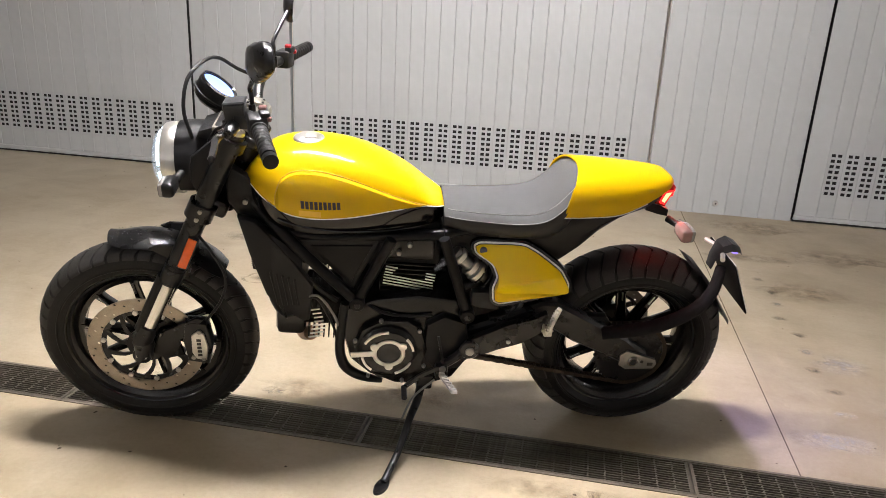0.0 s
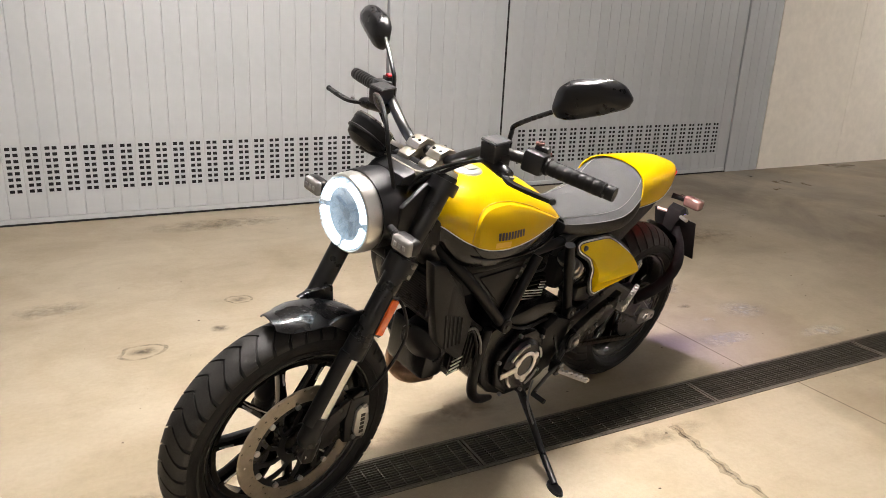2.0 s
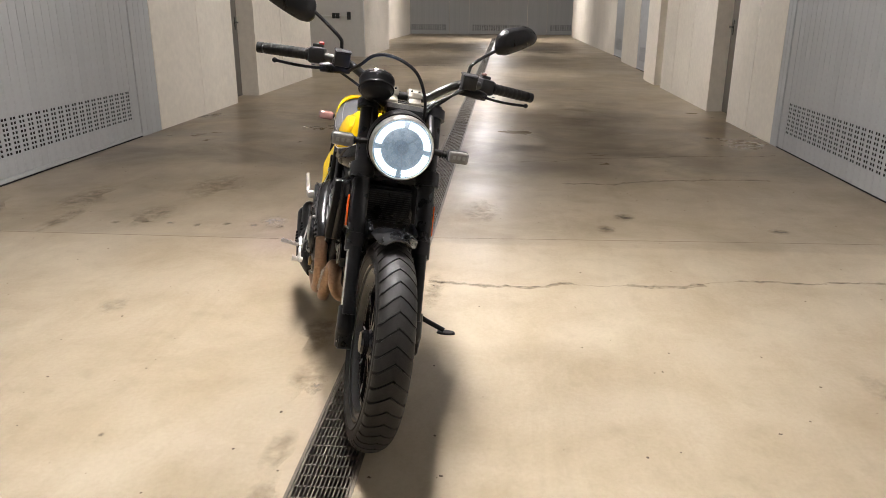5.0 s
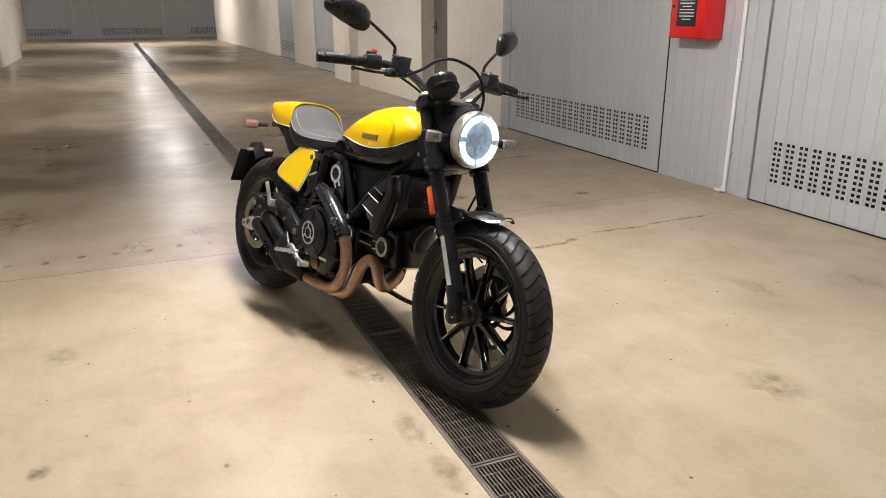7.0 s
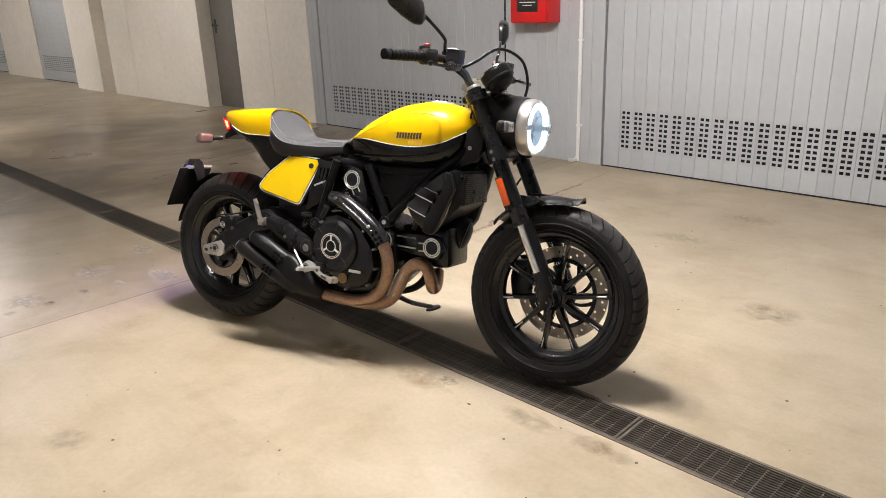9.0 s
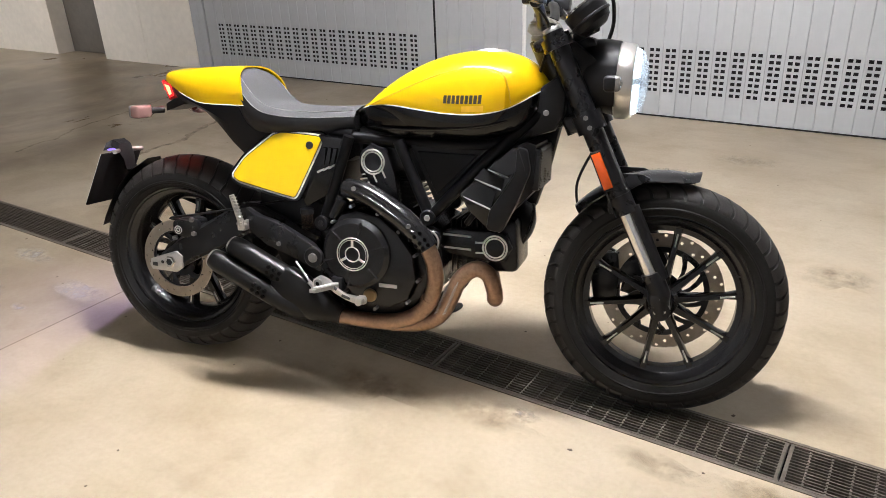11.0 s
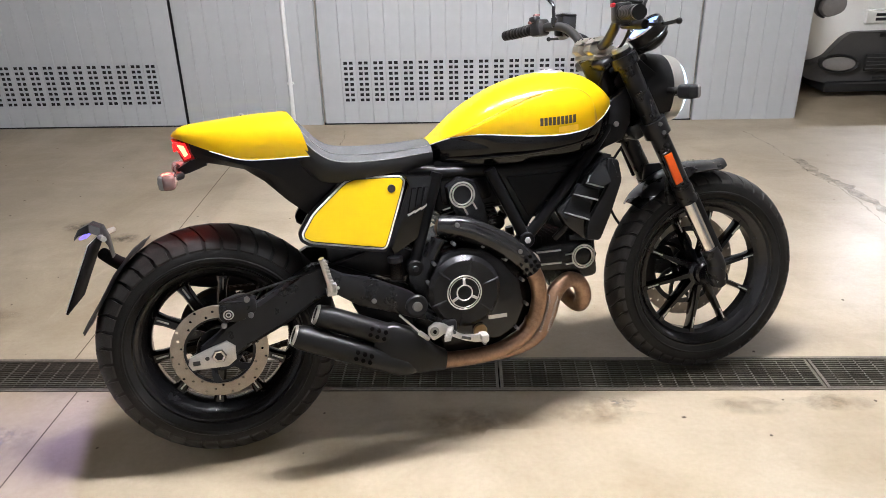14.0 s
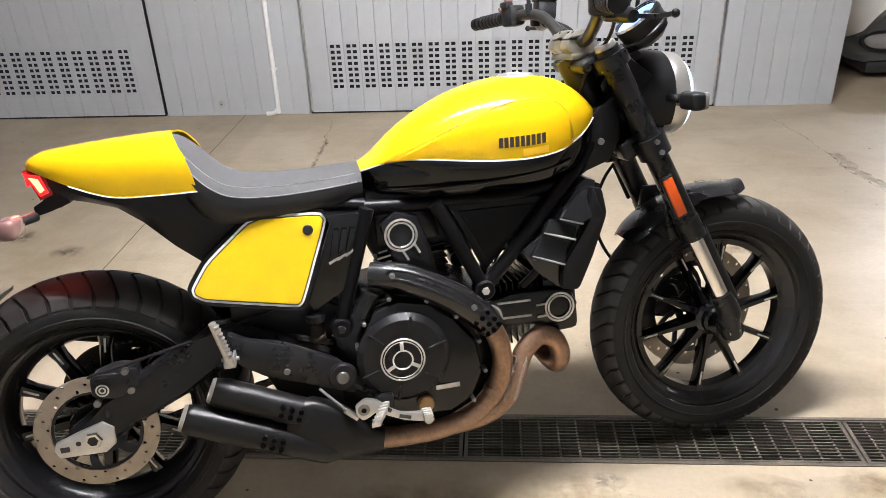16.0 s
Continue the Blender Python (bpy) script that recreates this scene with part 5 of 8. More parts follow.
part("undertail", bm, MATT_BLACK, bike, "black plastic undertail")
bm = B()
slab(bm, [(-0.046, 0.858), (-0.006, 0.848), (0.004, 0.806), (-0.024, 0.798), (-0.034, 0.826)], -0.058, 0.058, 0.005)
tl = part("tail_light", bm, RED_LENS, bike, "red tail light, lit")
for s in (1, -1):
    bm = B()
    slab(bm, [(-0.043, 0.853), (-0.014, 0.846), (-0.004, 0.812), (-0.020, 0.806), (-0.030, 0.828)], s * 0.0565, s * 0.0605, 0.001)
    part("light_bar", bm, TAIL_RED, tl, "glowing red light bar")
    bm = B()
    slab(bm, [(-0.034, 0.845), (-0.018, 0.841), (-0.010, 0.818), (-0.019, 0.813), (-0.026, 0.829)], s * 0.0600, s * 0.0620, 0.0005)
    part("light_core", bm, TAIL_CORE, tl, "brightest part of the lit bar")
bm = B()
box(bm, (-0.042, 0, 0.838), (0.006, 0.10, 0.022), None, 0.002, 1)
part("light_bar", bm, TAIL_RED, tl, "glowing red light bar")
bm = B()
secs = [[(x, w, z + h), (x, w, z - h), (x, -w, z - h), (x, -w, z + h)] for x, z, h, w in ((0.03, 0.800, 0.012, 0.06), (-0.01, 0.788, 0.014, 0.055), (-0.04, 0.776, 0.010, 0.05))]
loft(bm, secs)
part("tail_bracket", bm, MATT_BLACK, bike)
indicator((-0.052, 0.150, 0.768), 1, False, "rear turn signal on a short stalk")
indicator((-0.052, -0.150, 0.768), -1, False, "rear turn signal on a short stalk")
# side panels
def plane_y(a, b, c):
    """y of the plane through three points, as a function of (x, z)."""
    n = (Vector(b) - Vector(a)).cross(Vector(c) - Vector(a))
    d = n.dot(Vector(a))
    return lambda x, z: (d - n.x * x - n.z * z) / n.y
PR = plane_y((0.472, -0.122, 0.688), (0.238, -0.146, 0.592), (0.434, -0.152, 0.553))
PL = plane_y((0.494, 0.108, 0.687), (0.251, 0.160, 0.585), (0.445, 0.160, 0.520))
OUT_R = [(0.372, 0.727), (0.505, 0.720), (0.515, 0.706), (0.450, 0.552), (0.440, 0.544), (0.262, 0.580), (0.244, 0.592), (0.242, 0.604), (0.275, 0.650)]
OUT_L = [(0.512, 0.690), (0.498, 0.699), (0.377, 0.702), (0.335, 0.682), (0.270, 0.638), (0.246, 0.600), (0.248, 0.582), (0.434, 0.533), (0.452, 0.541), (0.455, 0.575), (0.443, 0.608), (0.458, 0.643), (0.507, 0.672)]
OUT_R, OUT_L = soften(OUT_R, 0.88), soften(OUT_L, 0.85)
def grown(pts, d):
    """The outline moved outwards by d (inwards where d is negative)."""
    n = len(pts)
    area = sum(pts[k][0] * pts[(k + 1) % n][1] - pts[(k + 1) % n][0] * pts[k][1] for k in range(n))
    out = []
    for k in range(n):
        (x0, z0), (x1, z1), (x2, z2) = pts[k - 1], pts[k], pts[(k + 1) % n]
        a, b = Vector((z1 - z0, x0 - x1)).normalized(), Vector((z2 - z1, x1 - x2)).normalized()
        m = (a + b).normalized() * (d if area > 0 else -d)
        out.append((x1 + m.x, z1 + m.y))
    return out


def cut(pts, above, line):
    """The part of an outline above (or below) the line z = line(x)."""
    out = []
    for (x0, z0), (x1, z1) in zip(pts, pts[1:] + pts[:1]):
        d0, d1 = z0 - line(x0), z1 - line(x1)
        if (d0 >= 0) == above:
            out.append((x0, z0))
        if d0 * d1 < 0:
            q = d0 / (d0 - d1)
            out.append((x0 + (x1 - x0) * q, z0 + (z1 - z0) * q))
    return out


for pts, P, s, lab in ((OUT_R, PR, -1, "yellow side panel with a white border on a black plate"), (OUT_L, PL, 1, "yellow side panel with a white border, notched round the shock absorber")):
    bm = B()
    slab(bm, grown(pts, 0.012), lambda x, z: P(x, z) - s * 0.022, lambda x, z: P(x, z) - s * 0.002, 0.004)
    sp = part("side_panel", bm, GLOSS_BLACK, bike, lab)
    for f, m, o, nm in ((0.0035, STRIPE, 0.0, "border"), (-0.0010, BLACK_LABEL, 0.0012, "inner_border")):
        bm = B()
        slab(bm, grown(pts, f), lambda x, z: P(x, z) - s * 0.006, lambda x, z: P(x, z) + s * o)
        part(nm, bm, m, sp)
    # the yellow plate: flat on the right; on the left folded, its upper half leaning up, its lower half down
    fold = lambda x: 0.584 - 0.04 * (x - 0.25)
    swell = 0.022
    face = grown(pts, -0.0032)
    ends = max(z for x, z in face), min(z for x, z in face)
    bm = B()
    if s < 0:
        slab(bm, face, lambda x, z: P(x, z) - s * 0.006, lambda x, z: P(x, z) + s * 0.0030, 0.0010)
    for above in ((True, False) if s > 0 else ()):
        out = lambda x, z: 0.0022 + swell * (1 - min(1, abs(z - fold(x)) / abs(ends[0 if above else 1] - fold(x))))
        slab(bm, cut(face, above, fold), lambda x, z: P(x, z) - s * 0.006, lambda x, z: P(x, z) + s * out(x, z))
    bmesh.ops.remove_doubles(bm, verts=bm.verts, dist=0.0002)
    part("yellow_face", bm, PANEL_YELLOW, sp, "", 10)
    hx, hz = (0.478, 0.692) if s < 0 else (0.488, 0.680)
    bm = B()
    disc_y(bm, (hx, hz), 0.0105, P(hx, hz) - s * 0.004, P(hx, hz) + s * 0.0075, 16, 0.001)
    part("panel_screw", bm, BLACK_LABEL, sp)
bm = B()      # black finned plate beside the right panel
slab(bm, [(0.512, 0.722), (0.585, 0.716), (0.565, 0.640), (0.540, 0.560), (0.470, 0.520), (0.458, 0.548), (0.522, 0.700)], -0.138, -0.104, 0.004)
vp = part("vent_plate", bm, GLOSS_BLACK, bike, "black side plate with three raised louvres")
for k in range(3):
    bm = B()
    slab(bm, [(0.528 + k * 0.017, 0.690), (0.538 + k * 0.017, 0.689), (0.532 + k * 0.015, 0.632 + k * 0.006), (0.512 + k * 0.017, 0.622 + k * 0.006)], -0.147, -0.134, 0.002)
    part("louvre", bm, GLOSS_BLACK, vp)
    bm = B()
    slab(bm, [(0.511 + k * 0.017, 0.624 + k * 0.006), (0.532 + k * 0.0155, 0.634 + k * 0.006), (0.531 + k * 0.0155, 0.629 + k * 0.006), (0.513 + k * 0.017, 0.619 + k * 0.006)], -0.1485, -0.1425)
    part("louvre_lip", bm, MACHINED, vp)
bm = B()
slab(bm, [(0.448, 0.560), (0.512, 0.560), (0.512, 0.515), (0.485, 0.505), (0.43, 0.50)], 0.10, 0.142, 0.006)
part("shock_cover", bm, MATT_BLACK, bike)

# ---- frame ----
for s in (1, -1):
    y = s * 0.128
    for name, pts in (("frame_tube", [(0.600, y, 0.722), (0.560, y, 0.60), (0.520, y, 0.478)]),
                      ("frame_tube", [(0.742, y * 0.98, 0.716), (0.833, y, 0.520)]),
                      ("frame_tube", [(0.833, y, 0.515), (1.000, y * 0.92, 0.690), (1.128, s * 0.062, 0.815)]),
                      ("frame_tube", [(0.585, y * 0.72, 0.718), (0.75, y * 0.74, 0.710), (0.98, y * 0.74, 0.712), (1.125, s * 0.062, 0.765)]),
                      ("frame_tube", [(0.600, y * 0.75, 0.722), (0.42, s * 0.07, 0.742), (0.24, s * 0.06, 0.758)]),
                      ("frame_tube", [(0.545, y * 0.85, 0.55), (0.40, s * 0.085, 0.62), (0.27, s * 0.075, 0.72)])):
        bm = B()
        pipe(bm, pts, 0.0155, 14, 5)
        part(name, bm, FRAME_BLACK, bike)
    for c in ((0.833, 0.517), (0.520, 0.478)):
        bm = B()
        disc_y(bm, c, 0.0215, s * 0.105, s * 0.150, 20, 0.003)
        b = part("frame_boss", bm, FRAME_BLACK, bike)
        bm = B()
        disc_y(bm, c, 0.009, s * 0.149, s * 0.1535, 6, 0.001)
        part("boss_bolt", bm, ALU if c[0] > 0.8 and s < 0 else SATIN_BLACK, b)
    bm = B()      # dark airbox side behind the tubes
    slab(bm, [(0.770, 0.705), (0.985, 0.702), (0.845, 0.548)], s * 0.085, s * 0.112, 0.005)
    part("airbox_panel", bm, MATT_BLACK, bike)
    bm = B()
    slab(bm, [(0.792, 0.690), (0.960, 0.688), (0.850, 0.575)], s * 0.110, s * 0.1175, 0.003)
    part("airbox_insert", bm, FRAME_BLACK, bike)
bm = B()      # airbox and electrics filling the middle
span(bm, (0.60, -0.075, 0.60), (1.06, 0.075, 0.75), 0.02)
span(bm, (0.30, -0.085, 0.53), (0.56, 0.085, 0.70), 0.02)
part("airbox", bm, MATT_BLACK, bike)
# oil cooler housing in front of the cylinder
bm = B()
secs = []
for x, z0, z1, w in ((0.985, 0.50, 0.63, 0.110), (1.02, 0.520, 0.68, 0.122), (1.06, 0.545, 0.715, 0.126), (1.085, 0.575, 0.725, 0.116), (1.108, 0.60, 0.718, 0.105)):
    secs.append([(x, w, z1 - 0.03), (x, w * 0.9, z1), (x, -w * 0.9, z1), (x, -w, z1 - 0.03), (x, -w, z0 + 0.03), (x, -w * 0.85, z0), (x, w * 0.85, z0), (x, w, z0 + 0.03)])
loft(bm, secs)
part("cooler_housing", bm, MATT_BLACK, bike, "black plastic cooler housing")
RC = soften([(0.918, 0.590), (0.985, 0.640), (1.062, 0.716), (1.092, 0.714), (1.106, 0.655), (1.072, 0.565), (1.038, 0.494), (0.998, 0.500), (0.945, 0.545)], 0.88)
bm = B()
slab(bm, RC, -0.148, -0.112, 0.006)
rc = part("cooler_cover", bm, COVER_BLACK, bike, "glossy black moulded cooler side cover with stepped louvres")
bm = B()      # flat strip down its front edge
slab(bm, soften([(1.072, 0.717), (1.096, 0.712), (1.107, 0.657), (1.072, 0.565), (1.039, 0.495), (0.999, 0.501), (1.004, 0.550), (1.046, 0.613), (1.068, 0.650)], 0.90), -0.164, -0.140, 0.004)
part("edge_strip", bm, MATT_BLACK, rc)
bm = B()      # top face, leaning up
tilt = lambda x, z: -0.170 + 0.42 * (z - 0.646)
slab(bm, [(1.022, 0.680), (1.058, 0.714), (1.074, 0.708), (1.071, 0.655), (1.050, 0.646), (1.004, 0.660)], lambda x, z: -0.135, tilt)
part("top_face", bm, COVER_BLACK, rc)
for (x0, z0), (x1, z1), h in (((1.000, 0.658), (1.052, 0.641), 0.020), ((0.964, 0.632), (1.034, 0.608), 0.026), ((0.936, 0.584), (1.008, 0.556), 0.044)):
    bm = B()      # a step: its face leans out towards a thin lip
    top0, top1 = Vector((x0 + h * 0.7, -0.150, z0 + h)), Vector((x1 + h * 0.25, -0.150, z1 + h))
    a, b = Vector((x0, -0.163, z0)), Vector((x1, -0.163, z1))
    loft(bm, [[p + Vector((0, 0.020, 0)), p, q, q + Vector((0, 0.020, 0))] for p, q in ((top0, top1), (a, b), (a + Vector((0, 0.006, -0.005)), b + Vector((0, 0.006, -0.005))))])
    st_ = part("step", bm, COVER_BLACK, rc)
    # pale grey rod paints the highlight along the step's lip
    bm = B()
    pipe(bm, [a, a * 0.5 + b * 0.5 + Vector((0, -0.0012, 0)), b], [0.0012, 0.0024, 0.0020], 8)
    part("lip", bm, LIP_HIGHLIGHT, st_)
bm = B()
slab(bm, [(1.148, 0.772), (1.122, 0.655), (1.085, 0.530), (1.062, 0.502), (1.030, 0.474), (0.985, 0.440), (0.968, 0.445), (0.955, 0.56), (1.02, 0.66), (1.10, 0.760)], 0.085, 0.124, 0.012)
lc = part("cooler_cover", bm, MATT_BLACK, bike, "black cooler side cover")
for k in range(5):
    bm = B()
    rod(bm, (1.005 + k * 0.016, 0.124, 0.585 + k * 0.006), (0.995 + k * 0.014, 0.124, 0.50), 0.0035, seg=8)
    part("rib", bm, MATT_BLACK, lc)
bm = B()
span(bm, (1.10, -0.10, 0.60), (1.120, 0.10, 0.71), 0.004)
oc = part("oil_cooler", bm, SATIN_BLACK, bike, "black finned oil cooler")
for k in range(14):
    bm = B()
    span(bm, (1.118, -0.09, 0.605 + k * 0.007), (1.123, 0.09, 0.6078 + k * 0.007))
    part("cooler_fin", bm, SATIN_BLACK, oc)
HORN = Matrix.Translation((1.034, 0.040, 0.486)) @ Vector((0.90, 0.30, -0.30)).to_track_quat("Y", "Z").to_matrix().to_4x4()
bm = B()
lathe(bm, [(0.0001, -0.055), (0.040, -0.052), (0.058, -0.036), (0.066, -0.010), (0.067, 0.012), (0.062, 0.030), (0.050, 0.044), (0.030, 0.053), (0.0001, 0.056)], 40, HORN)
hn = part("horn", bm, MATT_BLACK, bike, "round black horn housing before the forward cylinder")
bm = B()
lathe(bm, [(0.060, 0.029), (0.0655, 0.030), (0.0655, 0.036), (0.059, 0.037)], 40, HORN, closed=True)
part("rim", bm, SATIN_BLACK, hn)

# ---- engine ----
bm = B()
slab(bm, [(0.500, 0.470), (0.550, 0.520), (0.66, 0.535), (0.78, 0.520), (0.865, 0.485), (0.875, 0.395), (0.855, 0.305), (0.800, 0.250), (0.72, 0.212), (0.62, 0.205), (0.545, 0.235), (0.505, 0.30)], -0.128, 0.122, 0.018)
part("crankcase", bm, ENGINE_BLACK, bike, "black cast crankcase of a two-cylinder engine")
bm = B()
slab(bm, [(0.552, 0.455), (0.585, 0.512), (0.640, 0.530), (0.705, 0.515), (0.755, 0.475), (0.800, 0.415), (0.812, 0.345), (0.785, 0.285), (0.735, 0.258), (0.665, 0.262), (0.600, 0.300), (0.558, 0.365)], -0.172, -0.120, 0.016)
disc_y(bm, (0.640, 0.410), 0.098, -0.195, -0.165, 56, 0.012)
clutch = part("clutch_cover", bm, ENGINE_BLACK, bike, "black cast clutch cover")
bm = B()
ring_y(bm, (0.636, -0.197, 0.410), 0.0455, 0.0019)
ring_y(bm, (0.636, -0.197, 0.410), 0.0400, 0.0012)
ring_y(bm, (0.636, -0.198, 0.410), 0.0205, 0.0018)
for k in range(3):
    a = math.tau * k / 3 + math.pi / 2
    box(bm, (0.636 + 0.0305 * math.cos(a), -0.1985, 0.410 + 0.0305 * math.sin(a)), (0.020, 0.003, 0.0075), Matrix.Rotation(-a, 3, "Y"), 0.001, 1)
part("clutch_ring", bm, MACHINED, clutch, "bright machined ring with three arms")
for k in range(6):
    bm = B()
    a = math.tau * k / 6 + 0.3
    box(bm, (0.64 + 0.075 * math.cos(a), -0.195, 0.41 + 0.075 * math.sin(a)), (0.040, 0.005, 0.006), Matrix.Rotation(-a, 3, "Y"), 0.002, 1)
    part("cover_rib", bm, ENGINE_BLACK, clutch)
for x, z in ((0.566, 0.490), (0.622, 0.537), (0.700, 0.522), (0.760, 0.478), (0.806, 0.415), (0.815, 0.345), (0.785, 0.280), (0.690, 0.252), (0.598, 0.292), (0.552, 0.378), (0.548, 0.440)):
    bm = B()
    disc_y(bm, (x, z), 0.0048, -0.150, -0.176, 12, 0.001)
    part("cover_bolt", bm, BOLT, clutch)
bm = B()
span(bm, (0.704, -0.1755, 0.319), (0.756, -0.173, 0.329))
part("word_bar", bm, MACHINED, clutch, "short pale bar")
bm = B()
disc_y(bm, (0.678, 0.292), 0.019, -0.170, -0.182, 24, 0.003)
part("oil_plug", bm, BRONZE, clutch, "bronze oil plug")
bm = B()
rod(bm, (0.562, -0.150, 0.500), (0.585, -0.150, 0.545), 0.018, seg=18)
rod(bm, (0.585, -0.150, 0.545), (0.588, -0.150, 0.552), 0.021, seg=12)
part("filler_cap", bm, ENGINE_BLACK, clutch)
# left engine cover
bm = B()
slab(bm, [(0.650, 0.440), (0.690, 0.468), (0.760, 0.470), (0.820, 0.435), (0.842, 0.375), (0.825, 0.305), (0.77, 0.262), (0.70, 0.258), (0.645, 0.295), (0.628, 0.365)], 0.115, 0.155, 0.012)
disc_y(bm, (0.745, 0.372), 0.084, 0.150, 0.178, 52, 0.012)
alt = part("alternator_cover", bm, ENGINE_BLACK, bike, "black alternator cover")
bm = B()
ring_y(bm, (0.742, 0.180, 0.374), 0.041, 0.0065)
for k in range(3):
    a = math.tau * k / 3 + 0.5
    disc_y(bm, (0.742 + 0.046 * math.cos(a), 0.374 + 0.046 * math.sin(a)), 0.012, 0.176, 0.184, 14, 0.001)
part("cover_ring", bm, MACHINED, alt, "bright machined ring with three lugs")
for a0, a1 in ((0.5, 1.6), (2.4, 3.0), (3.6, 4.4), (5.4, 6.1)):
    bm = B()
    pts = []
    for k in range(9):
        a = a0 + (a1 - a0) * k / 8
        pts.append([Vector((0.745 + r * math.cos(a), y, 0.372 + r * math.sin(a))) for r, y in ((0.070, 0.176), (0.070, 0.1815), (0.0765, 0.1815), (0.0765, 0.176))])
    loft(bm, pts)
    part("cover_arc", bm, MACHINED, alt)
bm = B()
box(bm, (0.815, 0.181, 0.372), (0.070, 0.005, 0.017), Matrix.Rotation(radians(4), 3, "Y"), 0.001, 1)
part("word_bar", bm, MACHINED, alt, "short pale bar")
for x, z in ((0.655, 0.435), (0.765, 0.470), (0.838, 0.40), (0.80, 0.275), (0.70, 0.256), (0.638, 0.31)):
    bm = B()
    disc_y(bm, (x, z), 0.006, 0.150, 0.161, 8, 0.001)
    part("cover_bolt", bm, BOLT, alt)
bm = B()
slab(bm, [(0.520, 0.455), (0.585, 0.48), (0.635, 0.45), (0.640, 0.33), (0.60, 0.28), (0.53, 0.295), (0.505, 0.37)], 0.110, 0.150, 0.012)
part("sprocket_cover", bm, MATT_BLACK, bike)
bm = B()
pipe(bm, [(0.868, 0.112, 0.500), (0.878, 0.112, 0.42), (0.884, 0.11, 0.34), (0.872, 0.108, 0.278), (0.838, 0.104, 0.240), (0.795, 0.098, 0.218), (0.758, 0.094, 0.206)], [0.013, 0.014, 0.015, 0.016, 0.015, 0.013, 0.008], 12)
part("belly_guard", bm, MATT_BLACK, bike, "curved black guard bar below the engine")


def cylinder(name, base, axis, fins, label):
    """Finned cylinder with its head; the fin edges are machined bright."""
    base, axis = Vector(base), Vector(axis).normalized()
    rot = upright(axis)
    bm = B()
    box(bm, base + axis * 0.10, (0.100, 0.110, 0.22), rot, 0.012)
    box(bm, base + axis * 0.195, (0.150, 0.165, 0.085), rot, 0.018)
    cy = part(name, bm, ENGINE_BLACK, bike, label)
    for k in range(fins):
        c = base + axis * (0.055 + k * 0.0145)
        bm = B()
        box(bm, c, (0.150, 0.172, 0.0042), rot, 0.0015, 1)
        f = part("fin", bm, ENGINE_BLACK, cy)
    return cy


vert = cylinder("rear_cylinder", (0.700, 0, 0.470), (-0.06, 0, 1), 7, "black finned upright cylinder with bright fin edges")
horiz = cylinder("front_cylinder", (0.830, 0, 0.430), (1, 0, 0.05), 7, "black finned forward cylinder with bright fin edges")
ROT = Matrix.Rotation(-0.20, 3, "Y")
for k in range(7):           # bright fin edges on the upright cylinder, the upper three cut short in the middle
    c = Vector((0.690 - 0.0012 * k, 0.0872, 0.540 + k * 0.0092))
    for x0, x1 in (((-0.074 + k * 0.002, 0.074),) if k < 4 else ((-0.070, -0.042), (0.050 - 0.006 * (k - 4), 0.072))):
        bm = B()
        box(bm, c + Vector(((x0 + x1) / 2, 0, (x0 + x1) / 2 * 0.2)), (x1 - x0, 0.0022, 0.0028), ROT)
        part("fin_edge", bm, MACHINED, vert, "bright machined fin edge")
for k in range(3):
    bm = B()
    box(bm, (0.628 + k * 0.004, -0.0872, 0.590 + k * 0.0135), (0.036, 0.0022, 0.0036), ROT)
    part("fin_edge", bm, MACHINED, vert, "bright machined fin edge")
for k in range(8):           # short bars stacked on the forward cylinder
    bm = B()
    box(bm, (0.956 - 0.012 * math.sin(k * 0.42), 0.0872, 0.366 + k * 0.0135), (0.040 if k < 4 else 0.026, 0.0022, 0.0042), Matrix.Rotation(0.16, 3, "Y"))
    part("fin_edge", bm, MACHINED, horiz, "bright machined fin edge")
for parent, cx, cz, a_lug in ((vert, 0.666, 0.655, -1.05), (horiz, 1.012, 0.440, 3.05)):
    bm = B()
    if parent is vert:
        slab(bm, [(0.625, 0.680), (0.660, 0.705), (0.705, 0.690), (0.730, 0.62), (0.745, 0.53), (0.700, 0.50), (0.672, 0.56), (0.632, 0.63)], -0.118, -0.080, 0.010)
    else:
        slab(bm, [(1.040, 0.478), (1.058, 0.440), (1.040, 0.402), (0.99, 0.398), (0.86, 0.415), (0.84, 0.47), (0.90, 0.485), (0.99, 0.485)], -0.106, -0.075, 0.010)
    part("belt_cover", bm, ENGINE_BLACK, parent)
for parent, c in ((vert, Vector((0.666, -0.121, 0.655))), (horiz, Vector((1.012, -0.109, 0.440)))):
    bm = B()
    ring_y(bm, c, 0.033, 0.0026)
    ring_y(bm, c, 0.0265, 0.0022)
    d = Vector((0.45, 0, -0.9)) if parent is vert else Vector((-1, 0, -0.05))
    t = Vector((-d.z, 0, d.x))
    for s in (1, -1):
        p = c + t * 0.014 * s + d * 0.028
        rod(bm, p, p + d * 0.026, 0.0026, seg=6)
    part("cover_ring", bm, MACHINED, parent, "bright machined cover ring")
bm = B()
for k, z in enumerate((0.432, 0.468)):
    rod(bm, (0.865, -0.108, z), (0.945, -0.108, z - 0.002), 0.0028, seg=6)
part("cover_line", bm, MACHINED, horiz)
bm = B()
disc_y(bm, (0.835, 0.452), 0.036, -0.128, -0.145, 28, 0.004)
ob = part("water_port", bm, ENGINE_BLACK, bike)
bm = B()
ring_y(bm, (0.835, -0.147, 0.452), 0.030, 0.0028)
ring_y(bm, (0.835, -0.147, 0.452), 0.019, 0.0020)
part("port_ring", bm, MACHINED, bike)
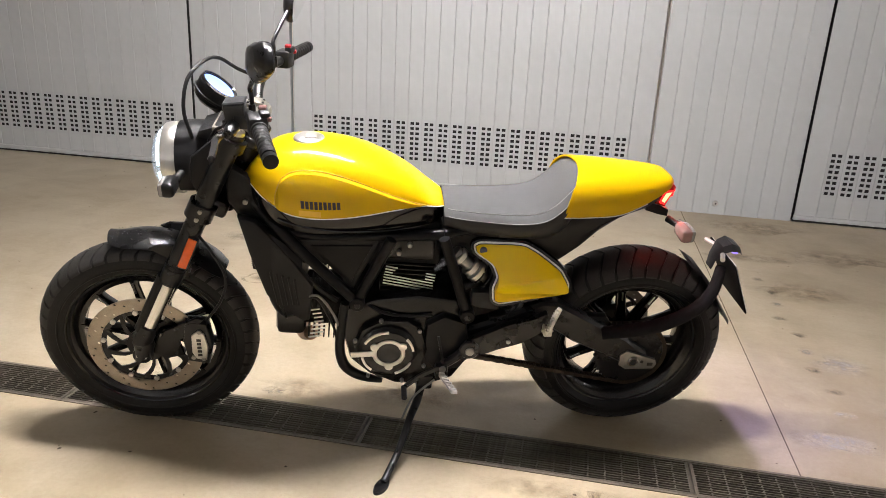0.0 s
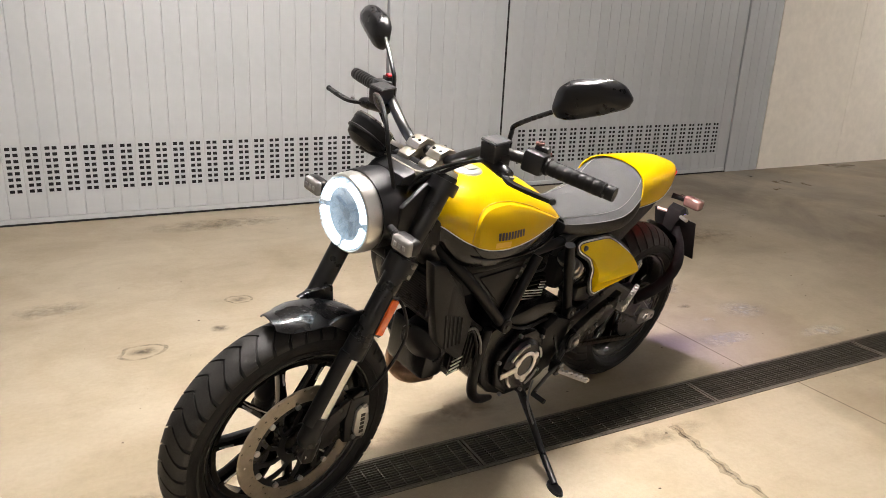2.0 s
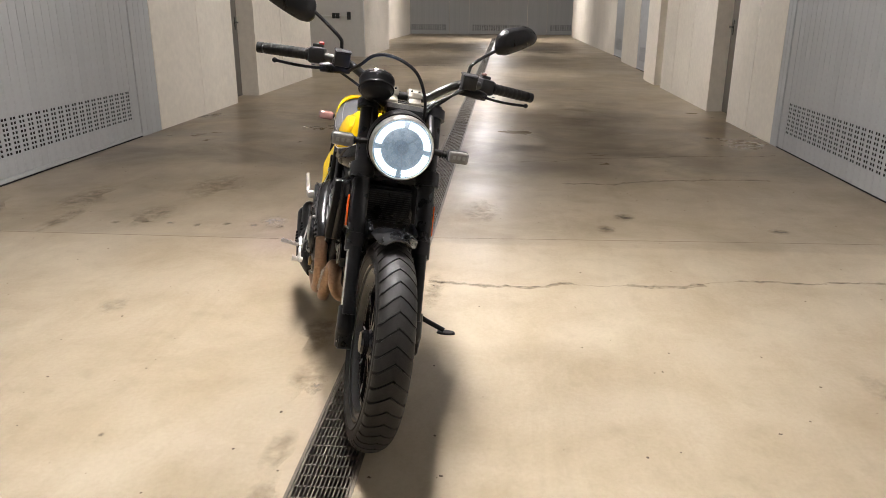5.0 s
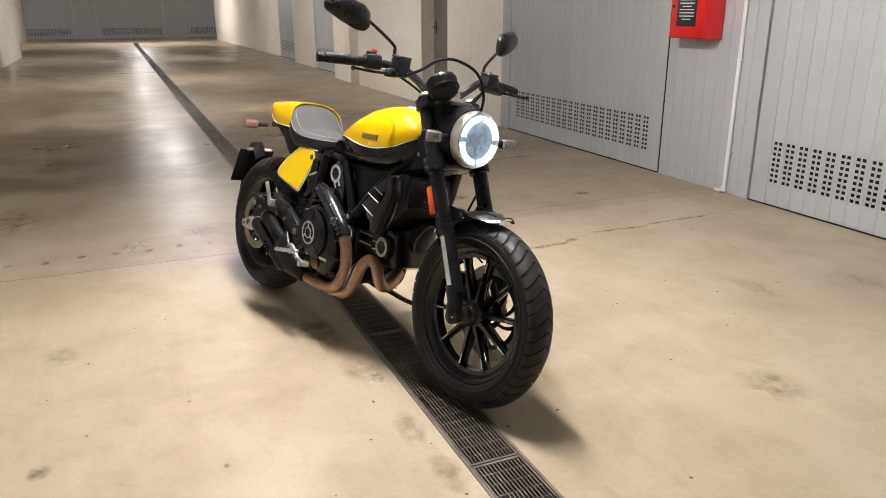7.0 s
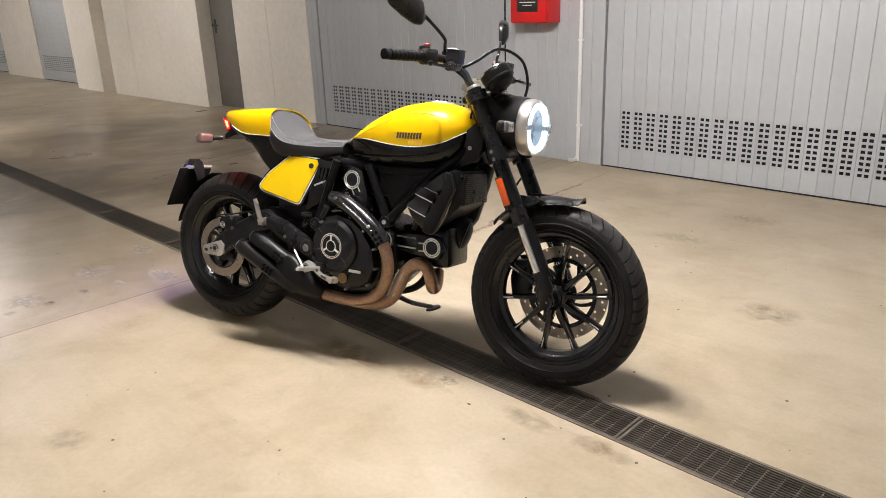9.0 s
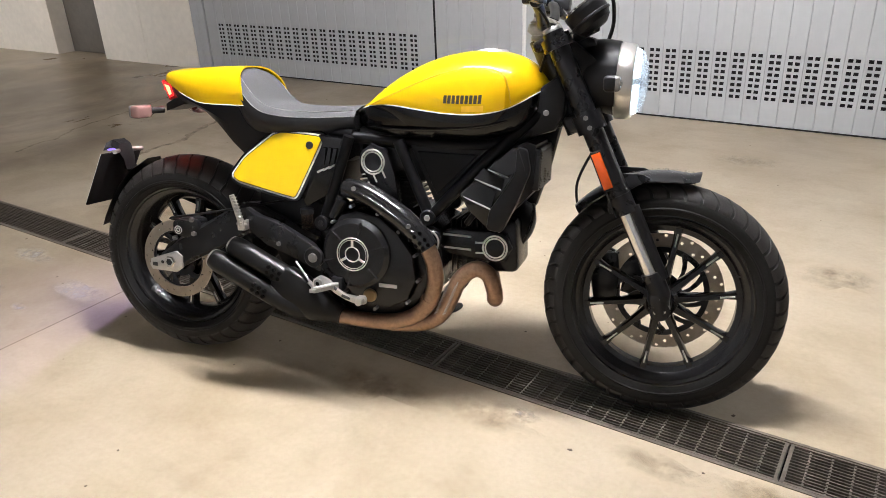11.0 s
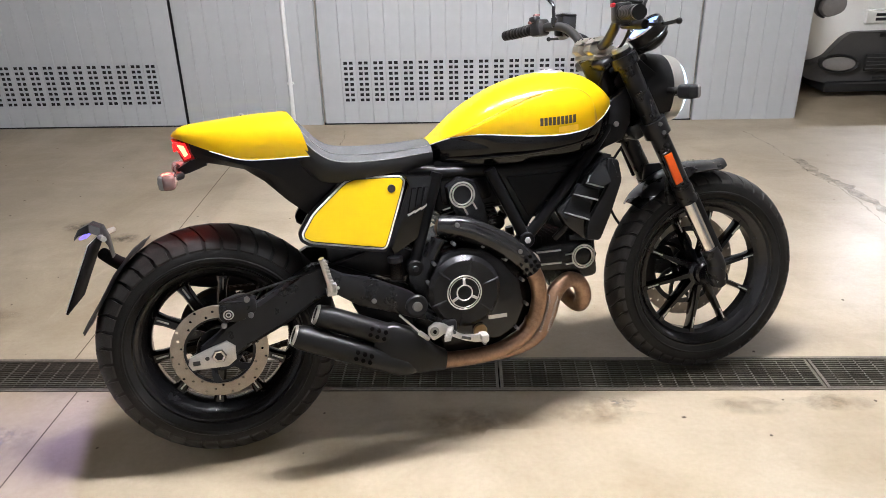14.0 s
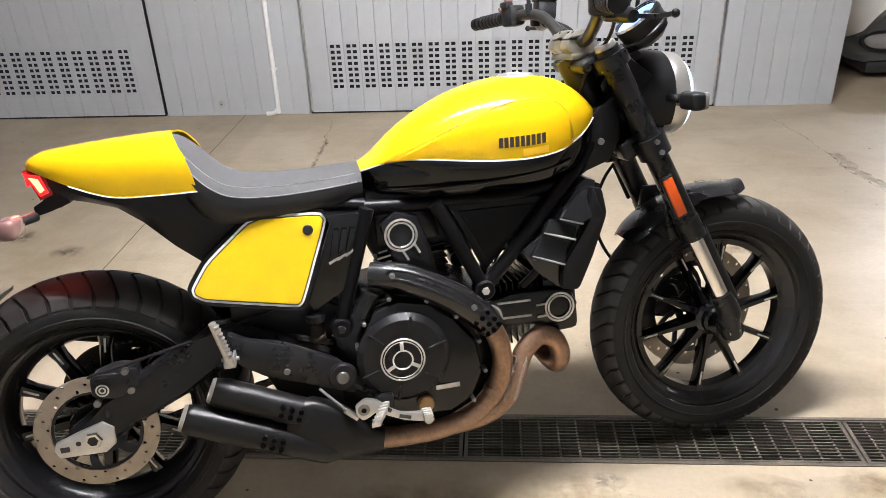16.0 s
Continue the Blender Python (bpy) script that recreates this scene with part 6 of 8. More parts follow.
# hoses and leads on the left
for o in (0.0, 0.016):
    bm = B()
    pipe(bm, [(0.992 + o * 0.3, 0.105, 0.492), (0.972, 0.118, 0.516 + o * 0.5), (0.946 - o * 0.4, 0.122, 0.522 + o * 0.4), (0.922 - o, 0.122, 0.480), (0.900 - o, 0.118, 0.420), (0.888 - o, 0.112, 0.350)], 0.0038, 8)
    part("steel_hose", bm, BOLT if o else MATT_BLACK, bike, "braided steel hose")
for pts, r in (([(0.80, 0.12, 0.50), (0.76, 0.135, 0.485), (0.70, 0.13, 0.47), (0.62, 0.13, 0.475)], 0.005),
               ([(1.10, 0.06, 0.78), (1.02, 0.10, 0.64), (0.95, 0.10, 0.55), (0.89, 0.10, 0.50)], 0.008),
               ([(0.62, -0.10, 0.53), (0.57, -0.12, 0.50), (0.53, -0.115, 0.52), (0.48, -0.10, 0.56)], 0.005),
               ([(0.93, -0.10, 0.50), (0.96, -0.12, 0.54), (0.98, -0.11, 0.58)], 0.009)):
    bm = B()
    pipe(bm, pts, r, 8)
    part("hose", bm, MATT_BLACK, bike)
bm = B()
for x, z in ((0.745, 0.665), (0.775, 0.64), (0.69, 0.68), (0.72, 0.655)):
    disc_y(bm, (x, z), 0.007, 0.080, 0.098, 8, 0.001)
part("head_bolt", bm, BOLT, bike)
# fuel-injection and fluid cup, right
bm = B()
rod(bm, (0.470, -0.135, 0.455), (0.470, -0.135, 0.50), 0.017, seg=16)
cup = part("brake_fluid_cup", bm, clear_glass("smoky_cup", (0.35, 0.25, 0.18), 0.2), bike, "small smoky brake-fluid cup")
bm = B()
rod(bm, (0.470, -0.135, 0.50), (0.470, -0.135, 0.514), 0.0195, seg=20)
part("cup_lid", bm, MATT_BLACK, cup)

# ---- exhaust ----
bm = B()
pipe(bm, [(0.600, -0.10, 0.570), (0.66, -0.148, 0.568), (0.75, -0.158, 0.522), (0.815, -0.158, 0.470), (0.852, -0.155, 0.405), (0.858, -0.150, 0.335), (0.832, -0.145, 0.268), (0.775, -0.142, 0.224), (0.69, -0.142, 0.206), (0.56, -0.145, 0.210)], 0.0225, 20, 6)
part("exhaust_header", bm, HEAT_STEEL, bike, "heat-browned steel exhaust header")
bm = B()
pipe(bm, [(0.975, 0.02, 0.330), (1.000, -0.035, 0.292), (1.010, -0.080, 0.290), (1.012, -0.103, 0.325), (0.995, -0.107, 0.366), (0.958, -0.110, 0.377), (0.918, -0.116, 0.345), (0.895, -0.122, 0.29), (0.862, -0.122, 0.235), (0.80, -0.118, 0.204), (0.70, -0.115, 0.196), (0.58, -0.125, 0.205)], 0.0225, 20, 6)
part("exhaust_header", bm, HEAT_STEEL, bike, "looping heat-browned exhaust header")
bm = B()
for r0 in (0.0245,):
    rod(bm, (0.880, -0.121, 0.262), (0.872, -0.121, 0.250), r0, seg=20)
    rod(bm, (0.842, -0.146, 0.290), (0.836, -0.145, 0.276), r0, seg=20)
part("pipe_joint", bm, HEAT_STEEL, bike)
for o in (0.0, 0.024):
    bm = B()
    a, b = Vector((0.892 + o, -0.142, 0.335)), Vector((0.860 + o, -0.147, 0.250))
    pts = []
    for k in range(60):
        q = a + (b - a) * k / 59
        pts.append(q + 0.004 * Vector((math.cos(k * 1.9), math.sin(k * 1.9), 0)))
    pipe(bm, pts, 0.0011, 5, 1)
    pipe(bm, [a, a + Vector((0.004, 0.006, 0.012)), a + Vector((-0.002, 0.012, 0.014))], 0.0012, 5)
    part("exhaust_spring", bm, MACHINED, bike, "thin exhaust spring")
# shield sleeve over the rear header
path = smooth_path([(0.592, -0.130, 0.582), (0.66, -0.150, 0.570), (0.75, -0.159, 0.523), (0.812, -0.158, 0.472), (0.840, -0.157, 0.436)], 8)
bm = B()
pipe(bm, path, [0.026, 0.031, 0.0325, 0.0315, 0.029], 28, 1)
sh = part("heat_shield", bm, SHIELD, bike, "black pressed heat shield over the exhaust", 50)
def on_shield(k, phi, out=0.0):
    """A spot on the sleeve: k counts along its path, phi turns from the outer side up."""
    t = (path[min(k + 1, len(path) - 1)] - path[k - 1]).normalized()
    up = Vector((-t.z, 0, t.x))
    return path[k] + (Vector((0, -1, 0)) * math.cos(phi) + up * math.sin(phi)) * (0.0318 + out)
bm = B()      # pressed outline of a long rounded bead
k0, k1 = 5, len(path) - 11
loop = [on_shield(k, 0.72) for k in range(k0, k1 + 1)] + [on_shield(k1 + 1, 0.42)] + [on_shield(k, 0.12) for k in range(k1, k0 - 1, -1)] + [on_shield(k0 - 1, 0.42)]
pipe(bm, loop + loop[:1], 0.0021, 8, 2)
part("shield_bead", bm, SHIELD, sh)
bm = B()      # sunk field inside the bead
pipe(bm, [on_shield(k, 0.42, -0.0105) for k in range(k0 + 1, k1)], [0.004, 0.0108, 0.0112, 0.0108, 0.004], 12, 1)
part("shield_groove", bm, SATIN_BLACK, sh)
for q in (path[5], path[-12]):
    bm = B()
    disc_y(bm, (q.x + 0.003, q.z + 0.010), 0.0060, q.y - 0.030, q.y - 0.0395, 12, 0.001)
    part("shield_screw", bm, BOLT, sh)
for k in range(9):
    bm = B()
    q = path[-9 + k // 3 * 3]
    t = Vector((0.8, 0, 0.6))
    o = ((k % 3) - 1) * 0.016
    c = q + t * o
    yy = q.y - math.sqrt(0.0312 ** 2 - o * o)
    disc_y(bm, (c.x, c.z), 0.0042, yy + 0.004, yy - 0.0020, 12, 0.0004)
    ring_y(bm, (c.x, yy - 0.0018, c.z), 0.0046, 0.0010, 14)
    part("shield_hole", bm, HOLE, sh)
# twin stacked mufflers with bright tips
UP_TIP, LOW_TIP = Vector((0.250, -0.182, 0.402)), Vector((0.190, -0.195, 0.360))
UP_DIR, LOW_DIR = Vector((-0.905, 0, 0.425)).normalized(), Vector((-0.905, -0.02, 0.425)).normalized()
bm = B()
secs = []
for x, zc, hz, yc, hy in ((0.385, 0.300, 0.050, -0.186, 0.020), (0.43, 0.291, 0.062, -0.185, 0.031), (0.475, 0.270, 0.060, -0.180, 0.035), (0.515, 0.248, 0.048, -0.172, 0.035), (0.550, 0.228, 0.033, -0.161, 0.032), (0.580, 0.214, 0.026, -0.150, 0.027)):
    secs.append([(x + 0.25 * hz * math.sin(a), yc + hy * math.copysign(abs(math.cos(a)) ** 0.7, math.cos(a)), zc + hz * math.copysign(abs(math.sin(a)) ** 0.8, math.sin(a))) for a in (math.tau * k / 24 for k in range(24))])
loft(bm, secs)
muf = part("muffler", bm, MUFFLER, bike, "matt black twin-barrel muffler", 50)
for tip, d, r, ln in ((UP_TIP, UP_DIR, 0.0315, 0.25), (LOW_TIP, LOW_DIR, 0.0325, 0.30)):
    m = Matrix.Translation(tip) @ d.to_track_quat("Y", "Z").to_matrix().to_4x4()
    bm = B()
    lathe(bm, [(0.0001, -ln - 0.05), (r * 0.5, -ln - 0.03), (r * 0.95, -ln), (r, -ln * 0.7), (r * 0.99, -0.030), (r * 0.95, -0.016), (r * 0.84, -0.004), (r * 0.70, 0.002), (r * 0.60, 0.001), (r * 0.58, -0.04), (0.0001, -0.04)], 40, m)
    brl = part("barrel", bm, MUFFLER, muf, "matt black muffler barrel", 50)
    bm = B()
    lathe(bm, [(r * 0.70, 0.0030), (r * 0.86, -0.0025), (r * 0.80, 0.0018), (r * 0.72, 0.0045)], 32, m, closed=True)
    part("tip_ring", bm, MACHINED, brl, "bright muffler end ring")
for k in range(6):
    for c, y in ((Vector((0.395, -0.213, 0.338)), -0.2140), (Vector((0.352, -0.226, 0.285)), -0.2275)):
        bm = B()
        disc_y(bm, (c.x + (k % 3 - 1) * 0.017 + (k // 3) * 0.006, c.z - (k % 3 - 1) * 0.008 + (k // 3 - 0.5) * 0.016), 0.0056, y + 0.012, y - 0.0010, 12, 0.0005)
        part("shield_hole", bm, HOLE, muf)
# ---- swing arm, pegs, chain ----
for s in (1, -1):
    bm = B()
    secs = []
    for x, z0, z1, y0, y1 in ((-0.045, 0.292, 0.335, 0.100, 0.126), (0.0, 0.285, 0.365, 0.098, 0.130), (0.03, 0.297, 0.392, 0.097, 0.131), (0.10, 0.335, 0.430, 0.096, 0.132), (0.19, 0.376, 0.480, 0.094, 0.132), (0.255, 0.418, 0.515, 0.090, 0.130), (0.30, 0.430, 0.516, 0.086, 0.128), (0.36, 0.410, 0.488, 0.080, 0.125), (0.45, 0.365, 0.445, 0.075, 0.122), (0.52, 0.345, 0.420, 0.070, 0.122)):
        b = 0.010
        secs.append([(x, s * y0, z0), (x, s * (y1 - b), z0), (x, s * y1, z0 + b), (x, s * y1, z1 - b), (x, s * (y1 - b), z1), (x, s * y0, z1)])
    loft(bm, secs)
    part("swing_arm", bm, SATIN_BLACK, bike, "black swing arm", 25)
    bm = B()
    slab(bm, [(-0.078, 0.300), (-0.072, 0.318), (-0.028, 0.334), (0.022, 0.350), (0.042, 0.334), (0.040, 0.298), (0.018, 0.282), (-0.070, 0.284)], s * 0.126, s * 0.137, 0.003)
    ad = part("chain_adjuster", bm, ALU if s < 0 else BOLT, bike, "silver chain adjuster plate")
    bm = B()
    lathe(bm, [(0.0105, s * 0.134), (0.0190, s * 0.134), (0.0190, s * 0.142), (0.0160, s * 0.145), (0.0110, s * 0.145), (0.0105, s * 0.140)], 6, Matrix.Translation(RAX))
    part("axle_nut", bm, CHROME, ad)
    bm = B()
    disc_y(bm, (-0.030, 0.311), 0.0055, s * 0.134, s * 0.1375, 12, 0.0004)
    part("slot", bm, BLACK_LABEL, ad)
    bm = B()
    span(bm, (-0.066, s * 0.134, 0.296), (-0.048, s * 0.1375, 0.308), 0.0005)
    part("slot", bm, BLACK_LABEL, ad)
    bm = B()
    disc_y(bm, (0.0, 0.315), 0.0105, s * 0.136, s * 0.1425, 18, 0.0005)
    part("axle_hole", bm, BLACK_LABEL, ad)
    # footrest bracket plate from the pivot to the passenger peg
    bm = B()
    pts = soften([(0.292, 0.514), (0.333, 0.491), (0.393, 0.476), (0.502, 0.422), (0.529, 0.390), (0.534, 0.342), (0.503, 0.352), (0.419, 0.387), (0.364, 0.405), (0.305, 0.445)], 0.88)
    slab(bm, pts, s * 0.150, s * 0.176, 0.004)
    fb = part("footrest_bracket", bm, SATIN_BLACK, bike, "black footrest bracket")
    bm = B()
    disc_y(bm, (0.510, 0.386), 0.030, s * 0.170, s * 0.184, 28, 0.004)
    part("pivot_ring", bm, SATIN_BLACK, fb)
    bm = B()
    disc_y(bm, (0.510, 0.386), 0.0135, s * 0.183, s * 0.190, 16, 0.002)
    part("pivot_bolt", bm, BOLT, fb, "dull steel pivot bolt")
    bm = B()
    disc_y(bm, (0.40, 0.415), 0.007, s * 0.174, s * 0.181, 8, 0.001)
    part("bracket_bolt", bm, BOLT, fb)
    # passenger peg, folded up
    a, b = Vector((0.296, s * 0.196, 0.462)), Vector((0.276, s * 0.210, 0.552))
    bm = B()
    pipe(bm, [a, a * 0.6 + b * 0.4, b], [0.0085, 0.0085, 0.0075], 12)
    box(bm, a + Vector((-0.002, -s * 0.010, -0.006)), (0.024, 0.028, 0.014), None, 0.003)
    for o in (-0.009, 0.009):
        box(bm, a + Vector((o, -s * 0.006, 0.006)), (0.006, 0.026, 0.024), None, 0.002, 1)
    rod(bm, a + Vector((-0.016, 0, 0.006)), a + Vector((0.018, 0, 0.006)), 0.004, seg=10)
    peg = part("passenger_peg", bm, ALU, bike, "cast aluminium passenger peg, folded up")
    for k in range(9):
        bm = B()
        q = a + (b - a) * (0.12 + k * 0.10)
        box(bm, q + Vector((0.006, s * 0.003, 0)), (0.009, 0.015, 0.0045), None, 0.001, 1)
        part("serration", bm, ALU, peg)
    # rider's peg
    a, b = Vector((0.592, s * 0.200, 0.318)), Vector((0.560, s * 0.292, 0.325))
    bm = B()
    secs = []
    for k in range(8):
        q = a + (b - a) * k / 7
        secs.append([q + Vector((0.008, 0, 0.005)), q + Vector((0.008, 0, -0.005)), q + Vector((-0.008, 0, -0.005)), q + Vector((-0.008, 0, 0.005))])
    loft(bm, secs)
    peg = part("rider_peg", bm, ALU, bike, "bare aluminium serrated rider's footpeg")
    for k in range(6):
        bm = B()
        q = a + (b - a) * (0.1 + 0.16 * k)
        box(bm, q + Vector((0, 0, 0.007)), (0.018, 0.005, 0.006), Matrix.Rotation(-0.3 * s, 3, "Z"), 0.001, 1)
        part("serration", bm, ALU, peg)
    bm = B()
    box(bm, (0.590, s * 0.190, 0.322), (0.036, 0.034, 0.040), None, 0.006)
    pipe(bm, [(0.585, s * 0.175, 0.33), (0.545, s * 0.165, 0.352), (0.515, s * 0.15, 0.375)], 0.014, 10)
    part("peg_mount", bm, SATIN_BLACK, bike)
# brake pedal on the right, gear lever on the left
bm = B()
slab(bm, soften([(0.527, 0.335), (0.548, 0.348), (0.573, 0.340), (0.594, 0.319), (0.617, 0.304), (0.654, 0.298), (0.683, 0.300), (0.685, 0.280), (0.662, 0.276), (0.627, 0.285), (0.593, 0.301), (0.571, 0.316), (0.553, 0.305), (0.539, 0.300), (0.527, 0.315)], 0.85), -0.222, -0.211, 0.002)
pd = part("brake_pedal", bm, ALU, bike, "bare aluminium rear brake pedal with two slots")
for (x0, z0), (x1, z1) in (((0.581, 0.3255), (0.598, 0.3125)), ((0.614, 0.2985), (0.638, 0.2905))):
    bm = B()
    pipe(bm, [(x0, -0.2216, z0), ((x0 + x1) / 2, -0.2216, (z0 + z1) / 2), (x1, -0.2216, z1)], 0.0042, 10)
    part("pedal_slot", bm, BLACK_LABEL, pd)
bm = B()
rod(bm, (0.672, -0.205, 0.289), (0.672, -0.246, 0.291), 0.0095, seg=14)
for k in range(4):
    box(bm, (0.672, -0.216 - k * 0.009, 0.300), (0.020, 0.004, 0.006), None, 0.001, 1)
part("pedal_tip", bm, MACHINED, pd)
bm = B()
disc_y(bm, (0.543, 0.325), 0.0125, -0.205, -0.226, 20, 0.002)
pd_pin = part("pedal_pivot", bm, BOLT, pd)
bm = B()
disc_y(bm, (0.543, 0.325), 0.006, -0.220, -0.2268, 6, 0.0005)
part("socket", bm, HOLE, pd_pin)
bm = B()
rod(bm, (0.520, -0.205, 0.308), (0.460, -0.190, 0.372), 0.0030, seg=8)
rod(bm, (0.530, -0.205, 0.300), (0.506, -0.205, 0.322), 0.0065, seg=10)
part("pedal_rod", bm, ALU, bike)
bm = B()
slab(bm, soften([(0.578, 0.346), (0.604, 0.344), (0.648, 0.320), (0.694, 0.280), (0.702, 0.266), (0.692, 0.262), (0.642, 0.309), (0.600, 0.330), (0.578, 0.332)], 0.9), 0.197, 0.205, 0.002)
gl = part("gear_lever", bm, SATIN_BLACK, bike, "black gear lever with a rubber tip")
bm = B()
disc_y(bm, (0.588, 0.339), 0.0095, 0.203, 0.211, 14, 0.001)
part("lever_screw", bm, BOLT, gl)
bm = B()
rod(bm, (0.696, 0.20, 0.268), (0.696, 0.248, 0.268), 0.008, seg=12)
part("lever_tip", bm, RUBBER, gl)
bm = B()
rod(bm, (0.585, 0.19, 0.345), (0.60, 0.16, 0.42), 0.004, seg=8)
part("shift_rod", bm, SATIN_BLACK, bike)
# chain: upper and lower run with link plates
bm = B()
def chain_run(a, b):
    a, b = Vector(a), Vector(b)
    n = int((b - a).length / 0.0159)
    ang = math.atan2(b.z - a.z, b.x - a.x)
    for k in range(n):
        c = a + (b - a) * (k + 0.5) / n
        for y in (-0.008, 0.008):
            box(bm, c + Vector((0, y + (0.002 if k % 2 else 0), 0)), (0.0195, 0.002, 0.0125), Matrix.Rotation(-ang, 3, "Y"))
        rod(bm, c + Vector((0.005, -0.008, 0)), c + Vector((0.005, 0.008, 0)), 0.005, seg=6)
chain_run((0.0, 0.097, 0.423), (0.545, 0.097, 0.415))
chain_run((0.005, 0.097, 0.205), (0.545, 0.097, 0.318))
for k in range(22):
    a = math.pi / 2 + math.pi * k / 21
    c = RAX + Vector((0.110 * math.cos(a), 0.097, 0.110 * math.sin(a)))
    for y in (-0.008, 0.008):
        box(bm, c + Vector((0, y, 0)), (0.0195, 0.002, 0.0125), Matrix.Rotation(-a - math.pi / 2, 3, "Y"))
tagged(part("chain", bm, material("oily_chain", (0.045, 0.034, 0.024), 0.5, metal=0.7, vary=0.4, scale=60), bike, "brown oily drive chain"), kind="stuff")
bm = B()
slab(bm, [(0.45, 0.455), (0.30, 0.470), (0.10, 0.458), (0.085, 0.44), (0.30, 0.452), (0.45, 0.438)], 0.085, 0.112, 0.003)
part("chain_guard", bm, MATT_BLACK, bike)
# rear shock on the left
bm = B()
a, b = Vector((0.565, 0.095, 0.665)), Vector((0.36, 0.095, 0.475))
rod(bm, a, b, 0.020, seg=18)
shk = part("rear_shock", bm, BOLT, bike, "rear shock absorber with a black spring")
bm = B()
pts = []
d = (b - a)
u, v = d.normalized().orthogonal().normalized(), None
v = d.normalized().cross(u)
for k in range(85):
    q = k / 84
    pts.append(a + d * (0.30 + 0.62 * q) + 0.030 * (math.cos(q * math.tau * 7) * u + math.sin(q * math.tau * 7) * v))
pipe(bm, pts, 0.0055, 7, 1)
part("spring", bm, SATIN_BLACK, shk)
for q, r in ((0.05, 0.026), (0.22, 0.030), (0.30, 0.034)):
    bm = B()
    rod(bm, a + d * q, a + d * (q + 0.05), r, seg=20)
    part("collar", bm, MACHINED, shk)
# dark rubber and linkage covers that close the view between engine and rear wheel
bm = B()
slab(bm, soften([(0.30, 0.565), (0.46, 0.540), (0.545, 0.505), (0.525, 0.440), (0.40, 0.465), (0.30, 0.500)], 0.85), -0.100, -0.070, 0.006)
part("inner_cover", bm, MATT_BLACK, bike)
bm = B()
slab(bm, soften([(0.335, 0.425), (0.50, 0.375), (0.545, 0.300), (0.530, 0.235), (0.465, 0.225), (0.400, 0.285)], 0.85), -0.118, -0.085, 0.006)
part("linkage_cover", bm, MATT_BLACK, bike)
# rear caliper
bm = B()
slab(bm, soften([(0.014, 0.445), (0.065, 0.460), (0.106, 0.452), (0.108, 0.416), (0.061, 0.392), (0.012, 0.402)], 0.85), -0.134, -0.085, 0.006)
rcal = part("rear_caliper", bm, SATIN_BLACK, bike, "black rear brake caliper")
bm = B()
disc_y(bm, (0.036, 0.418), 0.013, -0.134, -0.1375, 18, 0.001)
part("caliper_badge", bm, BLACK_LABEL, rcal)
bm = B()
ring_y(bm, (0.036, -0.1380, 0.418), 0.0115, 0.0016, 24)
ring_y(bm, (0.036, -0.1380, 0.418), 0.0055, 0.0016, 20)
part("badge_ring", bm, WHITE_INK, rcal, "pale round mark")
for q in ((0.085, 0.452), (0.09, 0.410), (0.022, 0.392)):
    bm = B()
    disc_y(bm, q, 0.0075, -0.13, -0.142, 8, 0.001)
    part("caliper_bolt", bm, BOLT, rcal)
bm = B()
pipe(bm, [(0.09, -0.125, 0.445), (0.02, -0.150, 0.455), (0.10, -0.142, 0.470), (0.18, -0.135, 0.485), (0.28, -0.125, 0.505), (0.40, -0.10, 0.53)], 0.0035, 8)
part("brake_hose", bm, MATT_BLACK, bike)
# number plate on its arm behind the wheel
bm = B()
pipe(bm, [(0.110, 0.128, 0.412), (0.03, 0.142, 0.432), (-0.06, 0.140, 0.452), (-0.16, 0.118, 0.490), (-0.225, 0.075, 0.530), (-0.262, 0.020, 0.580)], [0.020, 0.021, 0.021, 0.020, 0.019, 0.016], 12)
ROUGH_BLACK = material("rough_black_plastic", (0.012, 0.011, 0.012), 0.85, vary=0.2, scale=30, spec=0.1)
arm = part("plate_arm", bm, ROUGH_BLACK, bike, "black curved number-plate arm")
PT, PB = Vector((-0.256, 0, 0.628)), Vector((-0.340, 0, 0.452))
pd_ = (PB - PT).normalized()
pn = Vector((pd_.z, 0, -pd_.x))
pn = -pn if pn.x > 0 else pn
rot = Matrix((pn, Vector((0, 1, 0)), -pd_)).transposed()
bm = B()
box(bm, (PT + PB) / 2 + pn * 0.006, (0.006, 0.182, 0.186), rot, 0.003)
npl = part("plate_back", bm, ROUGH_BLACK, bike, "black number-plate carrier")
bm = B()
box(bm, (PT + PB) / 2 + pn * 0.0105, (0.002, 0.176, 0.178), rot)
part("number_plate", bm, PLATE_WHITE, npl, "white number plate with dark bars")
for r_, w_ in ((0.35, 0.10), (0.70, 0.13)):
    bm = B()
    box(bm, PT + (PB - PT) * r_ + pn * 0.0118, (0.001, w_, 0.055), rot)
    part("plate_bar", bm, BLACK_LABEL, npl)
bm = B()
secs = []
for x, z, w in ((-0.150, 0.600, 0.050), (-0.185, 0.575, 0.065), (-0.225, 0.530, 0.070), (-0.265, 0.470, 0.070), (-0.305, 0.415, 0.055), (-0.325, 0.385, 0.045)):
    secs.append([(x, w, z), (x + 0.010, w * 0.6, z + 0.014), (x + 0.010, -w * 0.6, z + 0.014), (x, -w, z), (x - 0.008, -w * 0.6, z + 0.004), (x - 0.008, w * 0.6, z + 0.004)])
loft(bm, secs)
part("mud_flap", bm, MATT_BLACK, arm, "black rear mud flap")
bm = B()
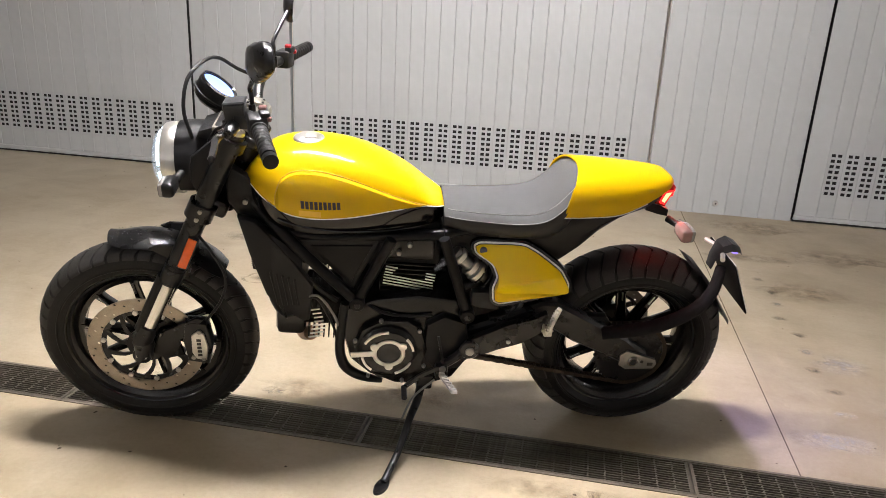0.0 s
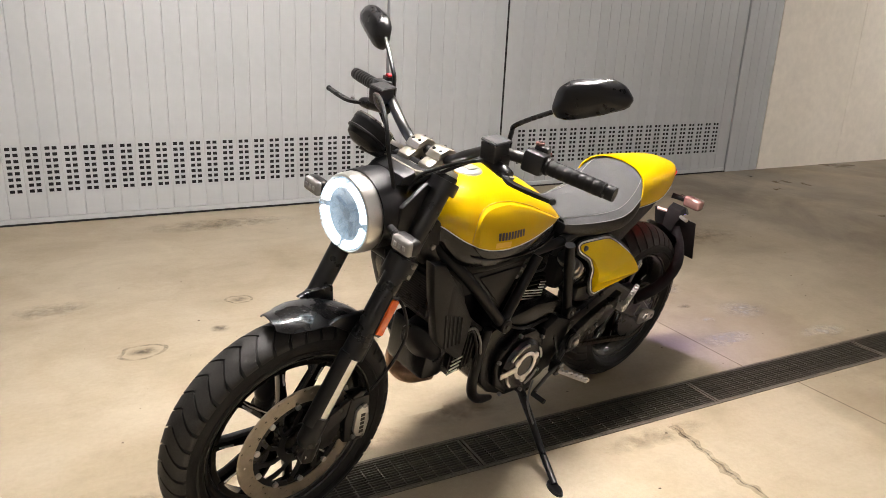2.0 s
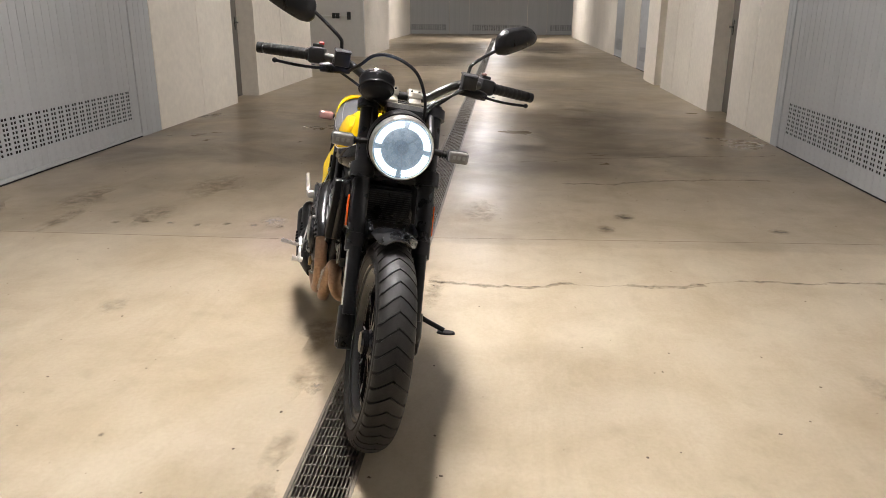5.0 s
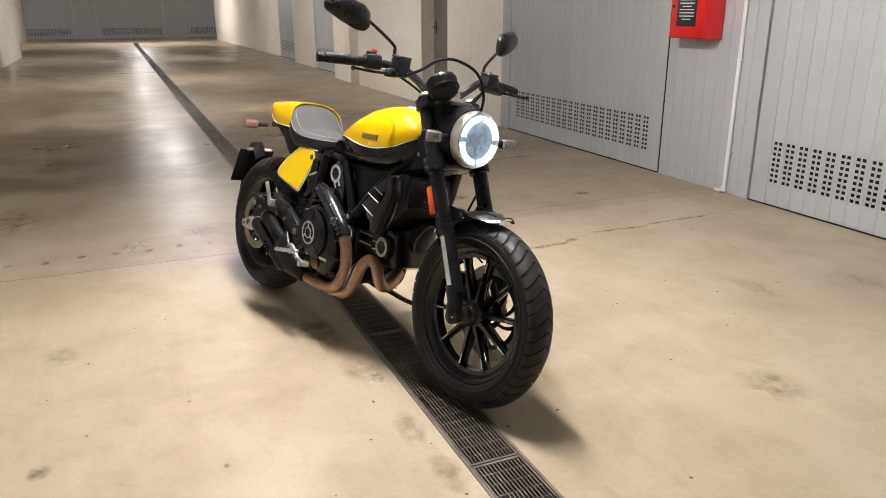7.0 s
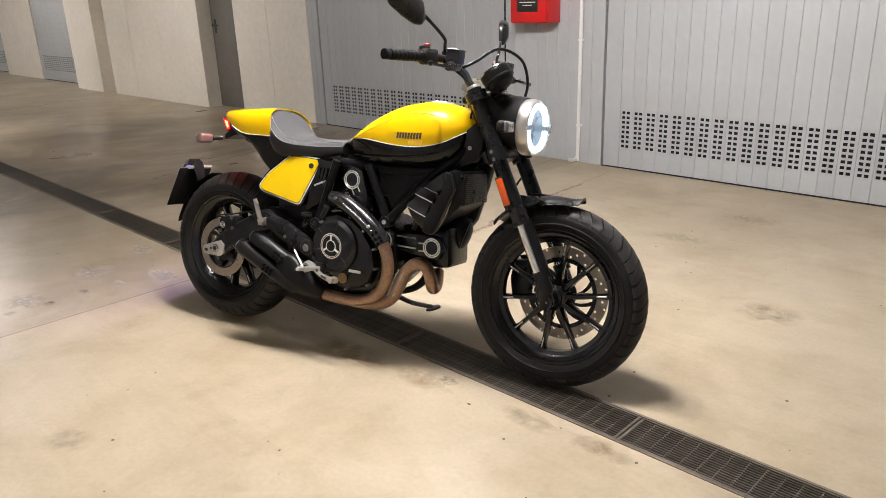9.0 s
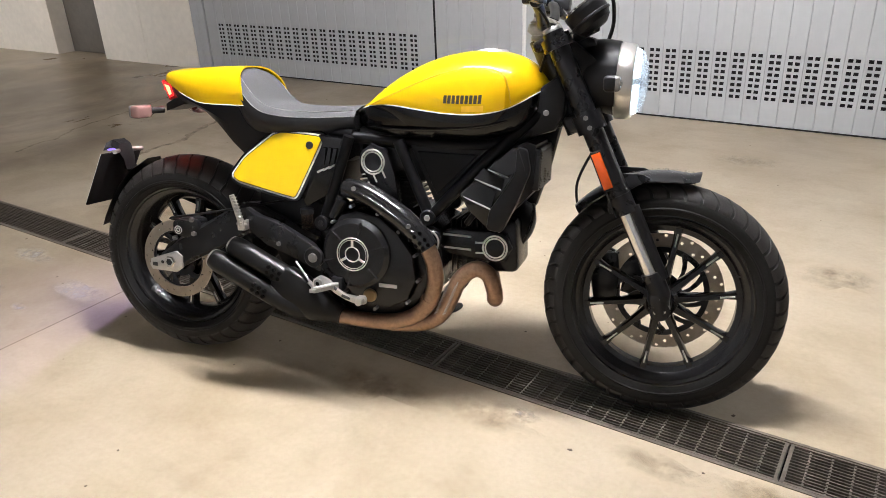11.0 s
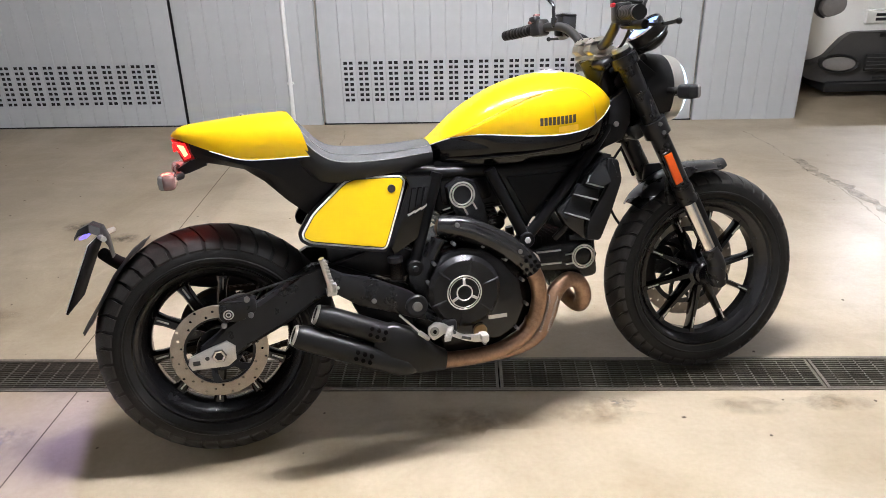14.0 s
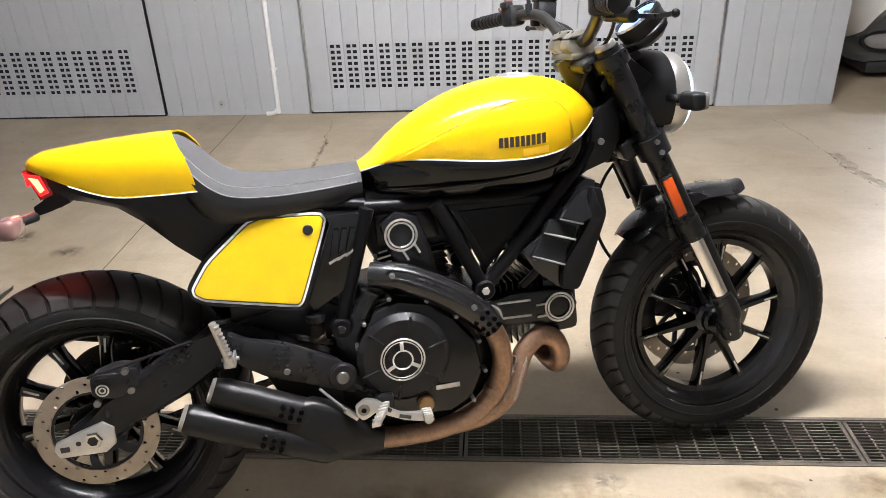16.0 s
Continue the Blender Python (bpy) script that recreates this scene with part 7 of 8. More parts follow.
loft(bm, [[(x, w, z), (x, w * 0.7, z + h), (x, -w * 0.7, z + h), (x, -w, z)] for x, z, w, h in ((-0.312, 0.628, 0.028, 0.008), (-0.300, 0.640, 0.034, 0.014), (-0.272, 0.646, 0.038, 0.020), (-0.248, 0.634, 0.034, 0.020), (-0.236, 0.606, 0.026, 0.020), (-0.232, 0.572, 0.020, 0.016))])
pl = part("plate_lamp", bm, MATT_BLACK, arm, "hooded plate lamp glowing violet")
bm = B()
box(bm, (-0.292, 0, 0.6325), (0.020, 0.046, 0.006), Matrix.Rotation(radians(-12), 3, "Y"), 0.002, 1)
part("lens", bm, glowing("violet_plate_light", (0.28, 0.20, 1.0), 1.2), pl, "lit violet lens")
for s in (1, -1):
    bm = B()
    rod(bm, (-0.250, s * 0.03, 0.632), (-0.235, s * 0.065, 0.632), 0.007, seg=10)
    part("plate_reflector", bm, ALU, pl)
# side stand
bm = B()
top, knee, tip = Vector((0.640, 0.120, 0.205)), Vector((0.676, 0.215, 0.158)), Vector((0.752, 0.392, 0.088))
pipe(bm, [top, (0.652, 0.160, 0.180), knee, (0.708, 0.298, 0.116), tip], [0.014, 0.013, 0.0115, 0.0105, 0.010], 12)
box(bm, (0.630, 0.112, 0.222), (0.050, 0.035, 0.050), None, 0.008)
st = part("side_stand", bm, SATIN_BLACK, bike, "black side stand, folded out")
bm = B()
foot = Matrix.Translation((0.758, 0.400, 0.0815)) @ Matrix.Rotation(radians(11), 4, "X") @ Matrix.Rotation(radians(-24), 4, "Z")
bmesh.ops.create_cone(bm, cap_ends=True, segments=24, radius1=1, radius2=0.9, depth=1, matrix=foot @ Matrix.Diagonal((0.019, 0.040, 0.011, 1)))
bmesh.ops.bevel(bm, geom=[e for e in bm.edges if len(e.link_faces) == 2 and e.calc_face_angle(0) > 1], offset=0.002, segments=2, affect="EDGES")
part("stand_foot", bm, SATIN_BLACK, st, "black stand foot")
bm = B()
pipe(bm, [(0.60, 0.128, 0.235), (0.665, 0.172, 0.205), (0.70, 0.235, 0.176)], 0.0032, 8)
part("stand_spring", bm, BOLT, st)

# lit lamps of the motorcycle
def lamp(name, kind, place, target, energy, color, size, parent=None, **more):
    la = bpy.data.lights.new(name, kind)
    la.energy, la.color = energy, color
    if kind == "SPOT":
        la.spot_size, la.spot_blend, la.shadow_soft_size = more["cone"], 0.6, size
    else:
        la.shadow_soft_size = size
    ob = new(name, la)
    ob.matrix_basis = look(BIKE @ Vector(place), BIKE @ Vector(target))
    return ob
lamp("plate_lamp_beam", "SPOT", (-0.318, 0, 0.640), (-0.60, 0.02, 0.0), 14.0, (0.55, 0.46, 1.0), 0.01, cone=radians(80))
lamp("tail_light_beam", "POINT", (-0.075, 0, 0.825), (-1, 0, 0.8), 0.8, (1.0, 0.05, 0.03), 0.02)
lamp("headlight_beam", "SPOT", (1.405, -0.008, 0.880), (5.0, 0, 0.75), 2.5, (0.75, 0.87, 1.0), 0.04, cone=radians(120))

# ---- fire-hose cabinet, conduit and small things on the walls ----
fx0, fx1, fz0, fz1, fy = 1.442, 1.800, 1.078, 1.70, YB + 0.005
fb = thing("fire_cabinet", "red steel fire-hose cabinet with a black label", "fire cabinet", "", "", pose(0, 0, 0))
bm = B()
span(bm, (fx0, fy, fz0), (fx1, fy + 0.165, fz1), 0.006)
part("body", bm, FIRE_RED, fb)
bm = B()
span(bm, (fx0 + 0.006, fy + 0.164, fz0 + 0.010), (fx1 - 0.006, fy + 0.180, fz1 - 0.010), 0.004)
part("door", bm, FIRE_RED, fb)
bm = B()
span(bm, (fx0 + 0.085, fy + 0.180, fz0 + 0.085), (fx1 - 0.075, fy + 0.1825, fz1 - 0.06), 0.001)
part("label_plate", bm, BLACK_LABEL, fb, "black instruction label")
bm = B()
for k in range(8):
    w = 0.15 if k % 4 else 0.09
    cx = (fx0 + fx1) / 2 + 0.005
    span(bm, (cx - w / 2, fy + 0.1825, fz0 + 0.13 + k * 0.022), (cx + w / 2, fy + 0.1832, fz0 + 0.137 + k * 0.022))
tagged(part("label_lines", bm, WHITE_INK, fb, "rows of small white bars"), kind="stuff")
bm = B()
span(bm, (fx0 + 0.15, fy + 0.1825, fz0 + 0.36), (fx0 + 0.21, fy + 0.1834, fz0 + 0.46))
span(bm, (fx0 + 0.23, fy + 0.1825, fz0 + 0.355), (fx0 + 0.27, fy + 0.1834, fz0 + 0.43))
part("pictogram", bm, WHITE_INK, fb, "white pictogram blocks")
bm = B()
rod(bm, (fx1 - 0.035, fy + 0.178, 1.30), (fx1 - 0.035, fy + 0.186, 1.30), 0.010, seg=14)
part("lock", bm, BLACK_PLASTIC, fb)
bm = B()
pipe(bm, [(1.235, YB + 0.022, HIGH), (1.238, YB + 0.022, 1.2), (1.242, YB + 0.022, 0.12), (1.246, YB + 0.028, 0.045), (1.275, YB + 0.030, 0.018), (1.32, YB + 0.024, 0.012)], 0.014, 12, 8)
cd = part("conduit", bm, WHITE_PIPE)
tagged(cd, "white plastic conduit running down the steel wall", "conduit")
for z in (0.30, 0.95, 1.6, 2.2):
    bm = B()
    box(bm, (1.240, YB + 0.014, z), (0.044, 0.028, 0.016), None, 0.004)
    part("clip", bm, WHITE_PIPE, cd)
for n_, (x, y) in enumerate(((1.48, YA), (1.62, YB))):
    s = -1 if y > 0 else 1
    bm = B()
    lathe(bm, [(0.0001, s * 0.010), (0.012, s * 0.010), (0.018, s * 0.006), (0.020, s * 0.001)], 20, Matrix.Translation((x, y, 0.075)))
    o = part("floor_lock", bm, ALU)
    tagged(o, "small round lock near the foot of the steel panel", "lock", "panel locks")
    bm = B()
    lathe(bm, [(0.0001, s * 0.0105), (0.006, s * 0.0105)], 12, Matrix.Translation((x, y, 0.075)))
    part("keyhole", bm, VOID, o)
# ---- marks on the floor ----
rng = random.Random(11)
def blot(name, x, y, rx, ry, mat, label, z=0.0012, rough=0.25, ring=False, turn=0.0):
    """A thin irregular stain."""
    bm = B()
    n = 40
    ph = [rng.uniform(0, math.tau) for _ in range(5)]
    def rad(a):
        return 1 + rough * sum(math.sin((k + 2) * a + ph[k]) / (k + 1.5) for k in range(5))
    c, s = math.cos(turn), math.sin(turn)
    def P(a, f):
        u, v = rx * f * rad(a) * math.cos(a), ry * f * rad(a) * math.sin(a)
        return bm.verts.new((x + u * c - v * s, y + u * s + v * c, z))
    outer = [P(math.tau * k / n, 1) for k in range(n)]
    if ring:
        inner = [P(math.tau * k / n, 0.82) for k in range(n)]
        for k in range(n):
            bm.faces.new((outer[k], outer[(k + 1) % n], inner[(k + 1) % n], inner[k]))
    else:
        bm.faces.new(outer)
    ob = part(name, bm, mat)
    return tagged(ob, label, "stain", "stains on the floor")


def veil(name, color, strength, rim=True, size=22, rough=0.5):
    """A stain that lets most of the slab show through, broken up by noise and fading to its rim."""
    m = bpy.data.materials.new(name)
    m.use_nodes = True
    n, l = m.node_tree.nodes, m.node_tree.links
    b = n["Principled BSDF"]
    b.inputs["Base Color"].default_value, b.inputs["Roughness"].default_value = (*color, 1), rough
    co, tx, rp = n.new("ShaderNodeTexCoord"), n.new("ShaderNodeTexNoise"), n.new("ShaderNodeMapRange")
    tx.inputs["Scale"].default_value, tx.inputs["Detail"].default_value, tx.inputs["Roughness"].default_value = size, 8, 0.7
    l.new(co.outputs["Object"], tx.inputs["Vector"])
    rp.inputs["From Min"].default_value, rp.inputs["From Max"].default_value = 0.36, 0.66
    rp.inputs["To Min"].default_value, rp.inputs["To Max"].default_value = 0.0, strength
    l.new(tx.outputs["Fac"], rp.inputs["Value"])
    dist, fade, mul = n.new("ShaderNodeVectorMath"), n.new("ShaderNodeMapRange"), n.new("ShaderNodeMath")
    flat = n.new("ShaderNodeVectorMath")
    flat.operation, flat.inputs[1].default_value = "MULTIPLY", (1, 1, 0)
    l.new(co.outputs["Generated"], flat.inputs[0])
    dist.operation, dist.inputs[1].default_value = "DISTANCE", (0.5, 0.5, 0)
    l.new(flat.outputs[0], dist.inputs[0]), l.new(dist.outputs["Value"], fade.inputs["Value"])
    fade.inputs["From Min"].default_value, fade.inputs["From Max"].default_value = 0.37, 0.12
    fade.inputs["To Min"].default_value, fade.inputs["To Max"].default_value = (0.0 if rim else 1.0), 1.0
    mul.operation = "MULTIPLY"
    l.new(rp.outputs[0], mul.inputs[0]), l.new(fade.outputs[0], mul.inputs[1]), l.new(mul.outputs[0], b.inputs["Alpha"])
    return m


V_RUST = veil("brown_crack_dirt", (0.34, 0.235, 0.12), 0.55, False, 11)
V_DAMP_DIM = veil("damp_dim_floor", (0.12, 0.10, 0.075), 0.62, True, 1.8, 0.20)
V_DARK, V_SOFT, V_PALE, V_LINE = veil("dark_stain", (0.13, 0.10, 0.07), 0.75), veil("soft_stain", (0.22, 0.17, 0.12), 0.3), veil("pale_scuff", (0.62, 0.58, 0.52), 0.7), veil("line_stain", (0.18, 0.13, 0.085), 0.5, False)
for x, y, rx, ry, m in ((-0.439, 1.583, 0.055, 0.045, V_DARK), (-0.590, 1.285, 0.060, 0.045, V_DARK), (-0.906, 1.165, 0.075, 0.055, V_DARK),
                        (-0.770, 0.777, 0.018, 0.016, V_DARK), (1.625, -1.064, 0.09, 0.10, V_DARK), (1.66, -2.08, 0.07, 0.10, V_DARK), (0.23, 1.26, 0.13, 0.10, V_SOFT), (-0.30, -1.78, 0.20, 0.13, V_SOFT), (-0.47, -2.35, 0.22, 0.14, V_SOFT), (1.92, -1.22, 0.10, 0.10, V_DARK)):
    blot("floor_stain", x, y, rx, ry, m, "dark damp stain on the concrete floor")
for x, y, rx, ry in ((-0.906, 1.165, 0.092, 0.068), (-0.439, 1.583, 0.062, 0.052)):
    blot("floor_stain", x, y, rx, ry, V_LINE, "thin dark ring of dried oil", z=0.0016, rough=0.12, ring=True)
# damp patches that also paint in the corridor's dimness there
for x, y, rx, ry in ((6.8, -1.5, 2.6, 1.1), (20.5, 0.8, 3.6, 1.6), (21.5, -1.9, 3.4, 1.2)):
    blot("floor_stain", x, y, rx, ry, V_DAMP_DIM, "broad grey patch of damp and painted dimness on the concrete floor", z=0.0008)
V_BROWN = veil("brown_drip", (0.30, 0.20, 0.10), 0.5, True, 12)
for x, y, rx, ry in ((-0.35, 0.24, 0.22, 0.09), (0.06, 0.28, 0.24, 0.10), (-0.78, 0.21, 0.15, 0.07), (0.50, -0.13, 0.26, 0.08), (-1.05, 0.19, 0.18, 0.07), (-0.30, 2.88, 0.55, 0.20), (1.60, 2.95, 0.50, 0.18), (-1.25, 1.75, 0.22, 0.14), (-1.05, -1.10, 0.20, 0.13), (2.0, -0.30, 0.35, 0.16), (1.72, 1.75, 0.42, 0.16), (2.05, 2.45, 0.50, 0.22), (1.55, 2.30, 0.30, 0.12), (2.5, 1.7, 0.45, 0.25)):
    blot("floor_stain", x, y, rx, ry, V_BROWN, "faint rusty brown stain on the concrete floor", z=0.0009, rough=0.4)
for x, y, rx, ry in ((1.42, 0.36, 0.16, 0.09), (1.78, 0.56, 0.20, 0.10), (1.62, 0.95, 0.15, 0.10), (1.95, 0.25, 0.16, 0.07)):
    blot("floor_scuff", x, y, rx, ry, V_PALE, "pale whitish scuff on the concrete floor", z=0.0011, rough=0.5)
blot("floor_scuff", -0.43, 0.19, 0.055, 0.030, V_PALE, "pale grey scuff beside the drain", rough=0.5)
specks = B()
for k in range(260):
    x, y, r = rng.uniform(-3.0, 4.5), rng.uniform(-2.8, 2.9), rng.uniform(0.002, 0.007)
    if DR0 - 0.02 < y < DR1 + 0.02:
        continue
    a0 = rng.uniform(0, 3)
    specks.faces.new([specks.verts.new((x + r * rng.uniform(0.5, 1.2) * math.cos(a0 + a), y + r * rng.uniform(0.5, 1.2) * math.sin(a0 + a), 0.0018)) for a in np.linspace(0, math.tau, 8)[:-1]])
tagged(part("floor_specks", specks, CRACK), "small dark specks of dirt on the floor", "dirt", kind="stuff")


def floor_line(name, pts, width, mat, label, wander=0.0, z=0.0014):
    """A crack or joint in the slab: a thin wandering strip."""
    path = smooth_path([(x, y, 0) for x, y in pts], 30 if wander else 6)
    bm = B()
    a, b = [], []
    for i, p in enumerate(path):
        d = (path[min(i + 1, len(path) - 1)] - path[max(i - 1, 0)]).normalized()
        n = Vector((-d.y, d.x, 0))
        o = p + n * wander * noise.noise(p * 6.0) + n * wander * 0.4 * noise.noise(p * 31.0)
        w = width * (1 + (0.7 * noise.noise(p * 17.0) if wander else 0))
        a.append(bm.verts.new((o.x + n.x * w, o.y + n.y * w, z)))
        b.append(bm.verts.new((o.x - n.x * w, o.y - n.y * w, z)))
    for k in range(len(a) - 1):
        bm.faces.new((a[k], b[k], b[k + 1], a[k + 1]))
    return tagged(part(name, bm, mat), label, "crack" if wander else "joint", "lines in the floor")


floor_line("floor_joint", [(1.262, DR1 + 0.01), (1.262, YA)], 0.0022, CRACK, "straight joint across the concrete floor")
floor_line("floor_joint", [(1.36, DR0 - 0.01), (1.42, -1.6), (1.47, YB)], 0.0022, CRACK, "straight joint across the concrete floor")
floor_line("floor_joint", [(14.6, DR1 + 0.01), (14.6, 6.4)], 0.03, CRACK, "dark expansion joint across the floor")
floor_line("floor_crack", [(0.64, -0.10), (0.63, -0.33), (0.625, -0.52), (0.672, -0.85), (0.68, -1.23), (0.785, -1.61), (0.80, -2.1), (0.86, -2.9)], 0.0030, V_LINE, "wandering crack in the concrete floor", 0.03)
floor_line("floor_crack", [(0.64, -0.10), (0.632, -0.33), (0.62, -0.55), (0.665, -0.80)], 0.017, V_RUST, "brown dirt along a floor crack", 0.04, 0.0010)
floor_line("floor_crack", [(0.675, -1.05), (0.68, -1.25), (0.72, -1.42)], 0.020, V_RUST, "brown dirt along a floor crack", 0.04, 0.0011)
floor_line("floor_crack", [(0.785, -1.6), (0.80, -2.1), (0.83, -2.5)], 0.012, V_RUST, "brown dirt along a floor crack", 0.04, 0.0012)
floor_line("floor_crack", [(-1.80, -2.75), (-1.85, -2.4), (-1.87, -2.0), (-1.91, -1.46), (-1.89, -1.0)], 0.0035, V_LINE, "thin dark crack near the parking bay", 0.03)
floor_line("floor_crack", [(-1.88, -2.15), (-1.93, -1.8), (-1.97, -1.45), (-1.98, -1.1)], 0.030, V_RUST, "broad brown dirt streak along a floor crack", 0.03, 0.0011)
floor_line("floor_crack", [(2.80, -0.90), (2.84, -1.26), (2.96, -1.65), (3.04, -2.0), (3.06, -2.5)], 0.020, V_RUST, "broad brown dirt streak along a floor crack", 0.04, 0.0011)
floor_line("floor_crack", [(3.6, -0.6), (3.9, -1.6), (4.1, -2.9)], 0.010, V_LINE, "thin dark crack in the concrete floor", 0.06)
floor_line("floor_crack", [(9.5, -0.3), (9.7, -1.5), (9.9, -2.9)], 0.02, V_LINE, "thin dark crack far down the corridor", 0.08)
for k in range(9):          # row of old drill marks beside the joint
    y = 0.55 + k * 0.17
    blot("drill_mark", 1.52 + 0.02 * math.sin(k * 2.1), y, 0.045, 0.035, V_DARK if k % 3 else V_PALE, "worn patch in a row beside the floor joint", rough=0.4)

# ---- parked car in the bay ----
CAR_WHITE = material("white_car_paint", (0.78, 0.77, 0.73), 0.25, vary=0.02, coat=1.0)
CAR_GREY = material("grey_bumper_plastic", (0.060, 0.058, 0.056), 0.45, vary=0.1, scale=20, bump=0.3, bump_scale=500)
CAR_BLACK = material("black_car_trim", (0.012, 0.012, 0.012), 0.5)
CAR_GLASS = material("dark_car_glass", (0.02, 0.022, 0.025), 0.05, vary=0.0, coat=1.0)
PLATE_BLUE = material("plate_blue", (0.02, 0.12, 0.55), 0.4)
CAR_LOW = 0.76
car = thing("car", "white parked small car with a grey plastic bumper", "car", "", "", pose(-3.36, -3.69, 0, 0, 0, 2) @ Matrix.Diagonal((1, 1, CAR_LOW, 1)))
def body_sections():
    """Half-widths and heights along the car, from nose (y = 0) to tail."""
    return ((0.00, 0.55, 0.42, 0.82), (-0.06, 0.70, 0.31, 0.92), (-0.20, 0.80, 0.25, 1.00), (-0.55, 0.83, 0.30, 1.06), (-1.00, 0.84, 0.28, 1.12), (-1.15, 0.84, 0.28, 1.14),
            (-2.2, 0.84, 0.28, 1.10), (-3.2, 0.83, 0.30, 1.08), (-3.6, 0.78, 0.36, 1.04), (-3.70, 0.66, 0.45, 0.95))
bm = B()
secs = []
for y, w, z0, z1 in body_sections():
    secs.append([(w, y, z0 + 0.10), (w * 1.0, y, (z0 + z1) / 2), (w * 0.96, y, z1 - 0.10), (w * 0.80, y, z1), (-w * 0.80, y, z1), (-w * 0.96, y, z1 - 0.10), (-w, y, (z0 + z1) / 2), (-w, y, z0 + 0.10), (-w * 0.9, y, z0), (w * 0.9, y, z0)])
loft(bm, secs)
part("body", bm, CAR_WHITE, car, "white painted body", 50)
bm = B()
secs = []
for y, w, z in ((-1.05, 0.74, 1.10), (-1.65, 0.66, 1.50), (-2.3, 0.66, 1.55), (-3.1, 0.64, 1.52), (-3.6, 0.68, 1.05)):
    secs.append([(w, y, 1.08), (w, y, z - 0.06), (w * 0.88, y, z), (-w * 0.88, y, z), (-w, y, z - 0.06), (-w, y, 1.08)])
loft(bm, secs)
part("cabin", bm, CAR_GLASS, car, "dark glazed cabin", 40)
bm = B()
span(bm, (-0.6, -3.1, 1.53), (0.6, -1.7, 1.58), 0.02)
part("roof", bm, CAR_WHITE, car)
# bumper: grey lower mask rising in the middle
bm = B()
half = [(0.50, 0.648), (0.56, 0.640), (0.605, 0.590), (0.645, 0.515), (0.685, 0.430), (0.735, 0.350), (0.80, 0.318), (0.85, 0.315), (0.85, 0.25), (0.80, 0.19), (0.66, 0.15)]
pts = soften(half + [(-x, z) for x, z in half[::-1]], 0.86)
n = len(pts)
def nose(x):
    return 0.075 - 0.30 * max(0, abs(x) - 0.35) ** 1.6
a = [bm.verts.new((x, nose(x), z)) for x, z in pts]
b_ = [bm.verts.new((x, nose(x) - 0.30, z)) for x, z in pts]
bm.faces.new(a), bm.faces.new(b_[::-1])
for k in range(n):
    bm.faces.new((a[k], b_[k], b_[(k + 1) % n], a[(k + 1) % n]))
bmesh.ops.recalc_face_normals(bm, faces=bm.faces)
part("bumper", bm, CAR_GREY, car, "grey plastic bumper", 40)
bm = B()
span(bm, (-0.36, 0.070, 0.60), (0.36, 0.084, 0.635), 0.004)
span(bm, (-0.43, 0.066, 0.275), (0.43, 0.083, 0.440), 0.010)
for k in range(5):
    span(bm, (-0.36 + k * 0.15, 0.07, 0.200), (-0.25 + k * 0.15, 0.084, 0.222), 0.004)
part("air_intake", bm, CAR_BLACK, car)
for k in range(4):
    bm = B()
    span(bm, (-0.42, 0.080, 0.295 + k * 0.036), (0.42, 0.088, 0.303 + k * 0.036), 0.002)
    part("intake_slat", bm, CAR_GREY, car)
bm = B()      # lip under the bumper, drawn low and deep to stand for the car's shadow
span(bm, (-0.68, -0.45, 0.060), (0.68, 0.045, 0.165), 0.02)
part("shadow_skirt", bm, CAR_BLACK, car)
for k in range(5):
    bm = B()
    for r in (0, 1):
        x0 = -0.40 + k * 0.162
        span(bm, (x0, 0.0, 0.745 + r * 0.042), (x0 + 0.145, 0.040, 0.772 + r * 0.042), 0.004)
    part("grille_slot", bm, CAR_BLACK, car)
bm = B()
pts = [(-0.46, 0.72), (0.46, 0.72), (0.46, 0.845), (-0.46, 0.845)]
slab(bm, pts, -0.10, 0.034, 0.012)
part("grille_frame", bm, CAR_WHITE, car)
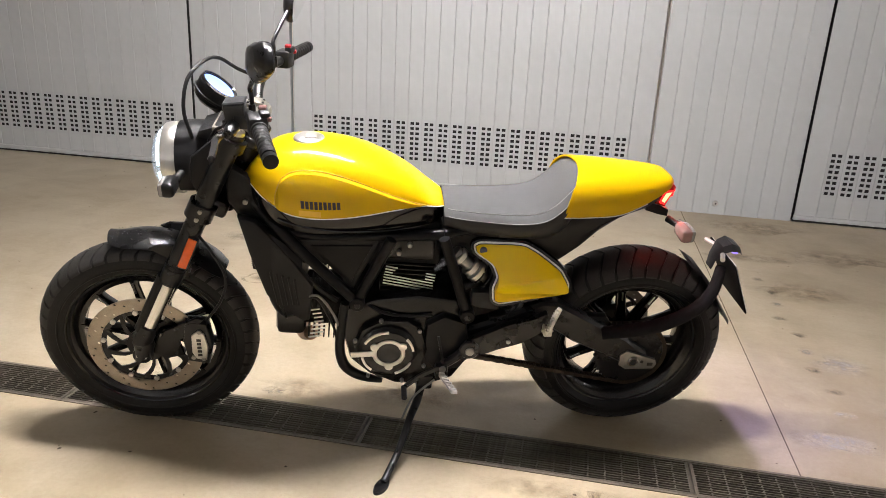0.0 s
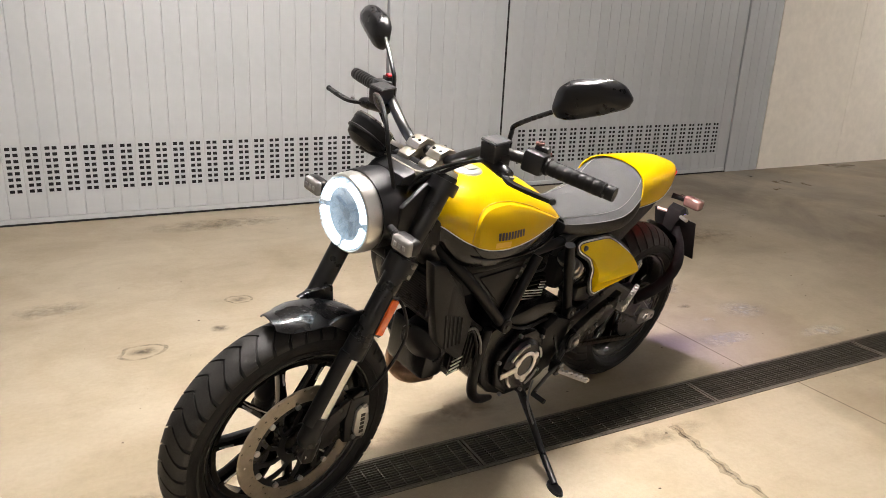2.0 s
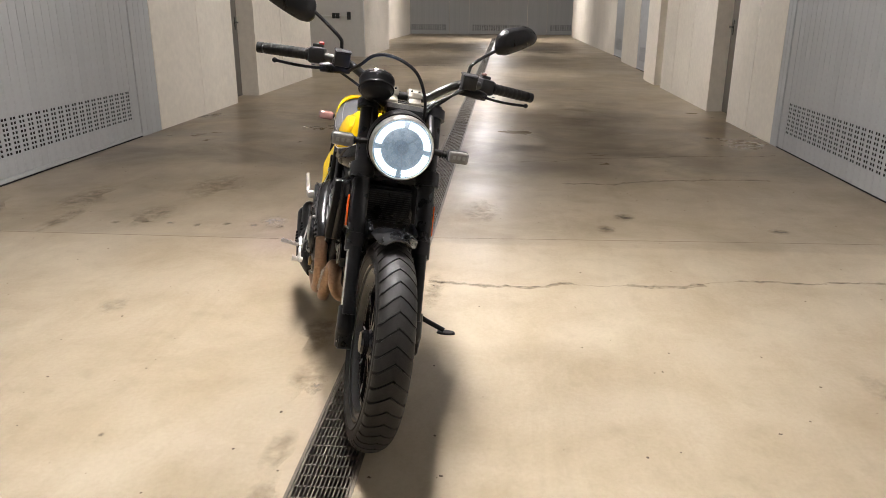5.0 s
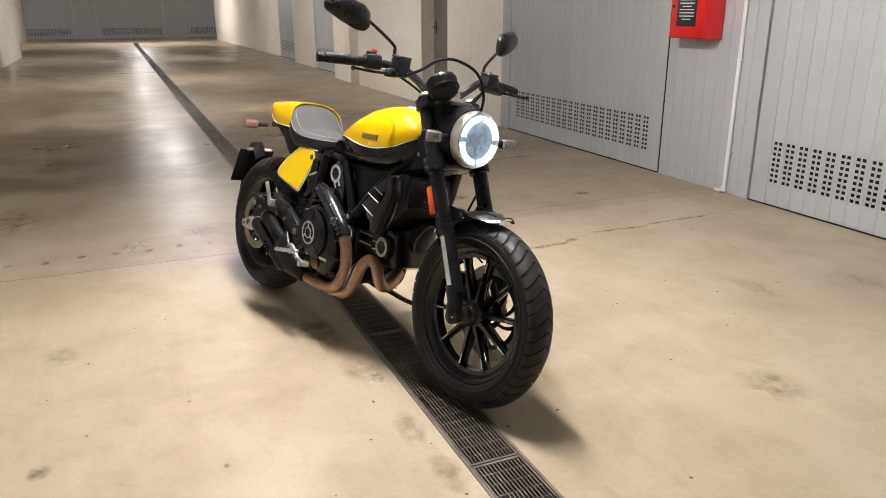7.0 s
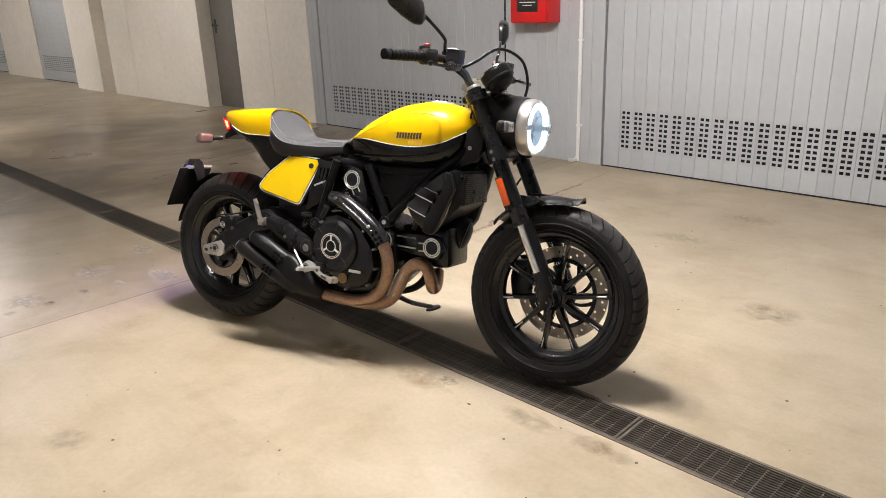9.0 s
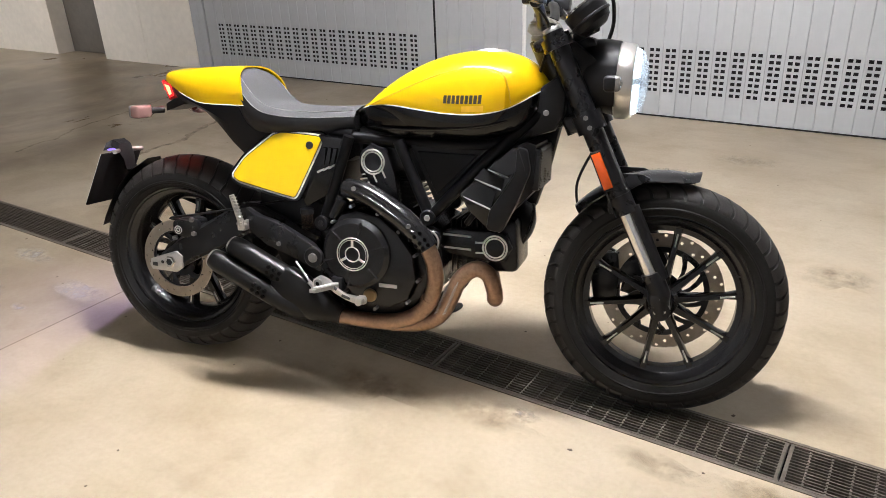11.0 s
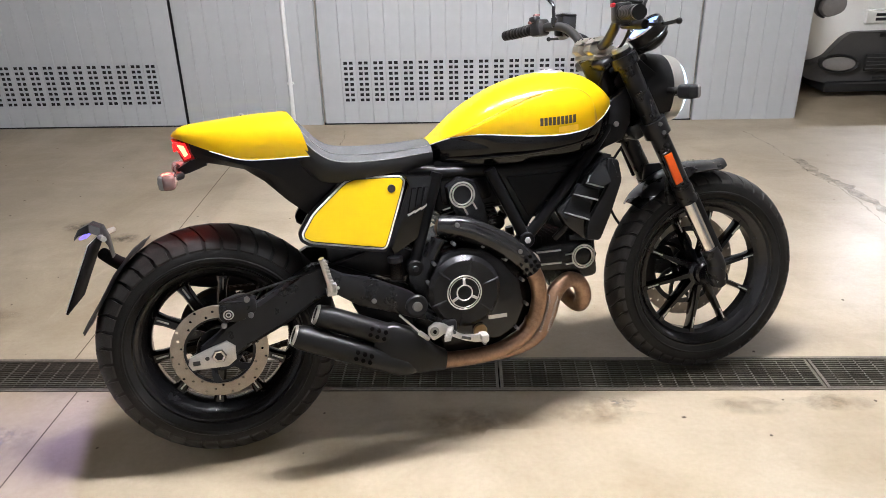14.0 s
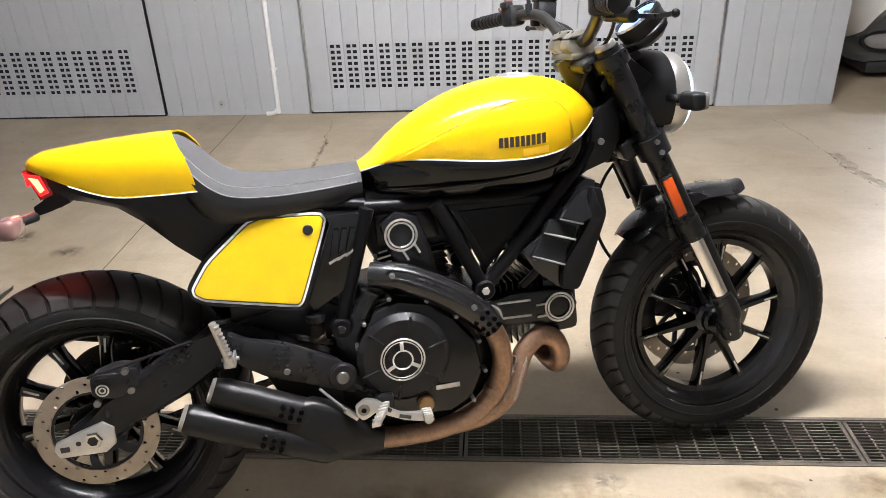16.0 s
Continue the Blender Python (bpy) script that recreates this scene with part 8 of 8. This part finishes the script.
for s in (1, -1):
    bm = B()
    m = Matrix.Translation((s * 0.600, 0.030, 0.345)) @ Matrix.Rotation(radians(-s * 14), 4, "Z")
    lathe(bm, [(0.0001, 0.030), (0.05, 0.028), (0.078, 0.018), (0.080, -0.10)], 28, m @ Matrix.Diagonal((1.45, 1, 0.84, 1)))
    fl = part("fog_light", bm, CLEAR_LENS, car, "clear fog light")
    bm = B()
    lathe(bm, [(0.080, 0.016), (0.092, 0.026), (0.098, 0.010), (0.098, -0.08)], 28, m @ Matrix.Diagonal((1.45, 1, 0.90, 1)))
    part("rim", bm, CAR_BLACK, fl)
    bm = B()
    m = Matrix.Translation((s * 0.655, -0.10, 0.865))
    lathe(bm, [(0.0001, 0.065), (0.06, 0.06), (0.10, 0.035), (0.118, -0.02), (0.118, -0.12)], 32, m @ Matrix.Diagonal((0.95, 1, 1.0, 1)))
    hl_ = part("headlamp", bm, CLEAR_LENS, car, "round clear headlamp")
    bm = B()
    lathe(bm, [(0.112, 0.010), (0.126, 0.000), (0.126, -0.04)], 32, m)
    part("rim", bm, CAR_BLACK, hl_)
    for y in (-0.72, -3.05):
        bm = B()
        m = Matrix.Translation((s * 0.76, y, 0.30 / CAR_LOW)) @ Matrix.Diagonal((1, 1, 1 / CAR_LOW, 1))
        lathe(bm, [(0.19, -0.09), (0.28, -0.09), (0.30, -0.07), (0.30, 0.07), (0.28, 0.09), (0.19, 0.09)], 40, m @ Matrix.Rotation(radians(90), 4, "Z"))
        wl = part("wheel", bm, RUBBER, car, "black car tyre")
        bm = B()
        lathe(bm, [(0.0001, s * -0.05), (0.10, s * -0.06), (0.19, s * -0.08), (0.19, s * 0.08)], 32, m @ Matrix.Rotation(radians(90), 4, "Z"))
        part("rim", bm, ALU, wl)
bm = B()
span(bm, (-0.26, 0.084, 0.475), (0.26, 0.094, 0.585), 0.002)
cp = part("number_plate", bm, PLATE_WHITE, car, "white number plate with blue ends and dark bars")
bm = B()
for x0 in (-0.26, 0.218):
    span(bm, (x0, 0.094, 0.477), (x0 + 0.042, 0.0955, 0.583))
part("plate_band", bm, PLATE_BLUE, cp)
for k in range(7):
    bm = B()
    x0 = -0.205 + k * 0.058 + (0.02 if k > 3 else 0)
    span(bm, (x0, 0.094, 0.495), (x0 + 0.036, 0.0955, 0.565))
    part("plate_bar", bm, BLACK_LABEL, cp)
bm = B()
span(bm, (-0.72, -3.5, 0.20), (0.72, -0.25, 0.36))
part("underbody", bm, CAR_BLACK, car)
